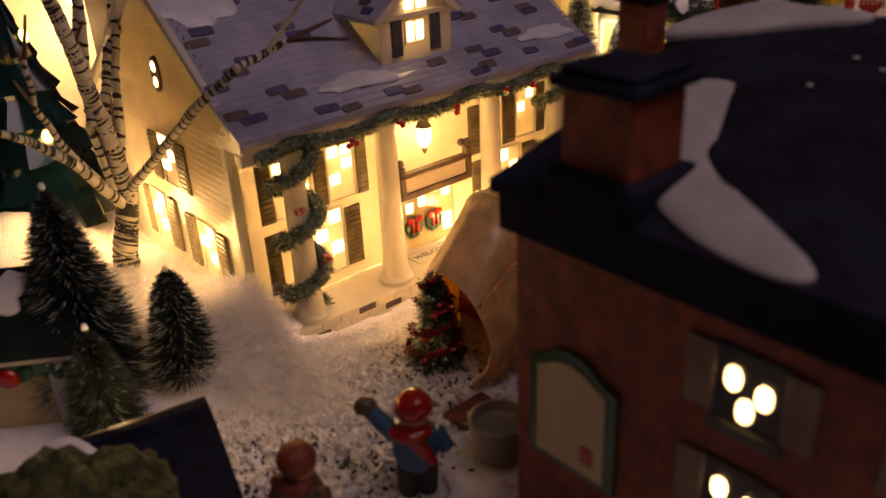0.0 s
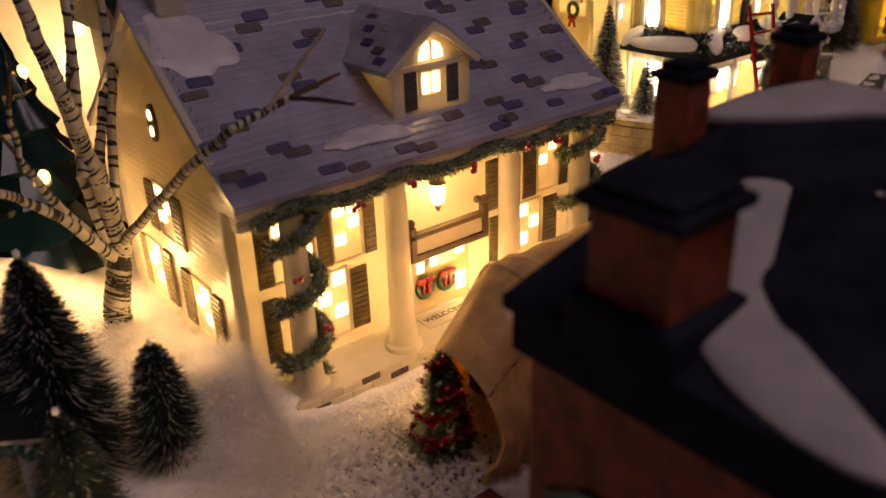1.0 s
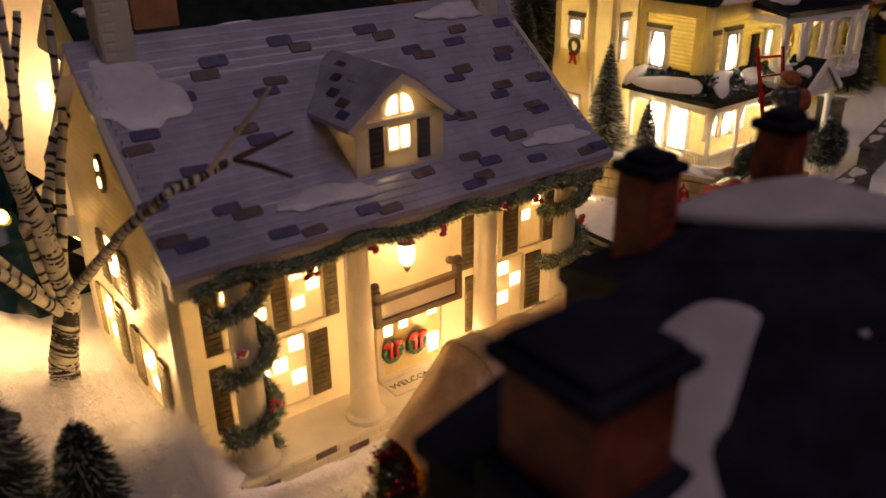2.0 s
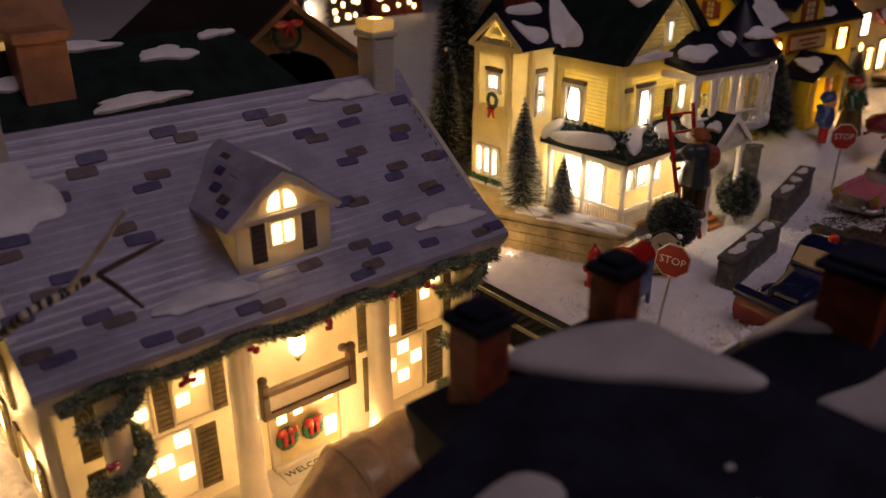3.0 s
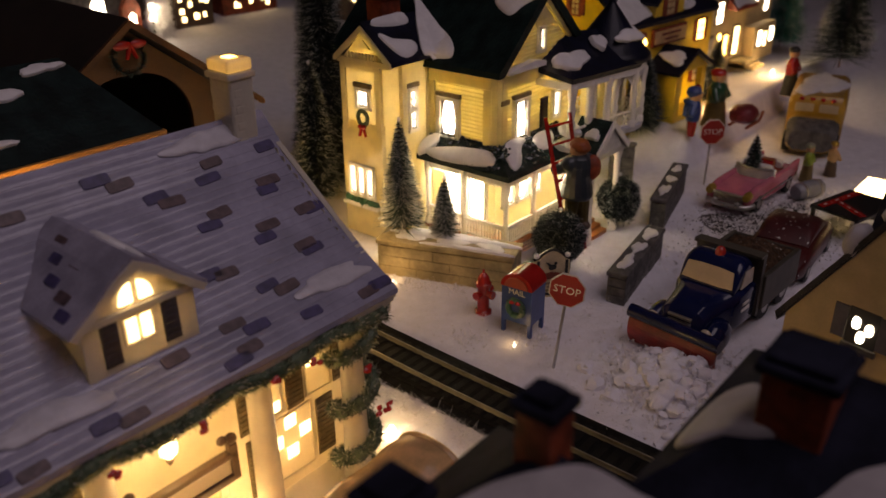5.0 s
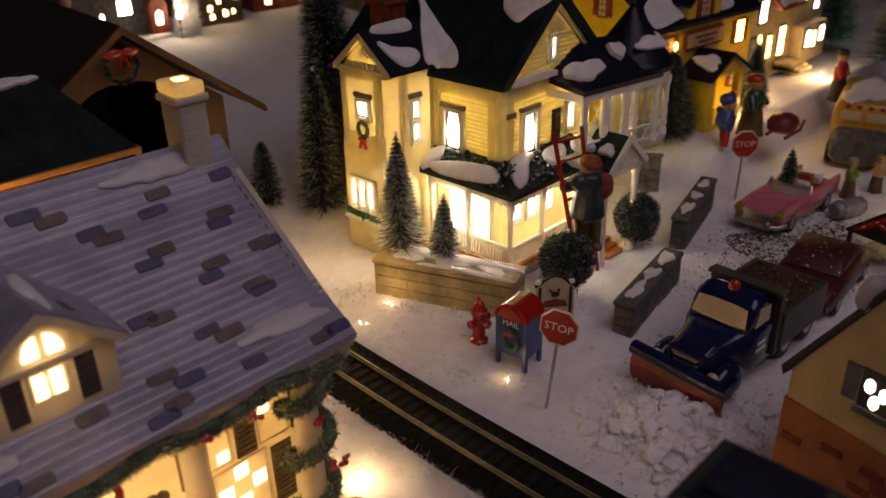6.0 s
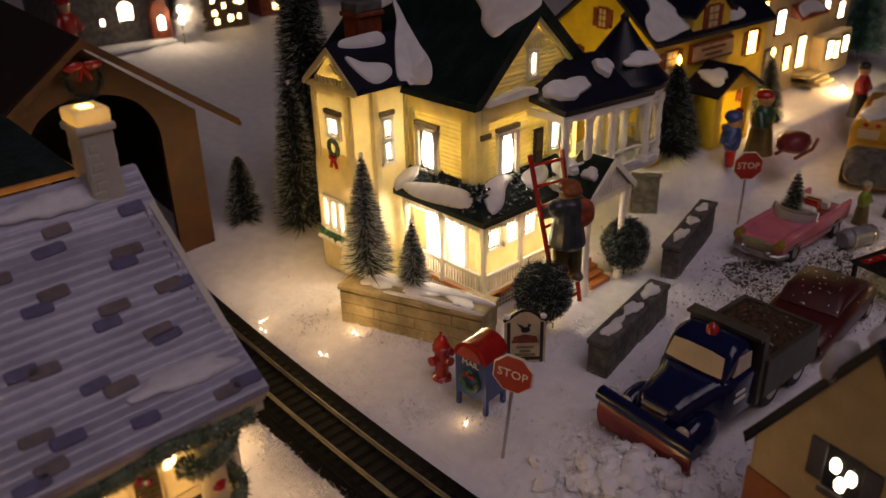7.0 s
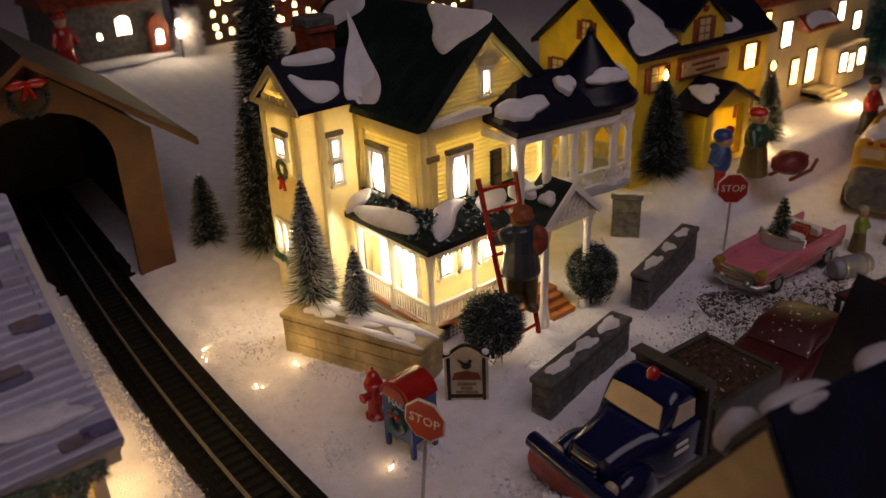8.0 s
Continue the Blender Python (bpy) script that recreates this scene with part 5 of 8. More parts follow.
# ---------------------------------------------------------------- covered bridge over the line
bridge = thing("covered_bridge", "honey-coloured wooden covered bridge with arched mouth and brown roof", "covered bridge", 358, 560)
cx, yb0 = 374, 457
arch = [(cx + 60, 0)] + [(cx + 60 * math.cos(a) + (6 if math.cos(a) > 0 else -6) * math.sin(a), 92 + 58 * math.sin(a)) for a in [math.pi * k / 20 for k in range(21)]] + [(cx - 60, 0)]
bm = B()
outer_pts = [(cx + 96, -30), (cx + 97, 119), (cx, 195), (cx - 97, 119), (cx - 96, -30)]
ring = outer_pts + [(cx - 60, -30)] + arch[::-1][1:-1] + [(cx + 60, -30)]
prism(bm, ring, 7, axis="y", lo=yb0)
part("front_wall", bm, WOOD, bridge)
for s in (-1, 1):
    bm = B()
    box(bm, cx + s * 93 - 3, cx + s * 93 + 3, yb0 + 7, yb0 + 330, -30, 116)
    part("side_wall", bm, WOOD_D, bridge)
    bm = B()
    x0, x1 = (cx + s * 128, cx)
    pts = [(cx, 205), (cx + s * 134, 106), (cx + s * 131, 102), (cx, 198)]
    prism(bm, pts if s > 0 else pts[::-1], 340, axis="y", lo=yb0 - 18)
    # right slope in the paler grey-tan, left slope in dark brown
    rf = part("roof", bm, ROOFTAN if s > 0 else WOOD_D, bridge)
    bm = B()
    pts = [(cx, 204.4), (cx + s * 133, 105.2), (cx + s * 133.5, 101), (cx + s * 131, 100), (cx, 197)]
    prism(bm, pts if s > 0 else pts[::-1], 4, axis="y", lo=yb0 - 22)
    part("roof_edge", bm, WOOD, rf)
bm = B()
box(bm, cx - 90, cx + 90, yb0 + 330, yb0 + 336, -30, 118)
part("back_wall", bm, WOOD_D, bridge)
# dark sheet added over the snow so the shaded mouth stays black
bm = B()
box(bm, cx - 58, cx + 58, yb0 + 8, yb0 + 329, -30, -27)
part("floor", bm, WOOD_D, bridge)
nearer(bridge, 0.93)
# it stands square to the bend of the line
SKEW = Matrix.Translation((0.356, 0.40, 0)) @ Matrix.Rotation(radians(-5), 4, "Z") @ Matrix.Translation((-0.356, -0.40, 0))
bridge.matrix_basis = SKEW @ bridge.matrix_basis
wr = thing("bridge_wreath", "frosted green wreath with a red bow over the arch", "wreath", 366, 448)
bm = B()
rnd = random.Random(12)
for k in range(900):
    a = rnd.uniform(0, 6.283)
    b_ = rnd.uniform(0, 6.283)
    c = Vector((366 + 15 * math.cos(a), 449, 168 + 15 * math.sin(a)))
    e = Vector((math.cos(a) * math.cos(b_), -abs(math.sin(b_)) * 0.9, math.sin(a) * math.cos(b_))) * rnd.uniform(4, 7)
    s_ = Vector((rnd.uniform(-1, 1), rnd.uniform(-1, 1), rnd.uniform(-1, 1))).normalized() * 0.5
    v = [bm.verts.new(q) for q in (c + s_, c - s_, c + e)]
    bm.faces.new(v)
part("ring", bm, NEEDLE_G, wr)
nearer(wr, 0.93)
wr.matrix_basis = SKEW @ Matrix.Translation((0.006, 0, 0)) @ wr.matrix_basis
bm = B()
for s in (-1, 1):
    blob(bm, 366 + s * 8, 441, 181, 9, 2.5, 4.5, 0.2, 0.1, 2)
    tube(bm, [(366, 441, 180), (366 + s * 5, 440, 168)], [2.4, 1.8], 6)
part("bow", bm, RED, wr, smooth=True)


# ---------------------------------------------------------------- stone walls
def stone_wall(name, label, x0, y0, x1, y1, thick, h, mat, seed, rows, group):
    a, b = Vector((x0, y0, 0)), Vector((x1, y1, 0))
    d = (b - a)
    length = d.length
    t = thing(name, label, "stone wall", (x0 + x1) / 2, (y0 + y1) / 2, group)
    m = on_plane((x0, y0, 0), d, (-d.y, d.x, 0), (0, 0, 1))
    rnd = random.Random(seed)
    bm = B()
    box(bm, 1, length - 1, 1, thick - 1, -2, h - 2, 0.5, m)
    part("core", bm, mat, t)
    rh = (h - 4) / rows
    gap = 0.03
    for r in range(rows):
        x = 0.0
        while x < length - 2:
            w = min(rnd.uniform(30, 56) if mat is STONE else rnd.uniform(12, 24), length - x)
            bm = B()
            jig = rnd.uniform(-0.5, 0.5)
            box(bm, x + gap, x + w - gap, -0.4 + jig * gap, thick + 0.4 + jig * gap, -1.5 + r * rh + (0.3 if r else 0), -1.5 + (r + 1) * rh, 0.7, m)
            part("stone", bm, mat, t)
            x += w
    bm = B()
    box(bm, -1.5, length + 1.5, -1.5, thick + 1.5, h - 4.5, h, 1.2, m)
    part("coping", bm, mat, t)
    for k in range(3):
        bm = B()
        patch(bm, m @ Matrix.Translation((length * (0.22 + 0.3 * k), thick / 2, h)), rnd.uniform(14, 30), thick * 0.7, 1.6, seed + k)
        part("snow_cap", bm, SNOWCAP, t, smooth=True)
    if thick > 20:
        bm = B()
        patch(bm, m @ Matrix.Translation((length * 0.5, thick * 0.72, h)), length * 0.9, 14, 2.6, seed + 7)
        patch(bm, m @ Matrix.Translation((length * 0.66, 3, h)), length * 0.5, 6, 2.4, seed + 9, rough=0.4)
        part("snow_cap", bm, SNOW, t, smooth=True)
    return t


stone_wall("garden_wall", "sandy stone retaining wall before the Victorian house", 445, 191, 489, 76, 30, 33, STONE, 3, 3, "")
stone_wall("street_wall", "grey stone wall with snow on its coping", 529, -8, 634, 11, 15, 28, STONE_G, 4, 3, "grey street walls")
stone_wall("street_wall", "grey stone wall with snow on its coping", 690, 37, 799, 66, 14, 32, STONE_G, 5, 3, "grey street walls")
stone_wall("street_wall", "short grey stone wall beside the Victorian house", 785, 152, 801, 130, 11, 43, STONE_G, 6, 3, "grey street walls")


# ---------------------------------------------------------------- bottle-brush trees
def brush_tree(x, y, z, h, r, label, count, mats, seed, round_=False, power=0.85, group="bottle-brush trees", turn=0, frost=0.4):
    """A twisted-wire tree: trunk, dark bristles in turns, and frosted tips."""
    rnd = random.Random(seed)
    t = thing("bottle_brush_tree" if not round_ else "bristle_shrub", label, "tree" if not round_ else "shrub", 0, 0, group)
    bm = B()
    tube(bm, [(0, 0, -2), (0, 0, h * 0.97)], [1.3, 0.7], 6)
    part("trunk", bm, TWIG, t)
    bd, bf = B(), B()
    for k in range(int(count * (1 if round_ else 1.6))):
        s = rnd.random() ** 0.8
        ring = round(s * h / 4.2) * 4.2 / h
        s = min(0.995, 0.7 * ring + 0.3 * s)
        if round_:
            th, ph = rnd.uniform(0, 6.283), math.acos(rnd.uniform(-0.75, 1))
            d = Vector((math.sin(ph) * math.cos(th), math.sin(ph) * math.sin(th), math.cos(ph)))
            tip = Vector((0, 0, h * 0.52)) + Vector((d.x * r, d.y * r, d.z * h * 0.46)) * (rnd.uniform(0.7, 1.02) * (1 + 0.10 * noise.noise(d * 2.2 + Vector((seed, 0, 0)))))
            base = Vector((tip.x * 0.3 + rnd.gauss(0, 0.2) * r, tip.y * 0.3 + rnd.gauss(0, 0.2) * r, tip.z * 0.7 + h * 0.12 + rnd.gauss(0, 0.1) * h))
        else:
            a = rnd.uniform(0, 6.283)
            z0 = h * (0.06 + 0.92 * s)
            rr = (r * (1 - s) ** power + 1.6) * rnd.uniform(0.75, 1.06)
            base = Vector((0, 0, z0))
            tip = Vector((rr * math.cos(a), rr * math.sin(a), z0 + rnd.uniform(-0.25, 0.22) * rr))
        d = (tip - base).normalized()
        side = d.orthogonal().normalized()
        side = (Matrix.Rotation(rnd.uniform(0, 3.14), 3, d) @ side) * (0.28 if round_ else 0.46 if frost > 0.6 else 0.36)
        up = d.cross(side).normalized() * 0.3
        mid = base.lerp(tip, 0.68 if frost < 0.6 else 0.5)
        v = [bd.verts.new(q) for q in (base + side, base - side, mid - side * 0.8, mid + side * 0.8)]
        bd.faces.new(v)
        g = bf if rnd.random() < frost else bd
        v = [g.verts.new(q) for q in (mid + side * 0.8, mid - side * 0.8, tip + up)]
        g.faces.new(v)
    part("bristle", bd, mats[0], t)
    part("frosted_tip", bf, mats[1], t)
    bm = B()
    blob(bm, 0, 0, h, 1.6, 1.6, 2.2, 0.2, 0.2, 2)
    part("snow_tip", bm, SNOWCAP, t)
    t.matrix_basis = pose(x * MM, y * MM, z * MM, 0, 0, turn)
    return t


DK, SG = (NEEDLE, NEEDLE_F), (NEEDLE_G, NEEDLE_F)
brush_tree(-87, 30, 0, 116, 37, "tall dark bottle-brush tree dusted with snow, before the birch", 6500, DK, 1, power=0.7, frost=0.16)
brush_tree(-48, 5, 2, 66, 22, "small dark bottle-brush tree beside the white house", 3800, DK, 2, power=0.55, frost=0.14)
brush_tree(-95, -12, 0, 62, 22, "small dark bottle-brush tree before the taller one", 3200, DK, 3, power=0.7, frost=0.05)
brush_tree(470, 184, 32.5, 104, 25, "tall frosted green bottle-brush tree on the garden wall", 3800, SG, 4, frost=0.62)
brush_tree(487, 149, 32.5, 55, 15, "small frosted green bottle-brush tree on the garden wall", 2200, SG, 5, frost=0.62)
brush_tree(541, 356, 5, 300, 40, "very tall dark snowy bottle-brush tree behind the Victorian house", 9500, DK, 6, power=0.5, frost=0.3)
brush_tree(516, 348, 4, 150, 30, "dark snowy bottle-brush tree before a taller one", 4500, DK, 16, power=0.5)
brush_tree(484, 402, 8, 72, 22, "small dark bottle-brush tree standing alone on the snow", 2600, DK, 7, power=0.6)
brush_tree(884, 172, 31, 104, 37, "dark snowy bottle-brush tree with a lit tip before the shop", 6500, DK, 8, power=0.72, frost=0.18)
brush_tree(1044, 147, 35, 84, 25, "dark bottle-brush tree with a lit tip beside the shop", 3600, DK, 9, power=0.8)
brush_tree(550, 70, 4, 54, 25.5, "round frosted bristle shrub beside the garden wall", 15000, DK, 10, True, frost=0.22, group="round shrubs")
brush_tree(668, 77, 2, 53, 23.5, "round frosted bristle shrub beside the entry steps", 14000, DK, 11, True, frost=0.22, group="round shrubs")
nearer(brush_tree(1600, 260, 0, 190, 60, "teal tinsel tree far down the street", 3500, (TEALBRUSH, NEEDLE_F), 13), 0.86)
nearer(brush_tree(1500, 120, 0, 220, 70, "dark blue bottle-brush tree far down the street", 3500, DK, 14), 0.86)
for x, y, z in ((884, 172, 133), (1044, 147, 118)):
    tp = thing("tree_light", "small glowing bulb on a tree's tip", "bulb", x, y, "tree-tip bulbs")
    bm = B()
    lathe(bm, [(0.8, z - 2), (2.4, z + 1), (2.6, z + 4), (1.6, z + 7), (0.5, z + 8.5)], x, y, 12)
    part("bulb", bm, WINDOW_Y, tp, smooth=True)


# ---------------------------------------------------------------- birch
birch = thing("birch_tree", "bare white birch with black bark bands beside the white house", "tree", -27, 130)
rnd = random.Random(3)


def limb(pts, r0, r1, marks, name="limb"):
    pts = [Vector(p) for p in pts]
    b = B()
    fine = []
    for i in range(len(pts) - 1):
        for k in range(5):
            fine.append(pts[i].lerp(pts[i + 1], k / 5) + Vector((rnd.uniform(-0.6, 0.6), rnd.uniform(-0.6, 0.6), 0)))
    fine.append(pts[-1])
    rad = [r0 + (r1 - r0) * i / (len(fine) - 1) for i in range(len(fine))]
    tube(b, fine, rad, 10)
    ob = part(name, b, BARK, birch, smooth=True)
    b = B()
    thin = r0 < 4
    count = int(marks * (1.0 if thin else 1.5))
    for k in range(count):
        s = (k + rnd.uniform(0.15, 0.85)) / count * (len(fine) - 1) * 0.985
        i = int(s)
        p = fine[i].lerp(fine[min(i + 1, len(fine) - 1)], s - i)
        d = (fine[min(i + 1, len(fine) - 1)] - fine[i]).normalized()
        q = d.to_track_quat("Z", "Y")
        r = (r0 + (r1 - r0) * s / (len(fine) - 1)) * (1.07 if thin else 1.04)
        a0, span, th = rnd.uniform(0, 6.28), 6.2 if thin else rnd.uniform(2.6, 5.2), rnd.uniform(0.7, 1.7) if thin else rnd.uniform(0.5, 1.1)
        lo_, hi_ = [], []
        seg = 16 if thin else 6
        for j in range(seg + 1):
            a = a0 + span * j / seg
            w = th * (0.8 + 0.2 * math.sin(0.9 * j + k)) if thin else th * math.sin(math.pi * (j + 0.3) / 6.6)
            o = Vector((r * math.cos(a), r * math.sin(a), 0.25 * r * math.sin(a)))
            lo_.append(b.verts.new(p + q @ (o - Vector((0, 0, w)))))
            hi_.append(b.verts.new(p + q @ (o + Vector((0, 0, w)))))
        for j in range(seg):
            b.faces.new((lo_[j], lo_[j + 1], hi_[j + 1], hi_[j]))
    tagged(part("bark_band", b, BARKMARK, ob), kind="stuff")
    return ob


limb([(-31, 131, 0), (-25, 130, 40), (-18, 128, 64)], 8.5, 6.2, 46, "trunk")
limb([(-18, 128, 62), (-23, 125, 103), (-32, 120, 150), (-40, 115, 188), (-46, 112, 230)], 5.8, 3.2, 46)
limb([(-17, 127, 66), (-12, 70, 106), (-9, 22, 138), (5, 0, 158), (35, 2.5, 165)], 3.0, 1.6, 34)
limb([(-24, 130, 58), (-17, 140, 113), (-4, 150, 147), (18, 150, 173), (30, 150, 210)], 3.4, 1.8, 30)
limb([(-22, 128, 56), (-50, 110, 97), (-69, 100, 116), (-90, 90, 131)], 3.4, 1.8, 22)
limb([(-25, 130, 62), (-51, 120, 105), (-62, 110, 133), (-63, 100, 166)], 2.6, 1.2, 18)
limb([(-24, 130, 58), (-31, 127, 110), (-24, 122, 170), (-20, 118, 232)], 3.2, 2.0, 20)
limb([(-20, 128, 62), (-11, 136, 112), (2, 146, 160), (6, 150, 215)], 3.0, 1.8, 18)
limb([(-31, 121, 112), (-27, 130, 150), (-18, 140, 182), (-10, 140, 215)], 2.8, 1.8, 16)
for p in (((22, 1, 162), (33, -10, 180), (42.5, -23.4, 199)), ((35, 2.5, 165), (50, 4, 168), (66, 8, 170)), ((35, 2.5, 165), (34, -26, 170), (32.5, -56, 174)),
          ((-62, 110, 133), (-70, 104, 150)), ((-34, 119, 155), (-26, 112, 172)), ((-63, 100, 160), (-58, 96, 182))):
    bm = B()
    tube(bm, p, [1.2] * (len(p) - 1) + [0.7], 6)
    part("twig", bm, BARK if p[0] == (22, 1, 162) else TWIG, birch)


# ---------------------------------------------------------------- street furniture
def stop_sign(x, y, h, r, facing, tilt=0):
    t = thing("stop_sign", "red octagonal stop sign on a thin silver post", "road sign", 0, 0, "stop signs")
    bm = B()
    tube(bm, [(0, 0, -1), (0, 0, h + r * 0.4)], 1.1, 8)
    part("post", bm, CHROME, t)
    octo = [(r * math.cos(math.radians(22.5 + 45 * k)), h + r * math.sin(math.radians(22.5 + 45 * k))) for k in range(8)]
    bm = B()
    prism(bm, octo, 1.2, axis="y", lo=-2.4)
    plate = part("plate_rim", bm, WHITE, t)
    bm = B()
    prism(bm, [(a * 0.93, h + (b - h) * 0.93) for a, b in octo], 0.5, axis="y", lo=-2.8)
    part("plate", bm, SIGNRED, plate)
    letters("STOP", r * 0.6, on_plane((0, -2.85, h), (1, 0, 0), (0, 0, 1), (0, -1, 0)), WHITE, plate)
    t.matrix_basis = pose(x * MM, y * MM, 0, 0, tilt, facing)
    return t


stop_sign(415, -14, 66, 13.5, -70, 6)
stop_sign(833, 58, 62, 15, -42, 1)

hyd = thing("fire_hydrant", "glossy red toy fire hydrant standing in the snow", "hydrant", 446, 74)
bm = B()
lathe(bm, [(7, -1), (7, 3), (5, 4.5), (5, 24), (6.6, 25), (6.6, 28), (5.4, 29), (4.6, 33), (2.4, 36), (1.2, 36.5), (1.2, 39), (0.4, 39.5)], 446, 74, 16)
part("barrel", bm, RED, hyd, smooth=True)
for dx, dy in ((-1, 0), (1, 0), (0, -1)):
    bm = B()
    tube(bm, [(446 + dx * 3, 74 + dy * 3, 19), (446 + dx * 9, 74 + dy * 9, 19)], 2.8, 10)
    tube(bm, [(446 + dx * 8, 74 + dy * 8, 19), (446 + dx * 10, 74 + dy * 10, 19)], 3.5, 8)
    part("outlet", bm, RED, hyd, smooth=True)

mail = thing("mailbox", "blue street mailbox with a red top and green wreath", "mailbox", 447, 36, turn=-84)
MB = Matrix.Translation((447, 36, 0))
bm = B()
prism(bm, [(-13, 10), (13, 10), (13, 40), (-13, 40)], 22, axis="y", lo=-11)
part("body", turned(bm, MB @ Matrix.Identity(4)), BLUE, mail)
for sx in (-1, 1):
    for sy in (-1, 1):
        bm = B()
        box(bm, sx * 11.5 - 1.6, sx * 11.5 + 1.6, sy * 9.5 - 1.6, sy * 9.5 + 1.6, -1, 14, 0.4)
        part("leg", turned(bm, MB), BLUE, mail)
bm = B()
prism(bm, [(13.6 * math.cos(math.pi * k / 14), 40 + 12 * math.sin(math.pi * k / 14)) for k in range(15)], 24, axis="y", lo=-12)
top = part("top", turned(bm, MB), RED, mail, smooth=True)
bm = B()
prism(bm, [(10 * math.cos(math.pi * k / 14), 40.5 + 8.5 * math.sin(math.pi * k / 14)) for k in range(15)], 1.2, axis="y", lo=-13)
part("hatch", turned(bm, MB), material("mailbox_red_hatch", (0.42, 0.06, 0.03), 0.35, coat=0.3), top)
letters("MAIL", 6.5, MB @ on_plane((0, -11.1, 36), (1, 0, 0), (0, 0, 1), (0, -1, 0)), WHITE, mail)
bm = B()
for k in range(22):
    a = 2 * math.pi * k / 22
    blob(bm, 6.5 * math.cos(a), -12, 23 + 6.5 * math.sin(a), 2.8, 1.8, 2.8, 0.5, 0.6, 1)
part("wreath", turned(bm, MB), GREENPAINT, mail)
bm = B()
for s in (-1, 1):
    blob(bm, s * 2.6, -13.5, 28, 2.6, 1.2, 2, 0.2, 0.1, 1)
part("bow", turned(bm, MB), RED, mail)

sign = thing("inn_sign", "tan and black arched inn sign with a rooster emblem", "sign", 505, 48, turn=-42)
SM = Matrix.Translation((505, 48, 0))
prof = [(-15, -1), (15, -1), (15, 33), (11, 35), (8, 38), (4, 41), (0, 42), (-4, 41), (-8, 38), (-11, 35), (-15, 33)]
bm = B()
prism(bm, prof, 4, axis="y", lo=-2)
part("board", turned(bm, SM), material("tan_sign_paint", (0.66, 0.54, 0.34), 0.4, vary=0.12), sign)
bm = B()
for a, b in zip(prof[2:], prof[3:]):
    tube(bm, [(a[0] * 1.05, 0, a[1] + 1), (b[0] * 1.05, 0, b[1] + 1)], 1.3, 6)
for s in (-1, 1):
    box(bm, s * 12 - 1.2, s * 12 + 1.2, -3, 2.6, 0, 34, 0.3)
box(bm, -12, 12, -3, -1.8, 2, 4.5, 0.3)
part("frame", turned(bm, SM), BLACK, sign)
bm = B()
prism(bm, [(-10, 17), (10, 17), (8, 22), (0, 23.5), (-8, 22)], 1.0, axis="y", lo=-3)
part("banner", turned(bm, SM), DARKRED, sign)
bm = B()
blob(bm, 0, -2.8, 28, 3.6, 0.8, 2.6, 0.2, 0.2, 2)
blob(bm, 2.6, -2.8, 31.5, 1.4, 0.8, 1.6, 0.1, 0.2, 1)
prism(bm, [(-2, 28), (-6, 33), (-3.4, 32), (-1, 30)], 0.8, axis="y", lo=-3.2)
part("emblem", turned(bm, SM), BLACK, sign)
for z, w in ((13, 13), (9.5, 8), (6.5, 15)):
    bm = B()
    box(bm, -w / 2, w / 2, -2.6, -2.0, z - 1, z + 1, 0.1)
    part("text_bar", turned(bm, SM), SHUTTER, sign)
for s in (-1, 1):
    bm = B()
    blob(bm, s * 13, 0, 37.5, 2.6, 2.4, 2.4, 0.15, 0.2, 2)
    part("snow", turned(bm, SM), SNOWCAP, sign, smooth=True)

# ladder against the porch roof
lad = thing("ladder", "red ladder leaning against the porch roof", "ladder", 590, 85)
la, lb = [(574, 72, 0), (567, 101, 131)], [(602, 73, 1), (600, 97, 129)]
for p, q in (la, lb):
    bm = B()
    tube(bm, [p, q], 2.0, 8)
    part("rail", bm, RED, lad)
for k in range(8):
    s = 0.06 + 0.125 * k
    bm = B()
    tube(bm, [Vector(la[0]).lerp(Vector(la[1]), s), Vector(lb[0]).lerp(Vector(lb[1]), s)], 1.3, 6)
    part("rung", bm, RED, lad)


def figurine(name, label, x, y, turn, scale, pieces, mats, z=0.0):
    """A painted figurine in one plain mesh: rounded masses, each with its paint."""
    bm = B()
    for kind, mi, *v in pieces:
        before = set(bm.faces)
        if kind == "blob":
            blob(bm, *v, 0.08, 0.15, 3)
        elif kind == "tube":
            p, q, r0, r1 = v
            tube(bm, [p, Vector(p).lerp(Vector(q), 0.5), q], [r0, (r0 + r1) * 0.54, r1], 10)
        else:
            lathe(bm, v[0], v[1], v[2], 16)
        for f in bm.faces:
            if f not in before:
                f.material_index = mi
                f.smooth = True
    bmesh.ops.scale(bm, verts=bm.verts, vec=(scale * MM,) * 3)
    bmesh.ops.recalc_face_normals(bm, faces=bm.faces)
    me = bpy.data.meshes.new(name)
    bm.to_mesh(me)
    for m in mats:
        me.materials.append(m)
    ob = tagged(new(name, me), label, "figurine")
    # melt the masses into one skin, then give each face the paint of the mass beneath it
    melt = ob.modifiers.new("melt", "REMESH")
    melt.mode, melt.voxel_size = "VOXEL", 0.0008 * scale
    skin = bpy.data.meshes.new_from_object(ob.evaluated_get(bpy.context.evaluated_depsgraph_get()))
    ob.modifiers.clear()
    bm.faces.ensure_lookup_table()
    tree = BVHTree.FromBMesh(bm)
    skin.materials.clear()
    for m in mats:
        skin.materials.append(m)
    for f in skin.polygons:
        f.material_index = bm.faces[tree.find_nearest(f.center)[2]].material_index
        f.use_smooth = True
    bm.free()
    ob.data = skin
    ob.matrix_basis = pose(x * MM, y * MM, z * MM, 0, 0, turn)
    return ob


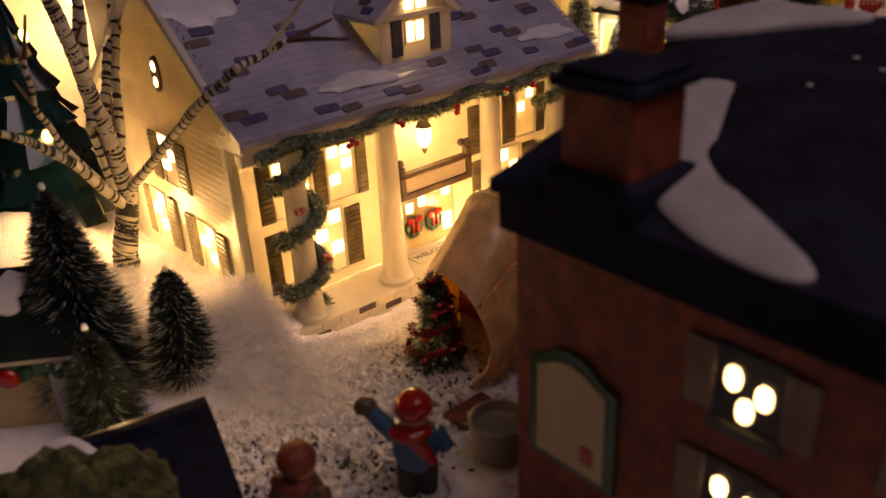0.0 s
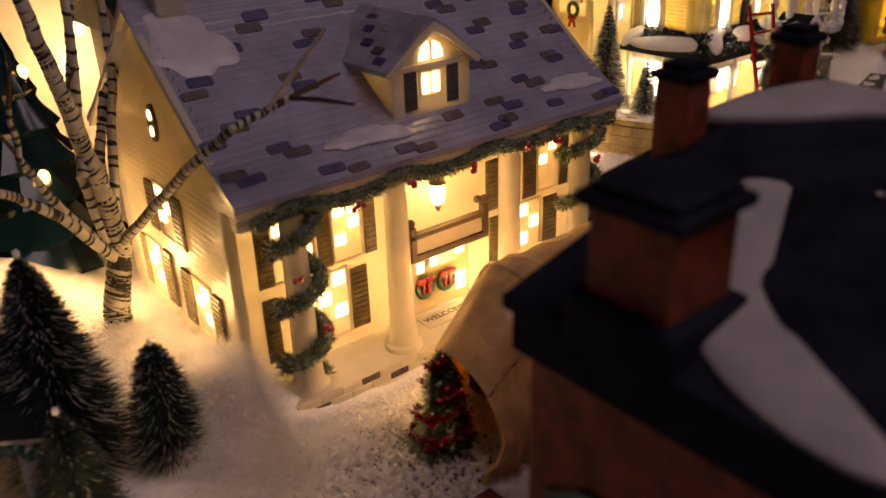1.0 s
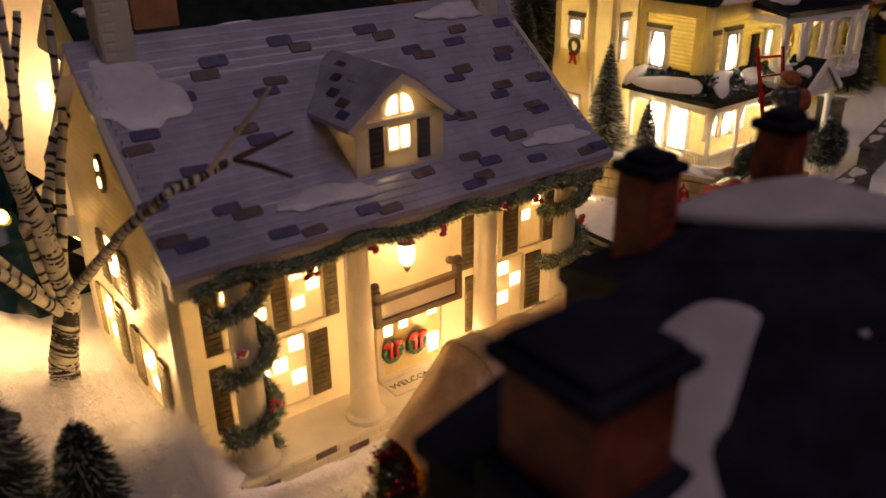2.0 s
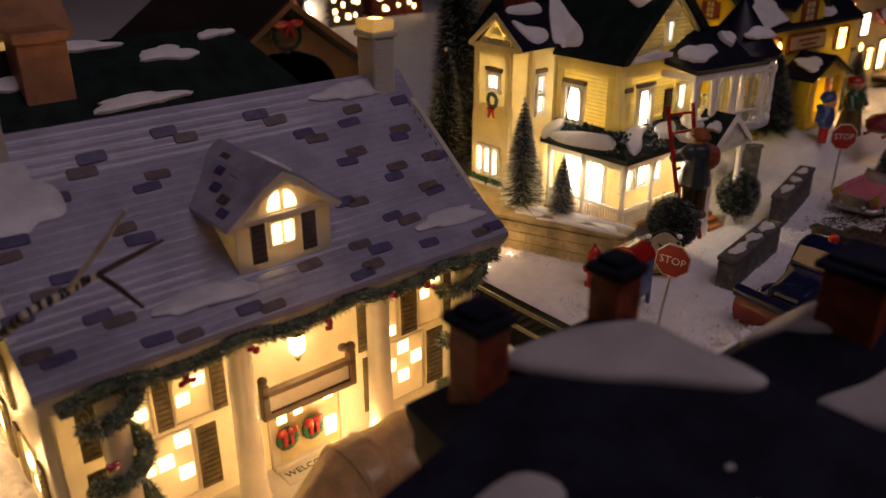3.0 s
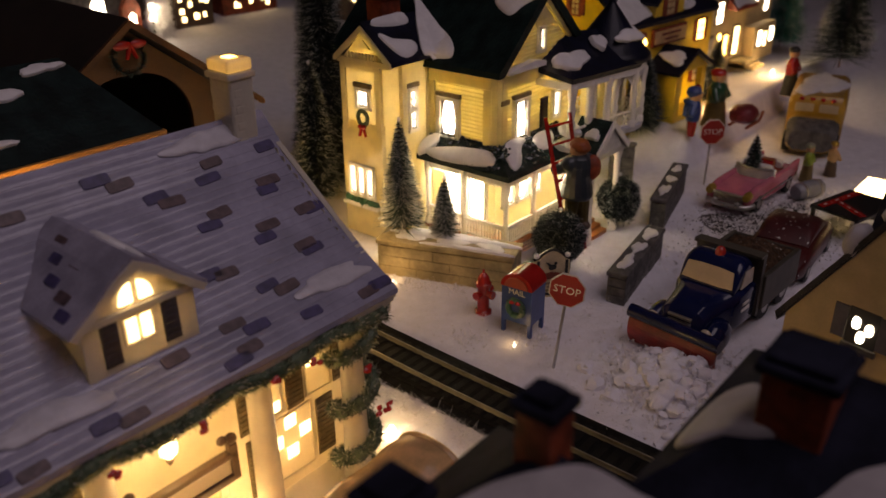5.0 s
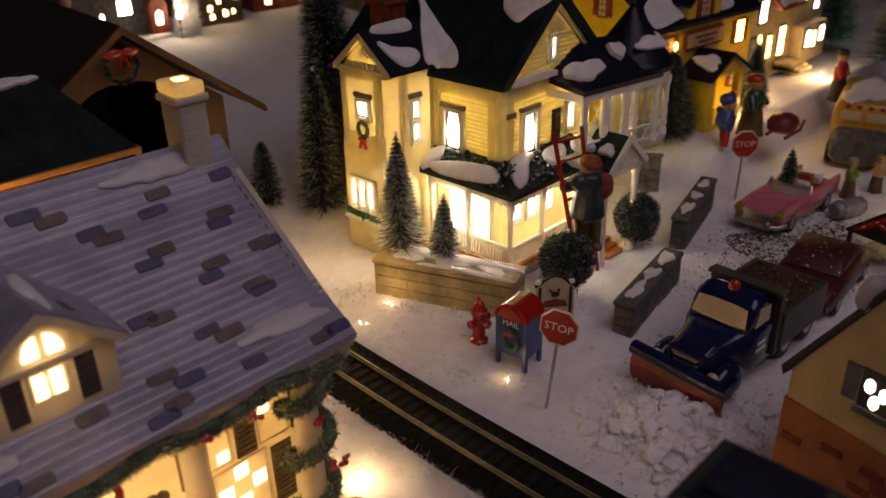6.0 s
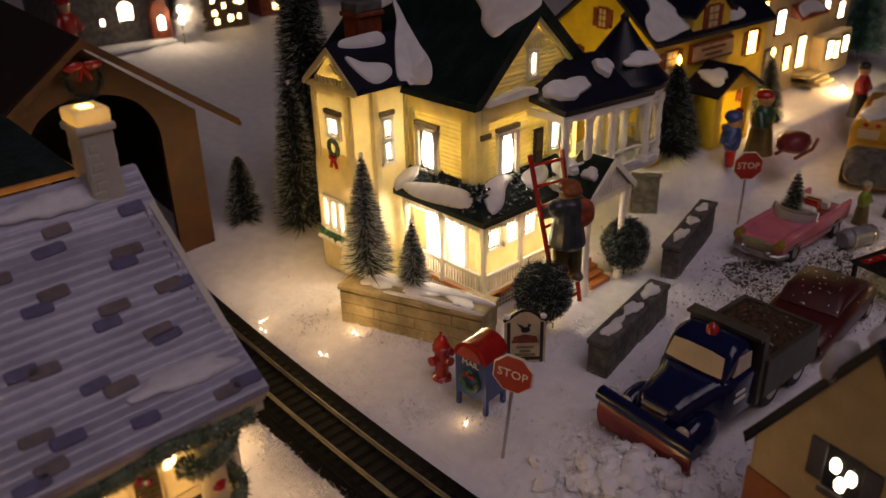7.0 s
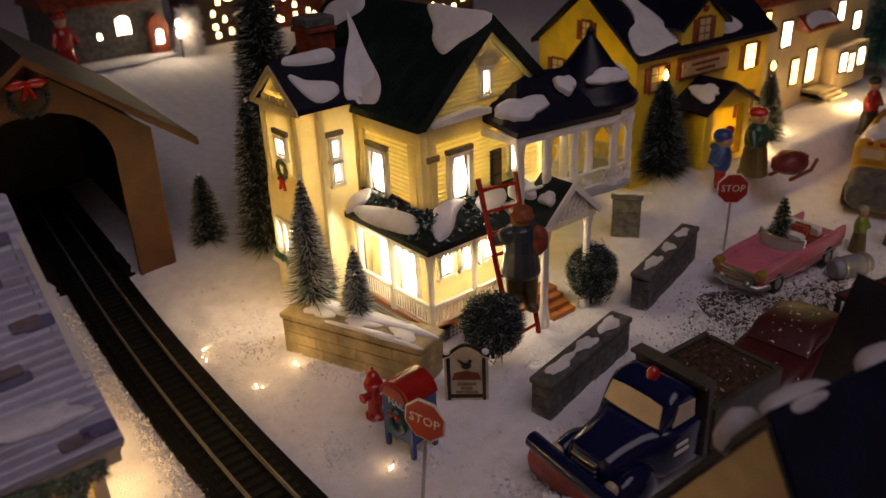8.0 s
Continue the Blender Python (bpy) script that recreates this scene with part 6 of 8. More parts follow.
figurine("workman_figurine", "glazed figurine in dark coat climbing the red ladder", 585, 76, -20, 0.88,
         [("tube", 1, (-6, 0, 22), (-5, 0, 54), 6, 8), ("tube", 1, (8, -3, 12), (6, -1, 54), 6, 8), ("blob", 2, -6, -2, 21, 6, 9, 5), ("blob", 2, 8, -5, 11, 6, 9, 5),
          ("lathe", 0, [(3, 43), (15.5, 42), (17, 45), (15.5, 56), (13.5, 66), (14.5, 76), (12, 85), (5, 90)], 0, 0), ("blob", 0, 11, 0, 79, 8, 8, 8), ("blob", 0, -11, 0, 79, 8, 8, 8),
          ("tube", 0, (-11, 2, 78), (-18, 17, 68), 6.5, 5), ("tube", 0, (11, 2, 80), (14, 18, 84), 6.5, 5),
          ("blob", 3, 0, 1, 92, 8.5, 8.5, 9.5), ("blob", 4, 0, 0, 98, 10, 10, 6), ("blob", 4, 1, -4, 95, 9, 8, 5), ("blob", 5, 12, -8, 74, 8.5, 9, 13)],
         [JEANS, OLIVE, BROWN, SKIN, material("rust_cap", (0.30, 0.075, 0.02), 0.5), DARKRED], 21)
calm = lambda k: [q for q in k if q[2] not in ((8, 0, 32), 19)] + [("tube", 0, (8, 0, 32), (12, 4, 22), 4, 3.4)]
kid = [("tube", 1, (-4, 0, 0), (-4, 0, 16), 4, 5), ("tube", 1, (4, 0, 0), (4, 0, 16), 4, 5), ("blob", 0, 0, 0, 26, 10, 8.5, 14),
       ("tube", 0, (8, 0, 32), (17, -3, 44), 4, 3.4), ("blob", 4, 19, -4, 46, 5, 4, 4), ("tube", 0, (-8, 0, 32), (-13, 4, 24), 4, 3.4), ("blob", 3, 0, -1, 43, 7, 7, 7.5), ("blob", 2, 0, 1, 46.5, 8.2, 8.2, 6.5),
       ("blob", 2, 2, 4, 36, 9, 7, 3.5), ("tube", 2, (3, 6, 36), (-6, 9, 22), 3, 2.4)]
figurine("child_figurine", "painted child figurine in blue coat with red hat and scarf", -12, -143, 150, 1.0, kid, [material("blue_coat", (0.04, 0.14, 0.28), 0.5), BLACK, RED, CREAMWALL, BROWN])
figurine("child_figurine", "painted child figurine with a red woollen hat", -62, -135, 120, 0.95, calm(kid), [BROWN, BLACK, DARKRED, SKIN, BROWN])
nearer(figurine("child_figurine", "painted child figurine in a blue hooded coat beside the sled", 978, 150, 30, 1.25, kid, [BLUE, RED, BLUE, SKIN, RED]), 0.9)
lady = [("lathe", 0, [(12, 0), (11, 4), (9, 24), (7, 34), (8, 42), (4, 50)], 0, 0), ("blob", 1, 0, 0, 38, 11, 9, 16), ("tube", 1, (-8, 0, 46), (-13, -6, 32), 4, 3), ("tube", 1, (8, 0, 46), (13, -6, 32), 4, 3),
        ("blob", 2, 0, 0, 58, 6.5, 6.5, 8), ("blob", 3, 0, 1, 62, 7.5, 7.5, 5.5)]
nearer(figurine("woman_figurine", "painted figurine in dark green coat and red hat", 1040, 146, 0, 1.25, lady, [OLIVE, GREENPAINT, SKIN, RED]), 0.895).scale = (1.05, 1.05, 0.83)
nearer(figurine("skater_figurine", "painted figurine in red and white coat far down the street", 1265, 122, 0, 1.1, lady, [BLACK, RED, SKIN, BLACK]), 0.9)
figurine("shopper_figurine", "painted figurine in olive green coat", 916, -26, 0, 0.66, lady, [OLIVE, material("lime_green_coat", (0.22, 0.32, 0.03), 0.4, coat=0.3), SKIN, material("grey_green_hat", (0.30, 0.32, 0.22), 0.6)])
figurine("shopper_figurine", "painted figurine in a tan coat", 950, -42, 60, 0.62, lady, [BROWN, TAN, SKIN, GOLD])
nearer(figurine("santa_figurine", "far red and white santa figurine", 664, 1316, 0, 1.7, lady, [RED, RED, SKIN, RED]), 0.78)

sled = thing("red_sled", "dark red sled loaded with parcels", "sled", 1062, 112)
bm = B()
for s in (-1, 1):
    tube(bm, [(1040, 112 + s * 12, 4), (1085, 112 + s * 12, 4), (1096, 112 + s * 12, 14)], 2.2, 8)
part("runner", bm, DARKRED, sled)
bm = B()
blob(bm, 1058, 112, 17, 26, 18, 13, 0.25, 0.05, 3)
part("sack", bm, material("dark_red_cloth", (0.22, 0.02, 0.025), 0.5, coat=0.2), sled, smooth=True)
nearer(sled, 0.89)


# ---------------------------------------------------------------- vehicles
def wheel(parent, m, x, y, r, w, hub=CHROME):
    b = B()
    pr = [(r * 0.55, -w / 2), (r * 0.9, -w / 2), (r, -w / 2 + 1), (r, w / 2 - 1), (r * 0.9, w / 2), (r * 0.55, w / 2)]
    lathe(b, [(a, c) for a, c in pr], 0, 0, 20)
    rot = Matrix.Translation((x, y, r)) @ Matrix.Rotation(math.pi / 2, 4, "X")
    wl = part("wheel", turned(b, m @ rot), RUBBER, parent, smooth=True)
    b = B()
    lathe(b, [(r * 0.5, -w / 2 - 0.4), (r * 0.55, 0), (r * 0.5, w / 2 + 0.4)], 0, 0, 16)
    part("rim", turned(b, m @ rot), hub, wl, smooth=True)


def loft(bm, sections):
    """Skin a row of closed outlines with equal point counts."""
    rings = [[bm.verts.new(p) for p in s] for s in sections]
    n_ = len(rings[0])
    for a, b in zip(rings, rings[1:]):
        for k in range(n_):
            bm.faces.new((a[k], a[(k + 1) % n_], b[(k + 1) % n_], b[k]))
    bm.faces.new(rings[0][::-1])
    bm.faces.new(rings[-1])
    return bm


def rrect(x, w, z0, z1, r, n=4):
    """Rounded rectangle outline across a vehicle at x: half-width w."""
    pts = []
    for cx_, cz, a0 in ((w - r, z1 - r, 0), (-w + r, z1 - r, 90), (-w + r, z0 + r, 180), (w - r, z0 + r, 270)):
        for k in range(n + 1):
            a = math.radians(a0 + 90 * k / n)
            pts.append((x, cx_ + r * math.cos(a), cz + r * math.sin(a)))
    return pts


# snow plough truck; its nose points along local -x
truck = thing("plough_truck", "navy blue toy snow plough truck with red blade and gravel load", "truck", 519, -77, turn=-3)
TM = Matrix.Translation((519, -77, 0))
bm = B()
loft(bm, [rrect(-35, 13, 13, 33, 6), rrect(-31, 17, 12, 39, 8), rrect(-20, 19, 12, 42, 10), rrect(-6, 21, 12, 44, 10), rrect(1, 23.5, 12, 45, 9), rrect(5, 25.5, 12, 45, 7), rrect(32, 26, 12, 45, 5), rrect(34, 25, 13, 44, 5)])
body = part("cab", turned(bm, TM), NAVY, truck, smooth=True)
bm = B()
loft(bm, [rrect(2, 22, 43, 46.5, 1.6), rrect(8, 22.5, 43, 60, 5), rrect(13, 23, 43, 64.5, 7), rrect(19, 23, 43, 66, 8), rrect(27, 23, 43, 65, 8), rrect(32, 22, 43, 61, 8)])
part("roof", turned(bm, TM), NAVY, body, smooth=True)
bm = B()
prism(bm, [(-20, 0), (-10, -0.6), (10, -0.6), (20, 0), (18, 12.5), (8, 13.5), (-8, 13.5), (-18, 12.5)], 0.9, lo=0)
ws = TM @ on_plane((2.0, 0, 47.5), (0, -1, 0), (6.5, 0, 17), (-17, 0, 6.5))
part("windscreen", turned(bm, ws), GLASSCREAM, body)
for s in (-1, 1):
    bm = B()
    prism(bm, [(10, 46), (29, 46), (28, 58), (14, 59)], 1.0, axis="y", lo=s * 23 - 0.5)
    part("side_window", turned(bm, TM), GLASSCREAM, body)
    bm = B()
    blob(bm, -20, s * 22, 19, 18, 9, 13, 0.03, 0.02, 3)
    part("fender", turned(bm, TM), NAVY, body, smooth=True)
    bm = B()
    blob(bm, -36, s * 21, 27, 3.4, 4.6, 4.6, 0.02, 0.02, 2)
    part("headlight", turned(bm, TM), GLASSCREAM, body, smooth=True)
    for k, w in enumerate((10, 13)):
        bm = B()
        box(bm, 16 - w / 2, 16 + w / 2, s * 26.2 - 0.4, s * 26.2 + 0.4, 33 - k * 5, 35.4 - k * 5, 0.2)
        part("text_bar", turned(bm, TM), WHITE, body)
bm = B()
for k in range(5):
    box(bm, -37, -34, -9, 9, 17 + k * 4, 19 + k * 4, 0.4)
box(bm, -39, -35, -19, 19, 11, 15, 0.8)
part("grille", turned(bm, TM), CHROME, body)
bm = B()
lathe(bm, [(4.2, 65), (4, 68), (2.5, 70.5), (0.6, 71.5)], 19, 0, 12)
part("beacon", turned(bm, TM), RED, body, smooth=True)
bm = B()
prism(bm, [(36, 14), (41, 14), (41, 66), (31, 66), (31, 63.5), (36, 63.5)], 54, axis="y", lo=-27)
bed = part("bed", turned(bm, TM), TRUCKGREY, truck)
for s in (-1, 1):
    bm = B()
    box(bm, 41.2, 108, s * 27 - 2, s * 27 + 2, 18, 47, 0.8)
    part("bed_side", turned(bm, TM), TRUCKGREY, bed)
bm = B()
box(bm, 41.2, 108, -24.8, 24.8, 15, 19, 0.5)
part("bed_floor", turned(bm, TM), TRUCKGREY, bed)
bm = B()
box(bm, 105, 109, -24.8, 24.8, 19.2, 46, 0.8)
part("tailgate", turned(bm, TM), TRUCKGREY, bed)
bm = B()
n_ = 30
grid = [[bm.verts.new((41.5 + 63 * i / n_, -24.6 + 49.2 * j / n_, 45 + 13 * math.sin(math.pi * i / n_) * math.sin(math.pi * j / n_) + 1.6 * noise.noise((i * 0.7, j * 0.7, 1)))) for j in range(n_ + 1)] for i in range(n_ + 1)]
for i in range(n_):
    for j in range(n_):
        bm.faces.new((grid[i][j], grid[i + 1][j], grid[i + 1][j + 1], grid[i][j + 1]))
bmesh.ops.solidify(bm, geom=bm.faces[:], thickness=4)
part("gravel", turned(bm, TM), DIRT, bed)
for x in (-20, 62, 96):
    for s in (-1, 1):
        wheel(truck, TM, x, s * 20, 11.5, 8)
BMX = TM @ Matrix.Translation((-44, 0, 0)) @ Matrix.Rotation(radians(-4), 4, "Z")
bm = B()
prof = [(-3 + 6 * (k / 10 - 0.5) ** 2 * 4, 0.5 + 30 * k / 10) for k in range(11)]
prism(bm, prof + [(a + 2.2, b) for a, b in prof[::-1]], 72, axis="y", lo=-36)
blade = part("blade", turned(bm, BMX), material("dark_blade_red", (0.34, 0.02, 0.014), 0.4, vary=0.2, coat=0.2), truck)
bm = B()
tube(bm, [(1, -37, 28), (1, 37, 28)], 5.2, 12)
part("blade_lip", turned(bm, BMX), NAVY, blade, smooth=True)
for s in (-1, 1):
    bm = B()
    tube(bm, [(0, s * 12, 10), (22, s * 10, 13)], 2.0, 6)
    part("blade_arm", turned(bm, BMX), BLACK, blade)

# pink convertible; nose along local -x
car = thing("pink_convertible", "pink toy convertible with chrome bumper and a tied-on tree", "car", 832, -2, turn=-3)
car.scale = (0.82, 0.82, 0.90)
car.location.x -= 0.0085
CM = Matrix.Translation((838, 4, 0))
bm = B()
loft(bm, [rrect(-70, 23, 11, 23, 5), rrect(-66, 26, 9, 26, 6), rrect(-40, 28, 8, 28, 6), rrect(-6, 29, 8, 30, 6), rrect(0, 29, 8, 30, 5), rrect(44, 29, 8, 30, 5), rrect(66, 27, 9, 30, 5), rrect(76, 22, 11, 27, 4)])
cb = part("body", turned(bm, CM), PINK, car, smooth=True)
for s in (-1, 1):
    bm = B()
    loft(bm, [rrect(-71, 4.2, 14, 27, 3.6), rrect(-50, 4.8, 14, 31.5, 4), rrect(-10, 4.4, 14, 32.5, 3.6), rrect(40, 4, 14, 32.4, 3.4), rrect(74, 3.4, 16, 34.5, 3), rrect(81, 2, 22, 35, 1.8)])
    part("fender", turned(bm, CM @ Matrix.Translation((0, s * 24.5, 0))), PINK, cb, smooth=True)
    bm = B()
    tube(bm, [(-76, s * 24, 24), (-71, s * 24, 24.5), (-66, s * 24, 25)], [4.6, 5.6, 5.0], 14)
    part("headlight", turned(bm, CM), GOLD, cb, smooth=True)
    bm = B()
    box(bm, -60, 72, s * 29.2 - 0.5, s * 29.2 + 0.5, 17, 18.6, 0.2)
    part("side_trim", turned(bm, CM), CHROME, cb)
    bm = B()
    blob(bm, -78, s * 15, 15, 4, 4, 3.4, 0.02, 0.01, 2)
    part("bumper_bullet", turned(bm, CM), CHROME, cb, smooth=True)
bm = B()
tube(bm, [(-62, -30, 13), (-74, -25, 12), (-78, -10, 11.5), (-78, 10, 11.5), (-74, 25, 12), (-62, 30, 13)], 3.2, 10)
part("bumper", turned(bm, CM), CHROME, cb, smooth=True)
bm = B()
for k in range(4):
    tube(bm, [(-72, -19, 15 + k * 2.2), (-74.5, 0, 15 + k * 2.2), (-72, 19, 15 + k * 2.2)], 0.9, 6)
part("grille", turned(bm, CM), CHROME, cb)
bm = B()
tube(bm, [(-74, -20, 24), (-75.5, 0, 25), (-74, 20, 24)], 1.6, 8)
part("grille_bar", turned(bm, CM), CHROME, cb, smooth=True)
bm = B()
n_ = 14
grid = [[bm.verts.new((-16 + 13 * abs(2 * i / n_ - 1) ** 2.6 + 5.5 * j / 3, -25 + 50 * i / n_, 30 + 8.6 * j / 3)) for j in range(4)] for i in range(n_ + 1)]
for i in range(n_):
    for j in range(3):
        bm.faces.new((grid[i][j], grid[i + 1][j], grid[i + 1][j + 1], grid[i][j + 1]))
bmesh.ops.solidify(bm, geom=bm.faces[:], thickness=1.2)
part("windscreen", turned(bm, CM), material("pale_clear_windscreen", (0.82, 0.78, 0.76), 0.08, vary=0.04, coat=0.8, translucent=0.6), cb, smooth=True)
bm = B()
top = [(-10.5 + 13 * abs(2 * i / n_ - 1) ** 2.6, -25 + 50 * i / n_, 39) for i in range(n_ + 1)]
tube(bm, [(-2, -26.5, 30), *top, (-2, 26.5, 30)], 1.6, 8)
part("windscreen_frame", turned(bm, CM), CHROME, cb, smooth=True)
bm = B()
box(bm, 2, 48, -20, 20, 28, 30.8, 0.3)
part("cockpit", turned(bm, CM), DARKRED, cb)
for x in (8, 40):
    bm = B()
    loft(bm, [rrect(x, 18, 29, 38, 4), rrect(x + 3, 19, 29, 41, 4), rrect(x + 7, 18, 29, 40, 4)])
    part("seat", turned(bm, CM), WHITE, cb, smooth=True)
for x in (-46, 46):
    for s in (-1, 1):
        wheel(car, CM, x, s * 26, 11, 7)
brush_tree(836, 8, 27, 40, 13, "little green tree standing in the pink convertible", 900, SG, 41, group="")
gift = thing("gift_box", "red gift parcel with a gold ribbon on the car seat", "parcel", 858, 0)
bm = B()
box(bm, 852, 866, -8, 6, 31.5, 43, 0.6)
part("box", bm, RED, gift)
bm = B()
box(bm, 858, 860.5, -8.4, 6.4, 31.5, 43.5, 0.2)
part("ribbon", bm, GOLD, gift)
gift.location = (0.846, -0.002, -0.0035)

# yellow bus
bus = thing("yellow_bus", "yellow toy bus with snow on its roof", "bus", 1080, 20, turn=14)
UM = Matrix.Translation((1080, 20, 0))
bm = B()
loft(bm, [rrect(-88, 24, 8, 34, 10), rrect(-80, 28, 6, 40, 12), rrect(-46, 30, 6, 42, 10), rrect(-44, 32, 6, 62, 9), rrect(-40, 33, 6, 66, 9), rrect(86, 33, 6, 66, 9), rrect(92, 31, 8, 62, 9)])
ub = part("body", turned(bm, UM), BUSYELLOW, bus, smooth=True)
bm = B()
loft(bm, [rrect(-90, 24, 10, 34, 9), rrect(-80, 28.6, 9, 41, 12), rrect(-60, 30, 14, 43, 10)])
part("bonnet", turned(bm, UM), STONE_G, ub, smooth=True)
for s in (-1, 1):
    bm = B()
    box(bm, -45.5, -44, s * 14 - 11, s * 14 + 11, 44, 57, 0.8)
    part("windscreen", turned(bm, UM), GLASSCREAM, ub)
    for k in range(5):
        bm = B()
        box(bm, -32 + k * 24, -14 + k * 24, s * 33 - 0.8, s * 33 + 0.8, 40, 56, 1)
        part("side_window", turned(bm, UM), GLASSCREAM, ub)
for k in range(4):
    bm = B()
    blob(bm, -43, -18 + k * 12, 62, 2.4, 3.4, 2.4, 0.02, 0.01, 2)
    part("roof_lamp", turned(bm, UM), RED, ub)
bm = B()
patch(bm, UM @ on_plane((24, 0, 65.5), (1, 0, 0), (0, 1, 0), (0, 0, 1)), 120, 52, 4, 181)
part("snow", bm, SNOWCAP, bus, smooth=True)
for x in (-62, 56):
    for s in (-1, 1):
        wheel(bus, UM, x, s * 27, 13, 9)

# dark red saloon behind the truck
red = thing("red_saloon", "dark red toy saloon car sprinkled with snow", "car", 700, -80, turn=4)
DM = Matrix.Translation((700, -80, 0)) @ Matrix.Diagonal((1, 1, 0.86, 1))
bm = B()
loft(bm, [rrect(-58, 24, 8, 22, 6), rrect(-50, 27, 6, 28, 8), rrect(-22, 28, 6, 31, 8), rrect(30, 28, 6, 31, 8), rrect(54, 26, 7, 27, 8), rrect(60, 22, 9, 22, 5)])
rb_ = part("body", turned(bm, DM), material("maroon_enamel", (0.085, 0.01, 0.01), 0.4, vary=0.15, coat=0.15, speckle=((0.6, 0.58, 0.56), 300, 0.72)), red, smooth=True)
bm = B()
loft(bm, [rrect(-26, 22, 29, 32, 1.4), rrect(-14, 23, 29, 44, 7), rrect(20, 23, 29, 45, 7), rrect(36, 22, 29, 32, 1.4)])
part("cabin", turned(bm, DM), material("maroon_roof", (0.08, 0.01, 0.01), 0.45, vary=0.15, coat=0.1, speckle=((0.6, 0.58, 0.56), 300, 0.70)), rb_, smooth=True)
for x in (-36, 36):
    for s in (-1, 1):
        wheel(red, DM, x, s * 24, 10, 7)

# market stall front with a black sign
stall = thing("market_stall", "dark stall with red bands on its canopy and a glowing counter", "stall", 820, -115)
ST = Matrix.Translation((796, -104, 0)) @ Matrix.Rotation(radians(-15), 4, "Z")
bm = B()
box(bm, -34, 34, -28, 22, 27, 30.5, 1)
top_ = part("canopy", turned(bm, ST), BLACK, stall)
for x in (-31, 31):
    for y in (-25, 19):
        bm = B()
        box(bm, x - 1.6, x + 1.6, y - 1.6, y + 1.6, -1, 27, 0.3)
        part("post", turned(bm, ST), BLACK, stall)
for x0, y0, x1, y1 in ((-32, 12, 30, 10), (-8, 8, -24, -26)):
    bm = B()
    d = Vector((x1 - x0, y1 - y0, 0)).normalized()
    n2 = Vector((-d.y, d.x, 0)) * 3.4
    p, q = Vector((x0, y0, 0)), Vector((x1, y1, 0))
    prism(bm, [tuple((p + n2)[:2]), tuple((p - n2)[:2]), tuple((q - n2)[:2]), tuple((q + n2)[:2])], 1.2, lo=30.4)
    band = part("red_band", turned(bm, ST), RED, top_)
    for k in range(6):
        bm = B()
        c = p.lerp(q, 0.12 + 0.15 * k)
        box(bm, -2, 2, -0.8, 0.8, 31.4, 31.9, 0, ST @ Matrix.Translation(c) @ Matrix.Rotation(math.atan2(d.y, d.x), 4, "Z"))
        part("text_bar", bm, SIGNRED if k % 2 else CREAMTRIM, band)
barrel = thing("grey_barrel", "small grey barrel lying on the trodden snow", "barrel", 862, -45)
bm = B()
lathe(bm, [(7, -19), (9, -17), (10, 0), (9, 17), (7, 19)], 0, 0, 16)
bmq = turned(bm, Matrix.Translation((862, -45, 10)) @ Matrix.Rotation(radians(-22), 4, "Z") @ Matrix.Rotation(math.pi / 2, 4, "Y"))
part("body", bmq, GREYDISC, barrel, smooth=True)
for z in (-11, 11):
    bm = B()
    lathe(bm, [(9.2, z - 1.4), (10.2, z - 1), (10.2, z + 1), (9.2, z + 1.4)], 0, 0, 16)
    part("hoop", turned(bm, Matrix.Translation((862, -45, 10)) @ Matrix.Rotation(radians(-22), 4, "Z") @ Matrix.Rotation(math.pi / 2, 4, "Y")), CHROME, barrel, smooth=True)
bm = B()
box(bm, 846, 890, -150, -96, -1, 24, 1)
part("counter", bm, STONE_G, stall)
bm = B()
box(bm, 844, 892, -152, -94, 24, 28, 1)
part("counter_top", bm, WINDOW, stall, "glowing white counter top")

# ---------------------------------------------------------------- covered wagon and its tree, before the porch
wagon = thing("covered_wagon", "tan canvas-topped wagon with bundled sacks beneath its hood", "wagon", 100, -70)


def sheet(name, fn, mat, parent, nu=22, nv=16, thick=1.6, label=""):
    """Cloth with thickness over fn(u, v), both 0 to 1."""
    b = B()
    top = [[b.verts.new(fn(i / nu, j / nv)) for j in range(nv + 1)] for i in range(nu + 1)]
    for i in range(nu):
        for j in range(nv):
            b.faces.new((top[i][j], top[i + 1][j], top[i + 1][j + 1], top[i][j + 1]))
    b.normal_update()
    bmesh.ops.solidify(b, geom=b.faces[:], thickness=thick)
    return part(name, b, mat, parent, label, smooth=True)


def crease(u, v, f, seed):
    return noise.noise((u * f, v * f * 0.5, seed))


FL, FR = Vector((61, -66, 50)), Vector((64, -99, 40))


def hood(u, v):
    a = math.pi * v
    y = -71 + 6 * u + 26 * math.copysign(abs(math.cos(a)) ** 0.8, math.cos(a))
    return Vector((103 + 120 * u, y, 14 + (66 - 2 * u + 0.8 * math.sin(u * 23)) * math.sin(a) ** 0.45 + 0.8 * crease(u * 2, v, 7, 2)))


BL, BR = hood(0, 0.14), hood(0.02, 0.86)


def flap(u, v):
    p = FL.lerp(FR, v) + Vector((0, 0, 6 * math.sin(math.pi * v)))
    q = p.lerp(hood(0.0, 0.14 + 0.72 * v), u)
    q.z += 1.4 * math.sin(math.pi * u) + 0.7 * crease(u, v, 6, 1)
    return q


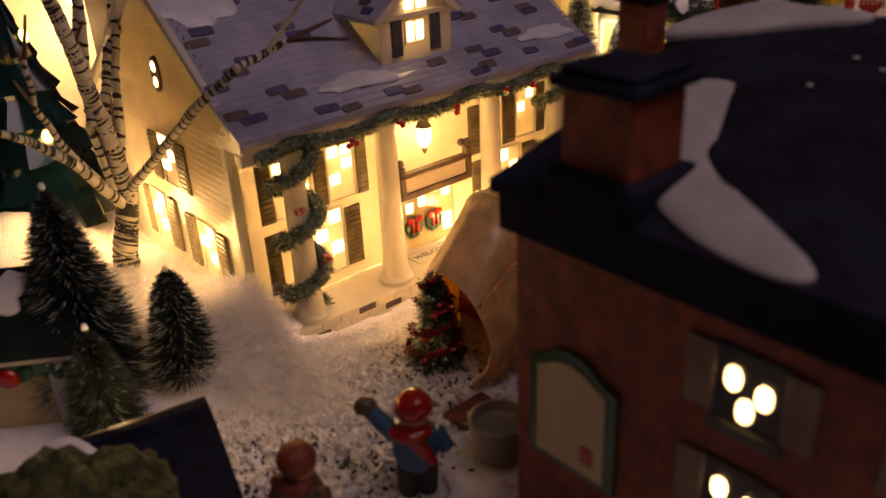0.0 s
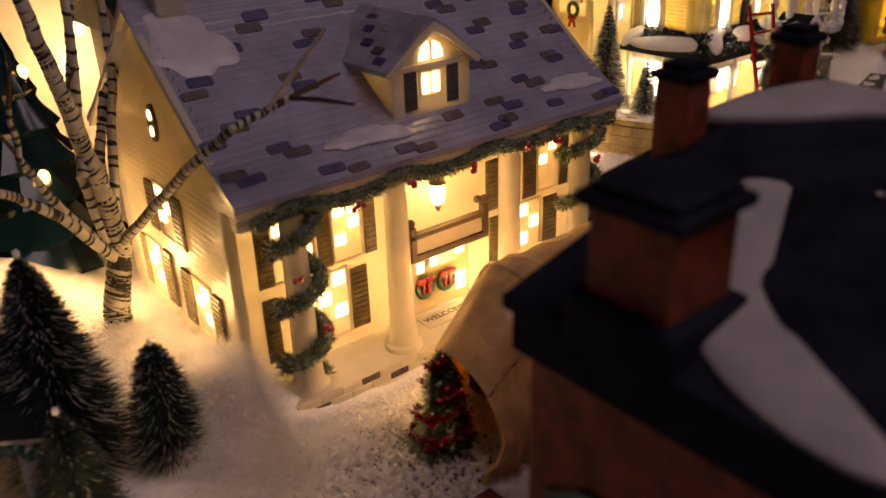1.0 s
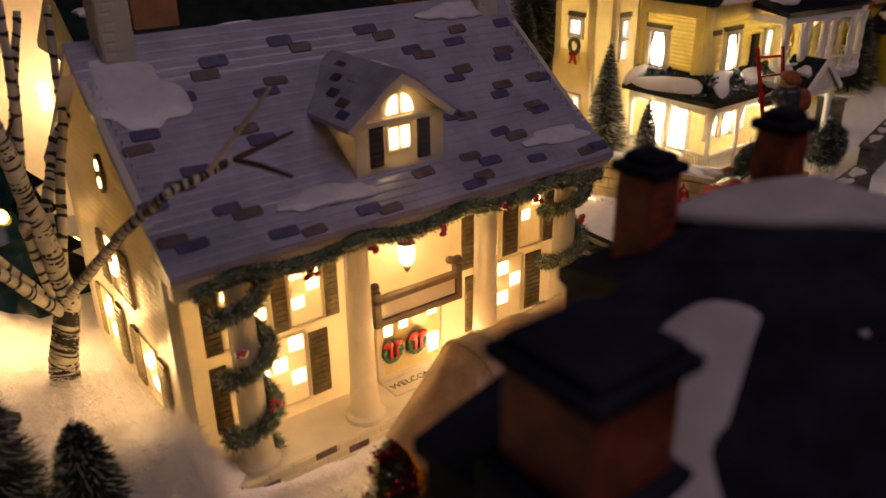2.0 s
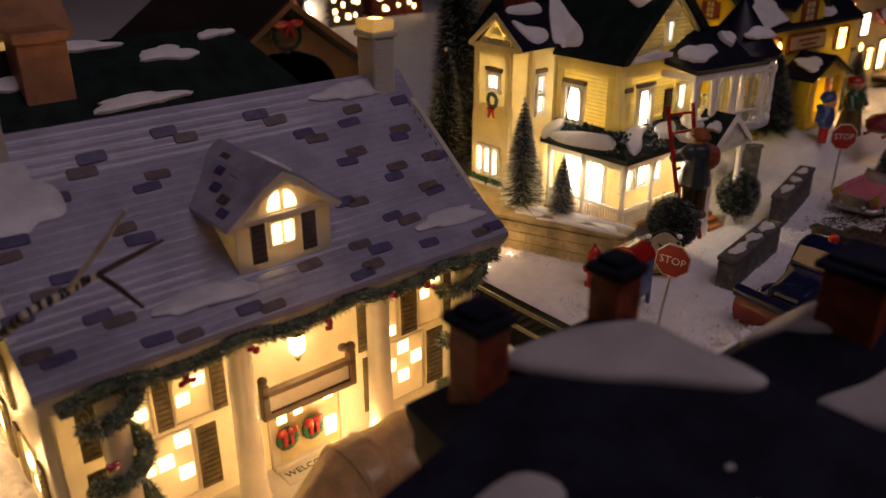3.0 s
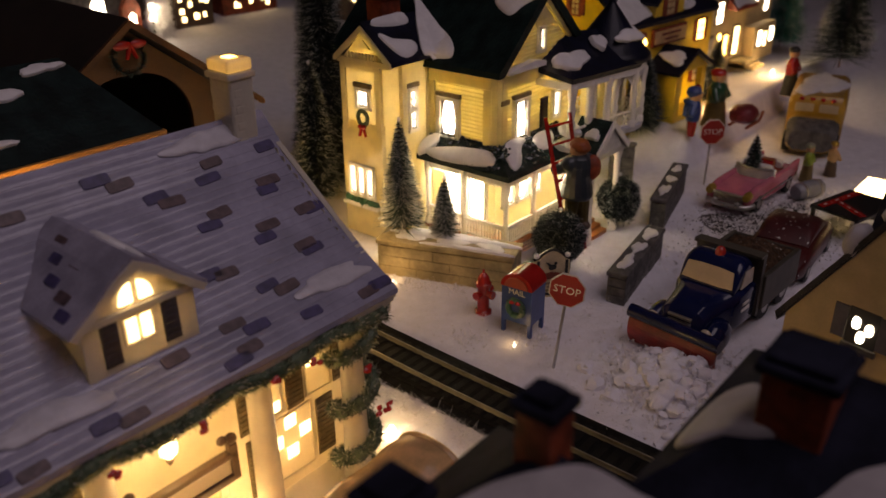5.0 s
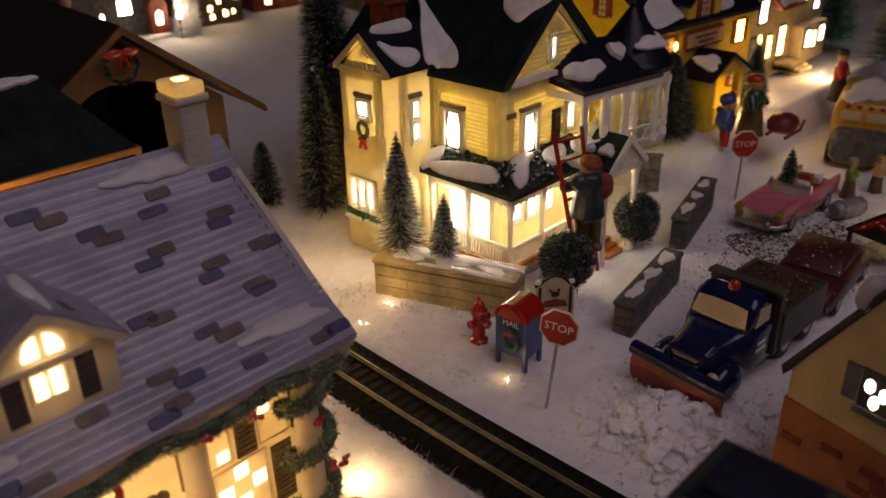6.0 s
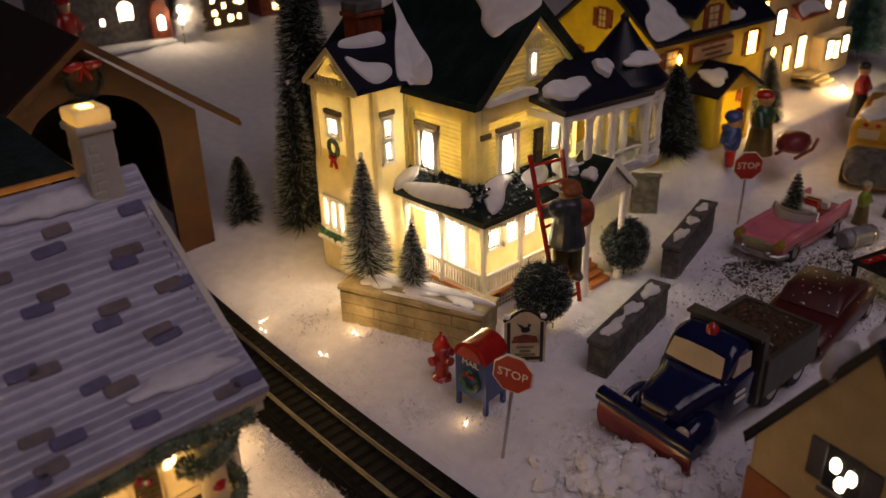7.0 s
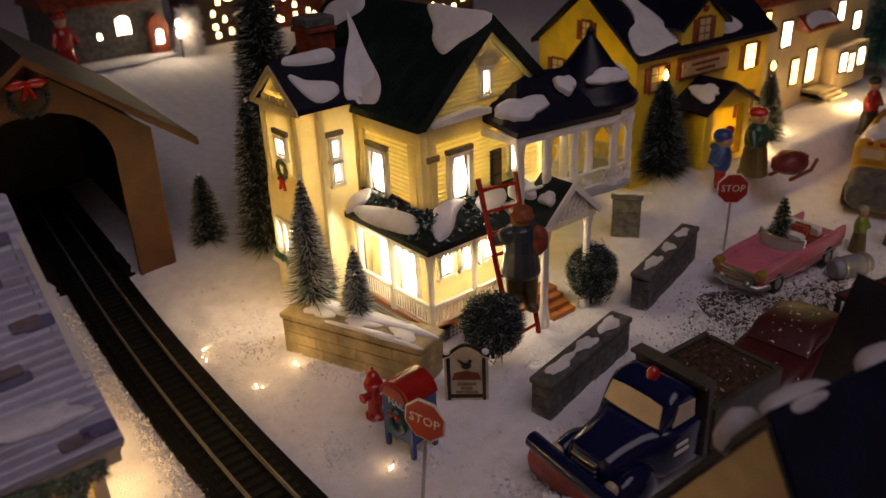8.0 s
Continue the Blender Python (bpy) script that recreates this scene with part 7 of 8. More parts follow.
def drape(u, v):
    p = FR.lerp(BR, u)
    q = Vector((54, -106, 0)).lerp(Vector((112, -112, 0)), u)
    r = p.lerp(q, v)
    k = 0.35 * math.sin(u * 44 + 7 * v) * (0.3 + v) + 0.9 * crease(u * 2, v * 2, 4, 3)
    return r + Vector((0.3, -1, 0)) * (2.6 * k + 9 * math.sin(math.pi * v) ** 1.5)


def far_side(u, v):
    p = FL.lerp(BL, u)
    r = p.lerp(Vector((p.x + 4, p.y + 4, 0)), v)
    return r + Vector((0, 1, 0)) * (2.0 * math.sin(u * 26) * v)


hood_ob = sheet("canvas_hood", hood, TAN, wagon, 30, 24)
sheet("canvas_flap", flap, TAN, wagon)
sheet("gathered_cloth", drape, TAN, wagon, 44, 18)
sheet("back_cloth", far_side, TAN, wagon, 30, 10)
for x in (104, 118, 222):
    bm = B()
    tube(bm, [hood((x - 103) / 120, 0.04 + 0.92 * k / 24) + Vector((0, 0, 0.8)) for k in range(25)], 2.0, 8)
    part("hoop", bm, TAN, hood_ob, smooth=True)
bm = B()
box(bm, 92, 200, -90, -48, 8, 18, 1)
part("wagon_box", bm, DARKRED, wagon)
for x in (116, 184):
    for y in (-94, -46):
        wheel(wagon, Matrix.Identity(4), x, y, 12, 4, BROWN)
xt = thing("ornament_tree", "little dark Christmas tree hung with red tinsel and beads", "tree", 58, -73)
bm = B()
rnd = random.Random(9)
for k in range(2000):
    s = rnd.random() ** 1.2
    a = rnd.uniform(0, 6.283)
    r = (14 * (1 - s) ** 0.8 + 1.5) * rnd.uniform(0.4, 1)
    p = Vector((58 + r * math.cos(a), -73 + r * math.sin(a), 2 + 50 * s))
    e = Vector((math.cos(a), math.sin(a), rnd.uniform(-0.5, 0.4))) * 4
    w = Vector((-math.sin(a), math.cos(a), 0.2)) * 1.0
    v = [bm.verts.new(q) for q in (p + w, p - w, p + e)]
    bm.faces.new(v)
part("foliage", bm, material("dark_tree_green", (0.012, 0.03, 0.016), 0.4, island=0.5), xt)
for z0, z1, k0 in ((4, 22, 0.2), (20, 38, 2.0), (34, 53, 4.0)):
    bm = B()
    for k in range(420):
        s = rnd.random()
        z = z0 + (z1 - z0) * s
        a = k0 + 6.283 * s * 1.1
        r = 14.5 * (1 - z / 55) ** 0.8 + 2.4
        p = Vector((58 + r * math.cos(a), -73 + r * math.sin(a), z)) + Vector((rnd.gauss(0, 1), rnd.gauss(0, 1), rnd.gauss(0, 1.1)))
        e = Vector((rnd.gauss(0, 1), rnd.gauss(0, 1), rnd.gauss(0, 1))).normalized()
        w = e.orthogonal().normalized() * 0.5
        bm.faces.new([bm.verts.new(q) for q in (p + w, p - w, p + e * 3)])
    part("tinsel", bm, TINSEL, xt, "glinting red tinsel")
for k in range(26):
    s = rnd.random()
    a = rnd.uniform(0, 6.283)
    r = 15 * (1 - s) ** 0.8 + 2
    b = B()
    blob(b, 58 + r * math.cos(a), -73 + r * math.sin(a), 4 + 46 * s, 1.9, 1.9, 1.9, 0.3, 0.5, 1)
    part("bauble", b, (TINSEL, RED, GREENPAINT, WHITE)[k % 4], xt)
pot = thing("grey_tub", "round pale tub standing in the snow before the hall", "tub", 26, -140)
bm = B()
lathe(bm, [(8, -1), (11.5, 6), (13.2, 17), (13.8, 21), (11.8, 21.5), (11, 17)], 29, -150, 20)
part("tub", bm, STONE_P, pot, smooth=True)
tray = thing("red_mat", "small red woven mat lying on the dark ground", "mat", 44, -124)
bm = B()
box(bm, 28, 54, -130, -112, 0, 3, 1)
part("mat", bm, material("dark_red_weave", (0.20, 0.03, 0.025), 0.7, vary=0.25, scale=200, bump=0.8), tray)

# ---------------------------------------------------------------- things beside the birch
gh = thing("green_roofed_cottage", "small cottage with dark green roof, garland and red bow", "house", -150, 20)
GM = Matrix.Translation((-100, 8, 0)) @ Matrix.Rotation(radians(-33), 4, "Z")
bm = B()
box(bm, -100, -6, 4, 60, -1, 44, 1)
part("wall", turned(bm, GM), CREAMWALL, gh)
bm = B()
prism(bm, [(-4, 42), (-4, 46), (32, 74), (66, 46), (66, 42)], 112, axis="x", lo=-108)
part("roof", turned(bm, GM), ROOFGREEN, gh)
bm = B()
box(bm, -108, 3, -3.5, 0, 39, 44, 0.8)
part("eave_board", turned(bm, GM), CREAMTRIM, gh)
for k, (x, y, w, h) in enumerate(((-30, 20, 20, 24), (-70, 16, 30, 18))):
    bm = B()
    patch(bm, GM @ on_plane((x, y, 46 + (y + 4) * 28 / 36 + 0.4), (1, 0, 0), (0, 36, 28), (0, -28, 36)), w, h, 2.4, 190 + k)
    part("roof_snow", bm, SNOWCAP, gh, smooth=True)
bm = B()
for k in range(80):
    blob(bm, -105 + k * 1.3, 0 + random.uniform(-2, 2), 35 + random.uniform(-4, 2), 3.6, 3, 3.4, 0.5, 0.5, 1)
part("eave_garland", turned(bm, GM), GREENPAINT, gh)
bm = B()
for s in (-1, 1):
    blob(bm, -34 + s * 5, -4, 33, 6, 3, 5, 0.2, 0.1, 2)
part("bow", turned(bm, GM), RED, gh)
bm = B()
box(bm, -12, -4, -2, 6, -1, 40, 0.8)
part("porch_post", turned(bm, GM), CREAMTRIM, gh)
bm = B()
box(bm, -16, -10, 2.6, 4.4, 8, 22, 0.5)
part("window", turned(bm, GM), BLANK, gh)
# lamp added before the unlit cottage window to warm the forecourt
bulb_light("cottage_front_fill", (-0.098, -0.045, 0.046), 0.02, (1.0, 0.74, 0.42))
nv = thing("navy_roofed_stand", "little stand with a glossy navy roof and snow", "stand", -93, -92)
NMX = Matrix.Translation((-104, -85, 0)) @ Matrix.Rotation(radians(-12), 4, "Z")
bm = B()
box(bm, -24, 24, -30, 16, -1, 30, 1)
part("wall", turned(bm, NMX), CREAMWALL, nv)
bm = B()
prism(bm, [(-40, 21), (-40, 25), (-30, 32), (-16, 40), (-2, 46.5), (5, 48.6), (10, 48.4), (15, 46), (22, 40), (22, 36)], 64, axis="x", lo=-34)
part("roof", turned(bm, NMX), material("dark_navy_stand_roof", (0.006, 0.008, 0.03), 0.55, vary=0.3, scale=90, bump=0.5, spec=0.12), nv)
bm = B()
snow_shape(bm, ((-30, -24), (-22, -8), (-30, 6), (-22, 8), (-12, -4), (-10, -16), (-18, -27)), lambda x, y: 33.4 + (y + 28) * 0.5, 2.4)
part("roof_snow", turned(bm, NMX), SNOWCAP, nv, smooth=True)
bush = thing("moss_bush", "mound of moss-green foam foliage", "bush", -143, -106)
bm = B()
for k in range(130):
    a, r = random.uniform(0, 6.283), 37 * random.random() ** 0.6
    blob(bm, -143 + r * math.cos(a), -106 + r * math.sin(a), 40 + 15 * (1 - (r / 38) ** 2) + random.uniform(-3, 3), 6.5, 6.5, 5.5, 0.5, 0.3, 2)
part("foliage", bm, MOSS, bush)
bm = B()
lathe(bm, [(28, -1), (37, 14), (37, 38), (20, 52)], -143, -106, 18)
part("base", bm, MOSS, bush)
tealtree = thing("teal_ceramic_tree", "glossy teal ceramic tree with small amber bulbs", "tree", -28, 290)
bm = B()
prof = []
for k in range(7):
    z = 8 + 24 * k
    prof += [(58 - 8 * k, z), (40 - 6 * k, z + 20)]
lathe(bm, [(14, -1), (14, 8)] + prof + [(1, 190)], -28, 290, 26)
for v in bm.verts:
    k = 1 + 0.16 * math.sin(9 * math.atan2(v.co.y - 290, v.co.x + 28) + v.co.z * 0.1)
    v.co.x, v.co.y = -28 + (v.co.x + 28) * k, 290 + (v.co.y - 290) * k
part("foliage", bm, TEAL, tealtree, smooth=True)
for k in range(6):
    a, z = 2.4 * k, 30 + 22 * k
    r = (58 - 8 * (z - 8) / 24) * 0.98
    bm = B()
    blob(bm, -28 + r * math.cos(a), 290 + r * math.sin(a), z, 4, 4, 5, 0.02, 0.01, 2)
    part("bulb", bm, WINDOW_Y, tealtree)
lit = thing("lit_cottage", "glowing cream cottage behind the birch", "house", 70, 440)
bm = B()
box(bm, -30, 150, 400, 500, -1, 205, 3)
part("wall", bm, CERAMIC, lit)
bm = B()
prism(bm, [(390, 203), (450, 265), (510, 203)], 194, axis="x", lo=-37)
part("roof", bm, TERRA, lit)
for x, z in ((44, 104), (58, 140), (86, 112)):
    bm = B()
    box(bm, x - 4, x + 4, 398, 401, z, z + 22, 1)
    part("window", bm, WINDOW, lit)
bulb_light("cottage_bulb", (0.05, 0.44, 0.12), 0.45, (1.0, 0.78, 0.45))
# ---------------------------------------------------------------- yellow shop and far street
ys = thing("yellow_shop", "mustard yellow shop with navy roof, dormer and red-framed windows", "shop", 1040, 260)
bm = B()
prism(bm, [(196, -20), (330, -20), (330, 134), (263, 196), (196, 134)], 190, axis="x", lo=945)
part("wall", bm, YELLOW_S, ys)
bm = B()
prism(bm, [(190, 129), (190, 134), (263, 204), (336, 134), (336, 129), (263, 197)], 202, axis="x", lo=939)
part("roof", bm, ROOFNAVY, ys)
fy = on_plane((0, 196, 0), (1, 0, 0), (0, 0, 1), (0, -1, 0))
fx = on_plane((945, 0, 0), (0, -1, 0), (0, 0, 1), (-1, 0, 0))


def red_window(parent, m, w, h, glow):
    b = B()
    box(b, -w / 2 - 2, w / 2 + 2, -2, h + 2, -1, 1.2, 0.3, m)
    wn = part("window", b, DARKRED, parent)
    for c in range(2):
        for r in range(3):
            b = B()
            box(b, -w / 2 + c * w / 2 + 0.7, -w / 2 + (c + 1) * w / 2 - 0.7, r * h / 3 + 0.7, (r + 1) * h / 3 - 0.7, 0.9, 1.6, 0.2, m)
            part("pane", b, glow, wn)
    for s in (-1, 1):
        b = B()
        box(b, s * (w / 2 + 5) - 2.6, s * (w / 2 + 5) + 2.6, 0, h, -0.6, 1.2, 0.3, m)
        part("shutter", b, DARKRED, wn)


red_window(ys, fy @ Matrix.Translation((972, 92, 0)), 18, 28, BLANK)
red_window(ys, fy @ Matrix.Translation((1108, 90, 0)), 16, 30, WINDOW_Y)
red_window(ys, fy @ Matrix.Translation((1108, 30, 0)), 16, 30, BLANK)
red_window(ys, fx @ Matrix.Translation((-262, 142, 0)), 10, 22, BLANK)
red_window(ys, fx @ Matrix.Translation((-232, 90, 0)), 16, 24, BLANK)
red_window(ys, fx @ Matrix.Translation((-300, 90, 0)), 16, 24, BLANK)
bm = B()
prism(bm, [(1000, 130), (1060, 130), (1060, 156), (1030, 186), (1000, 156)], 50, axis="y", lo=194)
sd_ = part("dormer", bm, YELLOW_S, ys)
bm = B()
for s in (-1, 1):
    pts = [(1030, 193), (1030, 187), (1030 + s * 34, 153), (1030 + s * 36, 157)]
    prism(bm, pts if s > 0 else pts[::-1], 62, axis="y", lo=189)
part("dormer_roof", bm, ROOFNAVY, sd_)
red_window(sd_, on_plane((1030, 194, 138), (1, 0, 0), (0, 0, 1), (0, -1, 0)), 16, 26, BLANK)
bm = B()
lathe(bm, [(4, 0), (4, 1)], 0, 0, 16)
part("emblem", turned(bm, on_plane((1030, 193.6, 174), (1, 0, 0), (0, 0, 1), (0, -1, 0))), RED, sd_)
bm = B()
box(bm, 998, 1070, 192, 196, 98, 122, 1)
sb = part("sign_board", bm, DARKRED, ys)
bm = B()
box(bm, 1001, 1067, 191, 193, 101, 119, 0.6)
part("sign_face", bm, TAN, sb)
for k, w in enumerate((40, 28)):
    bm = B()
    box(bm, 1034 - w / 2, 1034 + w / 2, 190.4, 191.4, 112 - k * 7, 115 - k * 7, 0.2)
    part("text_bar", bm, DARKRED, sb)
bm = B()
box(bm, 1000, 1064, 158, 197, -1, 8, 1)
box(bm, 1000, 1012, 158, 197, 8, 70, 1)
box(bm, 1056, 1064, 158, 166, 8, 70, 1)
prism(bm, [(998, 68), (1066, 68), (1032, 92)], 4, axis="y", lo=158)
pc = part("porch", bm, YELLOW_S, ys)
bm = B()
for s in (-1, 1):
    pts = [(1032, 98), (1032, 93), (1032 + s * 38, 66), (1032 + s * 40, 70)]
    prism(bm, pts if s > 0 else pts[::-1], 46, axis="y", lo=152)
part("porch_roof", bm, ROOFNAVY, pc)
bm = B()
patch(bm, on_plane((1012, 172, 86), (0, -1, 0), (38, 0, 28), (-28, 0, 38)), 34, 22, 3, 211)
part("porch_snow", bm, SNOWCAP, pc, smooth=True)
bm = B()
box(bm, 1068, 1076, 194, 196.5, 50, 72, 0.5)
part("door_pane", bm, WINDOW_Y, ys)
for shape in (((944, 193), (985, 196), (1002, 200), (998, 222), (988, 240), (984, 256), (968, 258), (972, 235), (964, 220), (948, 212)),
              ((1064, 196), (1094, 198), (1090, 208), (1072, 222), (1064, 212)), ((1104, 258), (1122, 250), (1130, 234), (1114, 236), (1100, 246))):
    bm = B()
    snow_shape(bm, shape, lambda x, y: 134 + (y - 190) * 70 / 73, 3)
    part("roof_snow", bm, SNOWCAP, ys, smooth=True)


# the shop is set back and turned a little to the street
ys.matrix_basis = pose(1.068, 0.3105, 0, 0, 0, -4.4) @ Matrix.Diagonal((1.24, 1.2, 1.0, 1.0))
nearer(ys, 0.885)


def street_house():
    """The cream house at the end of the street: bays, a shop door and an awning."""
    t = thing("far_house", "cream far house with crimson awning, bay windows and glowing doorway", "house", 1390, 330, "far village houses")
    bm = B()
    box(bm, 1248, 1560, 272, 420, -30, 150, 1)
    box(bm, 1436, 1540, 252, 272, -1, 62, 2)
    part("wall", bm, CREAMWALL, t)
    bm = B()
    prism(bm, [(262, 146), (262, 152), (346, 214), (430, 152), (430, 146)], 330, axis="x", lo=1240)
    part("roof", bm, DARKRED, t)
    bm = B()
    prism(bm, [(271, 122), (271, 104), (252, 100), (252, 103)], 92, axis="x", lo=1342)
    aw = part("awning", bm, DARKRED, t, "crimson awning under snow")
    bm = B()
    snow_shape(bm, ((1350, 254), (1380, 256), (1424, 254), (1420, 264), (1390, 269), (1356, 266)), lambda x, y: 103 + (y - 252), 4)
    part("awning_snow", bm, SNOWCAP, aw, smooth=True)
    for x, y, z, w, h, g in ((1260, 271, 116, 12, 22, WINDOW_Y), (1314, 271, 84, 22, 34, WINDOW_W), (1466, 271, 98, 16, 28, WINDOW_W), (1522, 271, 78, 18, 26, WINDOW_W),
                             (1290, 271, 30, 18, 34, SASH), (1350, 271, 24, 16, 36, WINDOW_Y), (1396, 271, 20, 22, 48, WINDOW), (1456, 251, 26, 18, 28, WINDOW_W), (1482, 251, 22, 14, 28, WINDOW), (1512, 251, 28, 18, 26, WINDOW_W)):
        b = B()
        box(b, x - w / 2 - 2.5, x + w / 2 + 2.5, y - 1.5, y + 1.5, z - 2.5, z + h + 2.5, 0.8)
        wn = part("window", b, BROWN, t)
        for c in range(2):
            for r in range(2):
                b = B()
                x0, z0 = x - w / 2 + c * w / 2, z + r * h / 2
                box(b, x0 + 0.9, x0 + w / 2 - 0.9, y - 2.6, y - 1.2, z0 + 0.9, z0 + h / 2 - 0.9, 1.2)
                part("pane", b, g, wn)
    bm = B()
    for k in range(3):
        box(bm, 1380, 1430, 225 + 8 * k, 271, -1, 4 + 4 * k, 1)
    part("doorstep", bm, STONE, t)
    nearer(t, 0.86)


street_house()


def glow_house(x0, x1, y0, y1, h, wall, roof, label, panes, glow, snow=True):
    """A dark far house with its lit panes given as x, z, width and height."""
    t = thing("far_house", label, "house", (x0 + x1) / 2, (y0 + y1) / 2, "far village houses")
    bm = B()
    box(bm, x0, x1, y0, y1, -30, h, 2)
    part("wall", bm, wall, t)
    ym = (y0 + y1) / 2
    bm = B()
    prism(bm, [(y0 - 8, h - 4), (y0 - 8, h), (ym, h + (y1 - y0) * 0.42), (y1 + 8, h), (y1 + 8, h - 4)], x1 - x0 + 16, axis="x", lo=x0 - 8)
    part("roof", bm, roof, t)
    for x, z, w, hh in panes:
        b = B()
        box(b, x - w / 2 - 2, x + w / 2 + 2, y0 - 1.5, y0 + 1, z - 2, z + hh + 2, 1)
        wn = part("window", b, BROWN, t)
        b = B()
        n_ = 10
        prism(b, [(x - w / 2, z), (x + w / 2, z)] + [(x + w / 2 * math.cos(math.pi * k / n_), z + hh * 0.7 + hh * 0.3 * math.sin(math.pi * k / n_)) for k in range(n_ + 1)], 1.6, axis="y", lo=y0 - 2.8)
        part("pane", b, glow, wn)
    if snow:
        bm = B()
        patch(bm, on_plane((x0 + (x1 - x0) * 0.4, (y0 + ym) / 2, h + (y1 - y0) * 0.21 + 1), (1, 0, 0), (0, 1, 0.84), (0, -0.84, 1)), (x1 - x0) * 0.5, (ym - y0) * 0.6, 4, int(x1))
        part("roof_snow", bm, SNOWCAP, t, smooth=True)
    nearer(t, 0.78)
    return t


def dots(x0, x1, h, n, seed):
    r = random.Random(seed)
    return [(x0 + 14 + (x1 - x0 - 28) * r.random(), 14 + (h - 44) * r.random(), r.uniform(7, 11), r.uniform(9, 15)) for _ in range(n)]


far_shop = glow_house(650, 868, 1332, 1500, 118, STONE_G, DARKRED, "far stone shop with a bright window and arched red door", [(782, 56, 28, 34), (734, 52, 8, 12)], WINDOW_W)
bm = B()
prism(bm, [(826, -30), (866, -30), (866, 66), (858, 82), (846, 88), (834, 82), (826, 66)], 14, axis="y", lo=1318)
far_porch = part("porch", bm, DARKRED, far_shop, "dark red arched porch")
bm = B()
prism(bm, [(839, 30), (853, 30), (853, 52), (846, 58), (839, 52)], 2, axis="y", lo=1316.5)
part("porch_window", bm, WINDOW_W, far_porch, "small bright window")
bm = B()
patch(bm, on_plane((750, 1322, 4), (1, 0, 0), (0, 1, 0), (0, 0, 1)), 240, 60, 9, 77)
part("snow_step", bm, SNOWCAP, far_shop, smooth=True)
# two bright spots by the puff; the post under them is added
lamp = thing("far_bright_globes", "two bright globes on an added post beside the fibre puff", "street lamp", 880, 1300)
bm = B()
tube(bm, [(880, 1300, -1), (880, 1300, 62)], 1.6, 8)
part("post", bm, BLACK, lamp)
for z in (46, 66):
    bm = B()
    blob(bm, 880, 1298, z, 6, 6, 8, 0.05, 0.1, 2)
    part("globe", bm, WINDOW_W, lamp, smooth=True)
nearer(lamp, 0.78)
nearer(bulb_light("far_globe_glow", (0.884, 1.285, 0.06), 0.05, (1.0, 0.86, 0.62)), 0.78)
glow_house(940, 1060, 1345, 1480, 130, BROWN, ROOFDARK, "far brown house with many small lit panes", dots(940, 1060, 130, 13, 3), WINDOW)
glow_house(1110, 1270, 1380, 1540, 130, DARKRED, ROOFDARK, "far brick house with small lit panes", dots(1110, 1270, 130, 11, 4), WINDOW)
glow_house(1320, 1560, 1180, 1340, 130, BROWN, ROOFDARK, "far brown house with lit panes across the snow", dots(1320, 1560, 130, 14, 5), WINDOW)
fluff = thing("smoke_fluff", "puff of white fibre standing for steam", "fibre puff", 899, 1320)
bm = B()
r_ = random.Random(12)
for k in range(5200):
    z = 90 * r_.random()
    a, r = r_.uniform(0, 6.283), (30 - 0.12 * z) * r_.random() ** 0.5
    p = Vector((899 + r * math.cos(a) + 0.1 * z, 1312 + r * math.sin(a), z))
    d = Vector((r_.gauss(0, 1), r_.gauss(0, 1), r_.gauss(0, 1))).normalized() * r_.uniform(8, 18)
    w = d.orthogonal().normalized() * 0.7
    bm.faces.new([bm.verts.new(q) for q in (p + w, p - w, p + d)])
part("fibre", bm, FIBRE, fluff)
nearer(fluff, 0.78)

# ---------------------------------------------------------------- bulbs in the snow, added lamps, loose flakes
# the three street ones are added to warm the shop and house fronts
for x, y, z, w in ((285, 24, 3, 0.035), (1085, 157, 41, 0.045), (1238, 136, 41, 0.08), (1000, 128, 42, 0.06), (166, 6, 9, 0.05)):
    bl = thing("snow_bulb", "small warm bulb in the snow, the street ones added as fill", "bulb", x, y, "fairy lights in the snow")
    bm = B()
    lathe(bm, [(1.2, z - 5), (2.6, z - 2), (2.6, z + 1), (1.0, z + 4)], x, y, 10)
    part("bulb", bm, WINDOW_W, bl, smooth=True)
    bulb_light("snow_bulb_glow", (x * MM - 0.004, y * MM, z * MM + 0.014), w)
# tiny glowing beads with weak lamps, added where the snow glints
for x, y, w in ((401, 239, 0.0012), (404, 162, 0.0012), (422, 28, 0.0016), (441, 170, 0.003), (394, 226, 0.001)):
    bl = thing("snow_bulb", "tiny warm glowing beads added on the glinting snow", "bulb", x, y, "fairy lights in the snow")
    bm = B()
    z = height(x, y)
    for k in range(4):
        blob(bm, x + rnd.gauss(0, 2), y + rnd.gauss(0, 2), z + 0.2, 0.55, 0.55, 0.6, 0.2, 0.3, 1)
    part("bulb", bm, WINDOW_W, bl, smooth=True)
    bulb_light("snow_bulb_glow", (x * MM, y * MM, (z + 7) * MM), w)
# added point lamps floating above the snow: fill, and glow of buried bulbs
for x, y, z, w in ((-16, 150, 44, 0.085), (-10, 74, 42, 0.055), (-20, 24, 42, 0.012), (66, -34, 34, 0.028), (132, -38, 34, 0.05), (-40, -75, 62, 0.012), (-32, 168, 40, 0.07), (-74, 172, 58, 0.04), (289, 118, 26, 0.035), (293, 172, 24, 0.02), (430, 186, 62, 0.05), (462, 268, 60, 0.045)):
    bulb_light("floating_glow", (x * MM, y * MM, z * MM), w, radius=0.012)

rnd = random.Random(17)


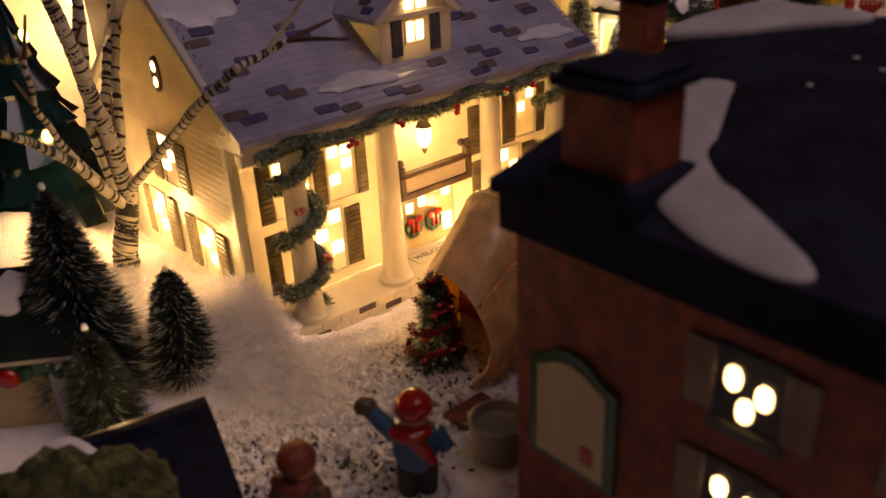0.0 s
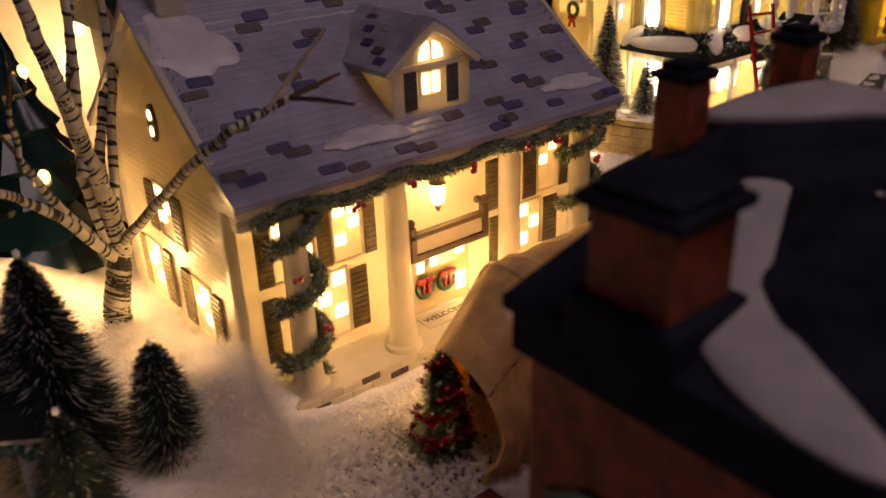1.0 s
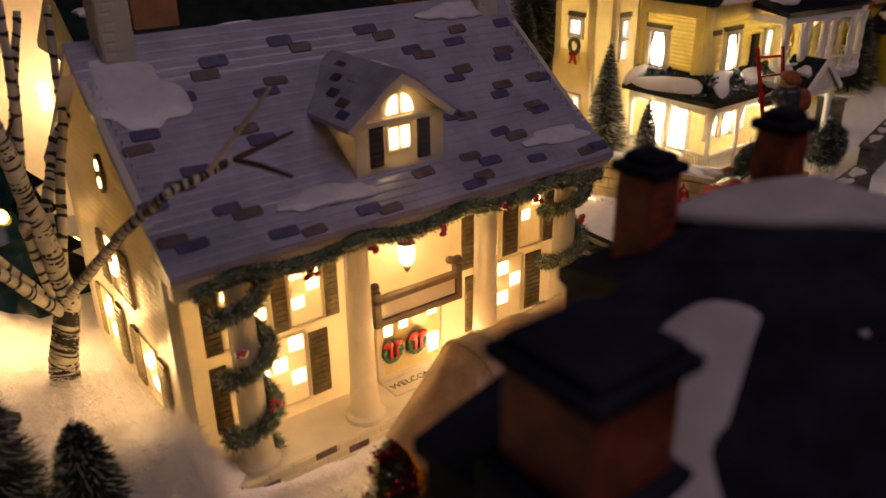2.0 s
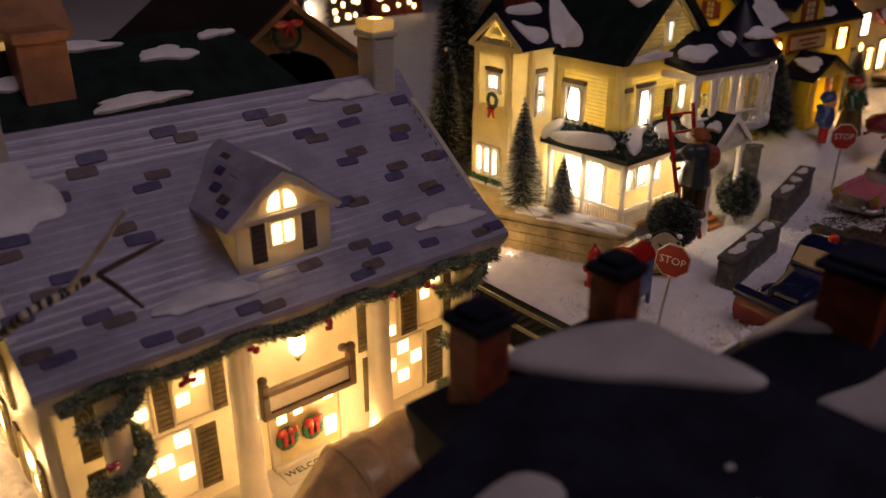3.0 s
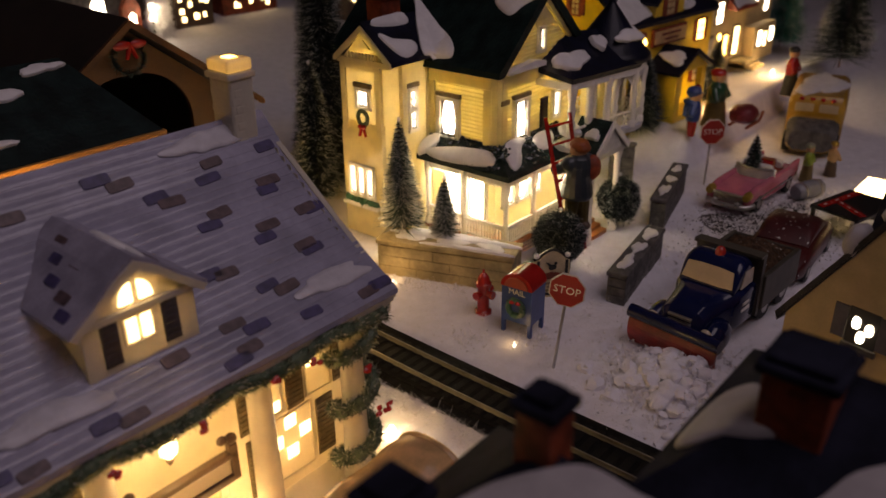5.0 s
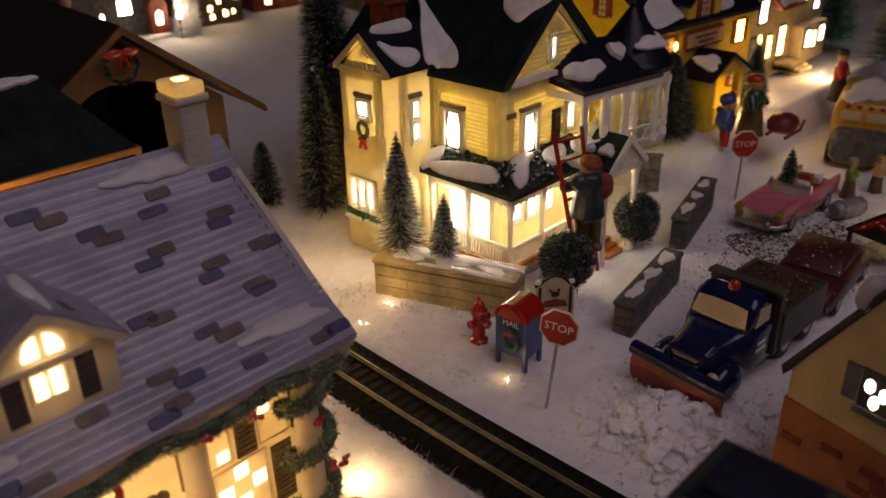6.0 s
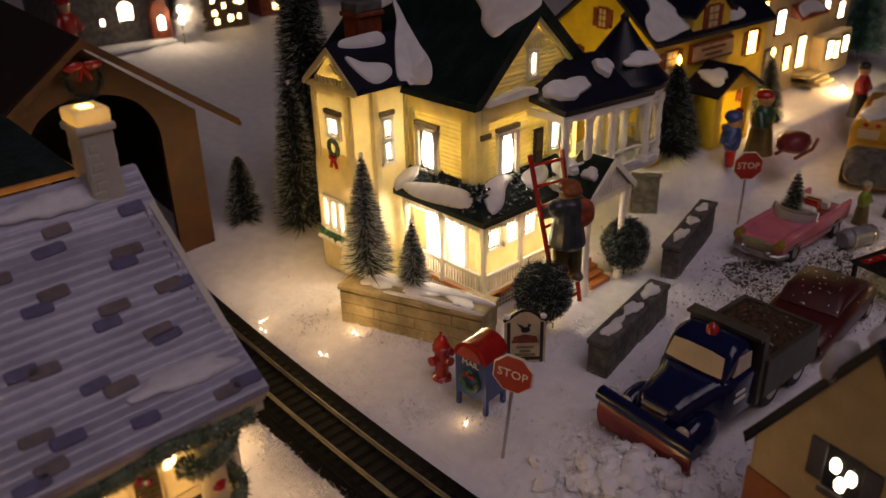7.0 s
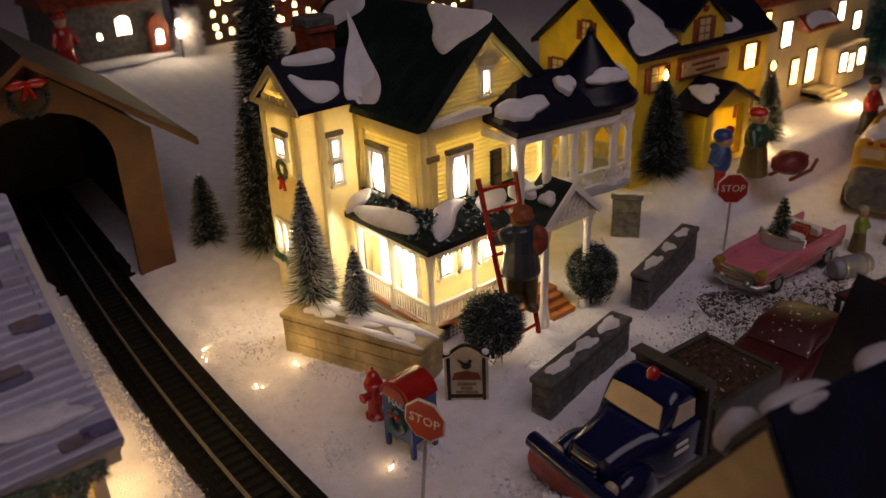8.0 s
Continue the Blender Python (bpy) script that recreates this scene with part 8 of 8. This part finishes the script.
def flakes(name, label, n, area, mat, size, hmax):
    vs, fs = [], []
    for k in range(n):
        x, y = area(rnd)
        z = height(x, y) + rnd.random() ** 2 * hmax
        s = size * rnd.uniform(0.4, 1.2)
        q = Euler((rnd.uniform(0, 6), rnd.uniform(0, 6), rnd.uniform(0, 6))).to_matrix()
        i = len(vs)
        for p in ((1, 0, 0), (-0.5, 0.9, 0), (-0.5, -0.9, 0.1), (0, 0, 0.6)):
            c = q @ Vector(p) * s + Vector((x, y, z + s * 0.2))
            vs.append(c * MM)
        fs += [(i, i + 1, i + 2), (i, i + 1, i + 3), (i + 1, i + 2, i + 3), (i + 2, i, i + 3)]
    me = bpy.data.meshes.new(name)
    me.from_pydata(vs, [], fs)
    me.materials.append(mat)
    tagged(new(name, me), label, "snow flakes", kind="stuff")


bm = B()
snow_shape(bm, ((737, 22), (765, 14), (771, -10), (792, -28), (845, -30), (851, -50), (803, -64), (749, -58), (720, -42), (716, -7)), height, 0.5, 0.1)
tagged(part("road", bm, material("trodden_dark_road", (0.11, 0.09, 0.08), 0.7, vary=0.3, scale=120, bump=0.8, fine=350, speckle=((0.62, 0.6, 0.6), 170, 0.56))), "patch of dark road showing through the snow", "road", kind="structure")
flakes("road_flakes", "icy white flakes scattered on the dark road", 4600, lambda r: (r.gauss(770, 70), r.gauss(-40, 34)), SNOWCAP, 1.9, 1.6)
flakes("snow_flakes", "coarse white plastic snow flakes strewn over the ground", 4200, lambda r: (r.gauss(20, 60), r.gauss(-80, 28)), SNOWCAP, 2.2, 2.5)
flakes("plough_snow", "loose white flakes heaped before the plough", 2200, lambda r: (r.gauss(455, 26), r.gauss(-92, 28)), SNOWCAP, 1.9, 5)
flakes("dark_grit", "dark grit showing between the flakes", 1500, lambda r: (r.gauss(40, 14), r.gauss(-66, 14)), DARKFLAKE, 2.0, 1.6)
flakes("dark_grit", "dark grit showing between the flakes", 2600, lambda r: (r.gauss(-16, 24), r.gauss(-88, 20)), DARKFLAKE, 2.0, 1.2)
flakes("icy_chunks", "coarse icy chunks of plastic snow before the porch", 1500, lambda r: (r.gauss(-14, 28), r.gauss(-86, 24)), SNOWCAP, 3.8, 2.5)
flakes("road_grit", "dark grit on the trodden road", 3800, lambda r: (r.gauss(748, 44), r.gauss(-38, 26)), DARKFLAKE, 1.2, 0.6)
bm = B()
r_ = random.Random(8)
for k in range(150):
    x, y = r_.gauss(448, 20), r_.gauss(-94, 24)
    q = r_.uniform(1.5, 6.5)
    blob(bm, x, y, height(x, y) + q * 0.3, q * 1.2, q * 1.1, q * 0.8, 0.5, 0.3, 2)
heap = part("plough_heap", bm, SNOW, smooth=True)
tagged(heap, "lumps of snow pushed up by the plough", "snow heap", kind="stuff")
flakes("track_flakes", "snow flakes lying along the railway line", 3600, lambda r: (lambda y: (line_x(y) - 35 + r.gauss(0, 4.5), y))(r.uniform(-200, 380)), SNOWCAP, 1.8, 3)
flakes("spread_flakes", "sparse sparkling snow flakes", 1500, lambda r: (r.uniform(380, 1100), r.uniform(-120, 420)), SNOWCAP, 1.2, 0.6)
for cx, cy in ((428, 208), (452, 150), (440, 20), (408, 60), (470, 120), (520, -30)):
    flakes("glint_cluster", "cluster of clear glittering flakes on the snow", 110, lambda r: (r.gauss(cx, 9), r.gauss(cy, 9)), GLINT, 1.6, 1.5)
flakes("forecourt_glints", "glinting flakes in the snow before the porch", 2500, lambda r: (r.gauss(30, 70), r.gauss(-50, 45)), GLINT, 0.9, 2.0)


def fibres(name, label, n, place, length, mat):
    """Wisps of fibre lying loosely on the snow."""
    vs, fs = [], []
    for k in range(n):
        x, y, lift = place(rnd)
        p = Vector((x, y, height(x, y) + lift))
        d = Vector((rnd.gauss(0, 1), rnd.gauss(0, 1), rnd.gauss(0.25, 0.5))).normalized()
        bend = Vector((rnd.gauss(0, 0.3), rnd.gauss(0, 0.3), rnd.gauss(-0.1, 0.3)))
        ln = length * rnd.uniform(0.5, 1.3)
        w = d.orthogonal().normalized() * 0.12
        i = len(vs)
        for s in (0, 0.5, 1):
            c = p + d * ln * s + bend * ln * s * s * 0.5
            vs += [(c + w * (1.1 - s)) * MM, (c - w * (1.1 - s)) * MM]
        fs += [(i, i + 1, i + 3, i + 2), (i + 2, i + 3, i + 5, i + 4)]
    me = bpy.data.meshes.new(name)
    me.from_pydata(vs, [], fs)
    me.materials.append(mat)
    tagged(new(name, me), label, "fibre snow", kind="stuff")


def bank(r):
    x, y = min(-1, r.gauss(-14, 15)), r.gauss(8, 30)
    return x, y, abs(r.gauss(0, 6.5))


def birch_bank(r):
    y = r.uniform(30, 190)
    x = min(2, r.gauss(-28, 24))
    return x, y, abs(r.gauss(0, 4))


fibres("corner_fluff", "soft white fibre snow banked against the house corner", 30000, bank, 12, FIBRE)
fibres("forecourt_fluff", "soft white fibre snow before the porch", 15000, lambda r: (r.gauss(30, 45), min(-13, r.gauss(-42, 26)), abs(r.gauss(0, 2.5))), 8, FIBRE)
fibres("field_fluff", "soft white fibre snow spread over the green", 22000, lambda r: (r.uniform(385, 720), r.uniform(-115, 260), abs(r.gauss(0, 0.8))), 7, FIBRE)
fibres("birch_fluff", "soft white fibre snow round the foot of the birch", 11000, birch_bank, 9, FIBRE)
fibres("lineside_fluff", "soft white fibre snow along the railway line", 7000, lambda r: (lambda y: (line_x(y) - 40 + r.gauss(0, 6), y, abs(r.gauss(0, 2))))(r.uniform(-160, 90)), 6, FIBRE)
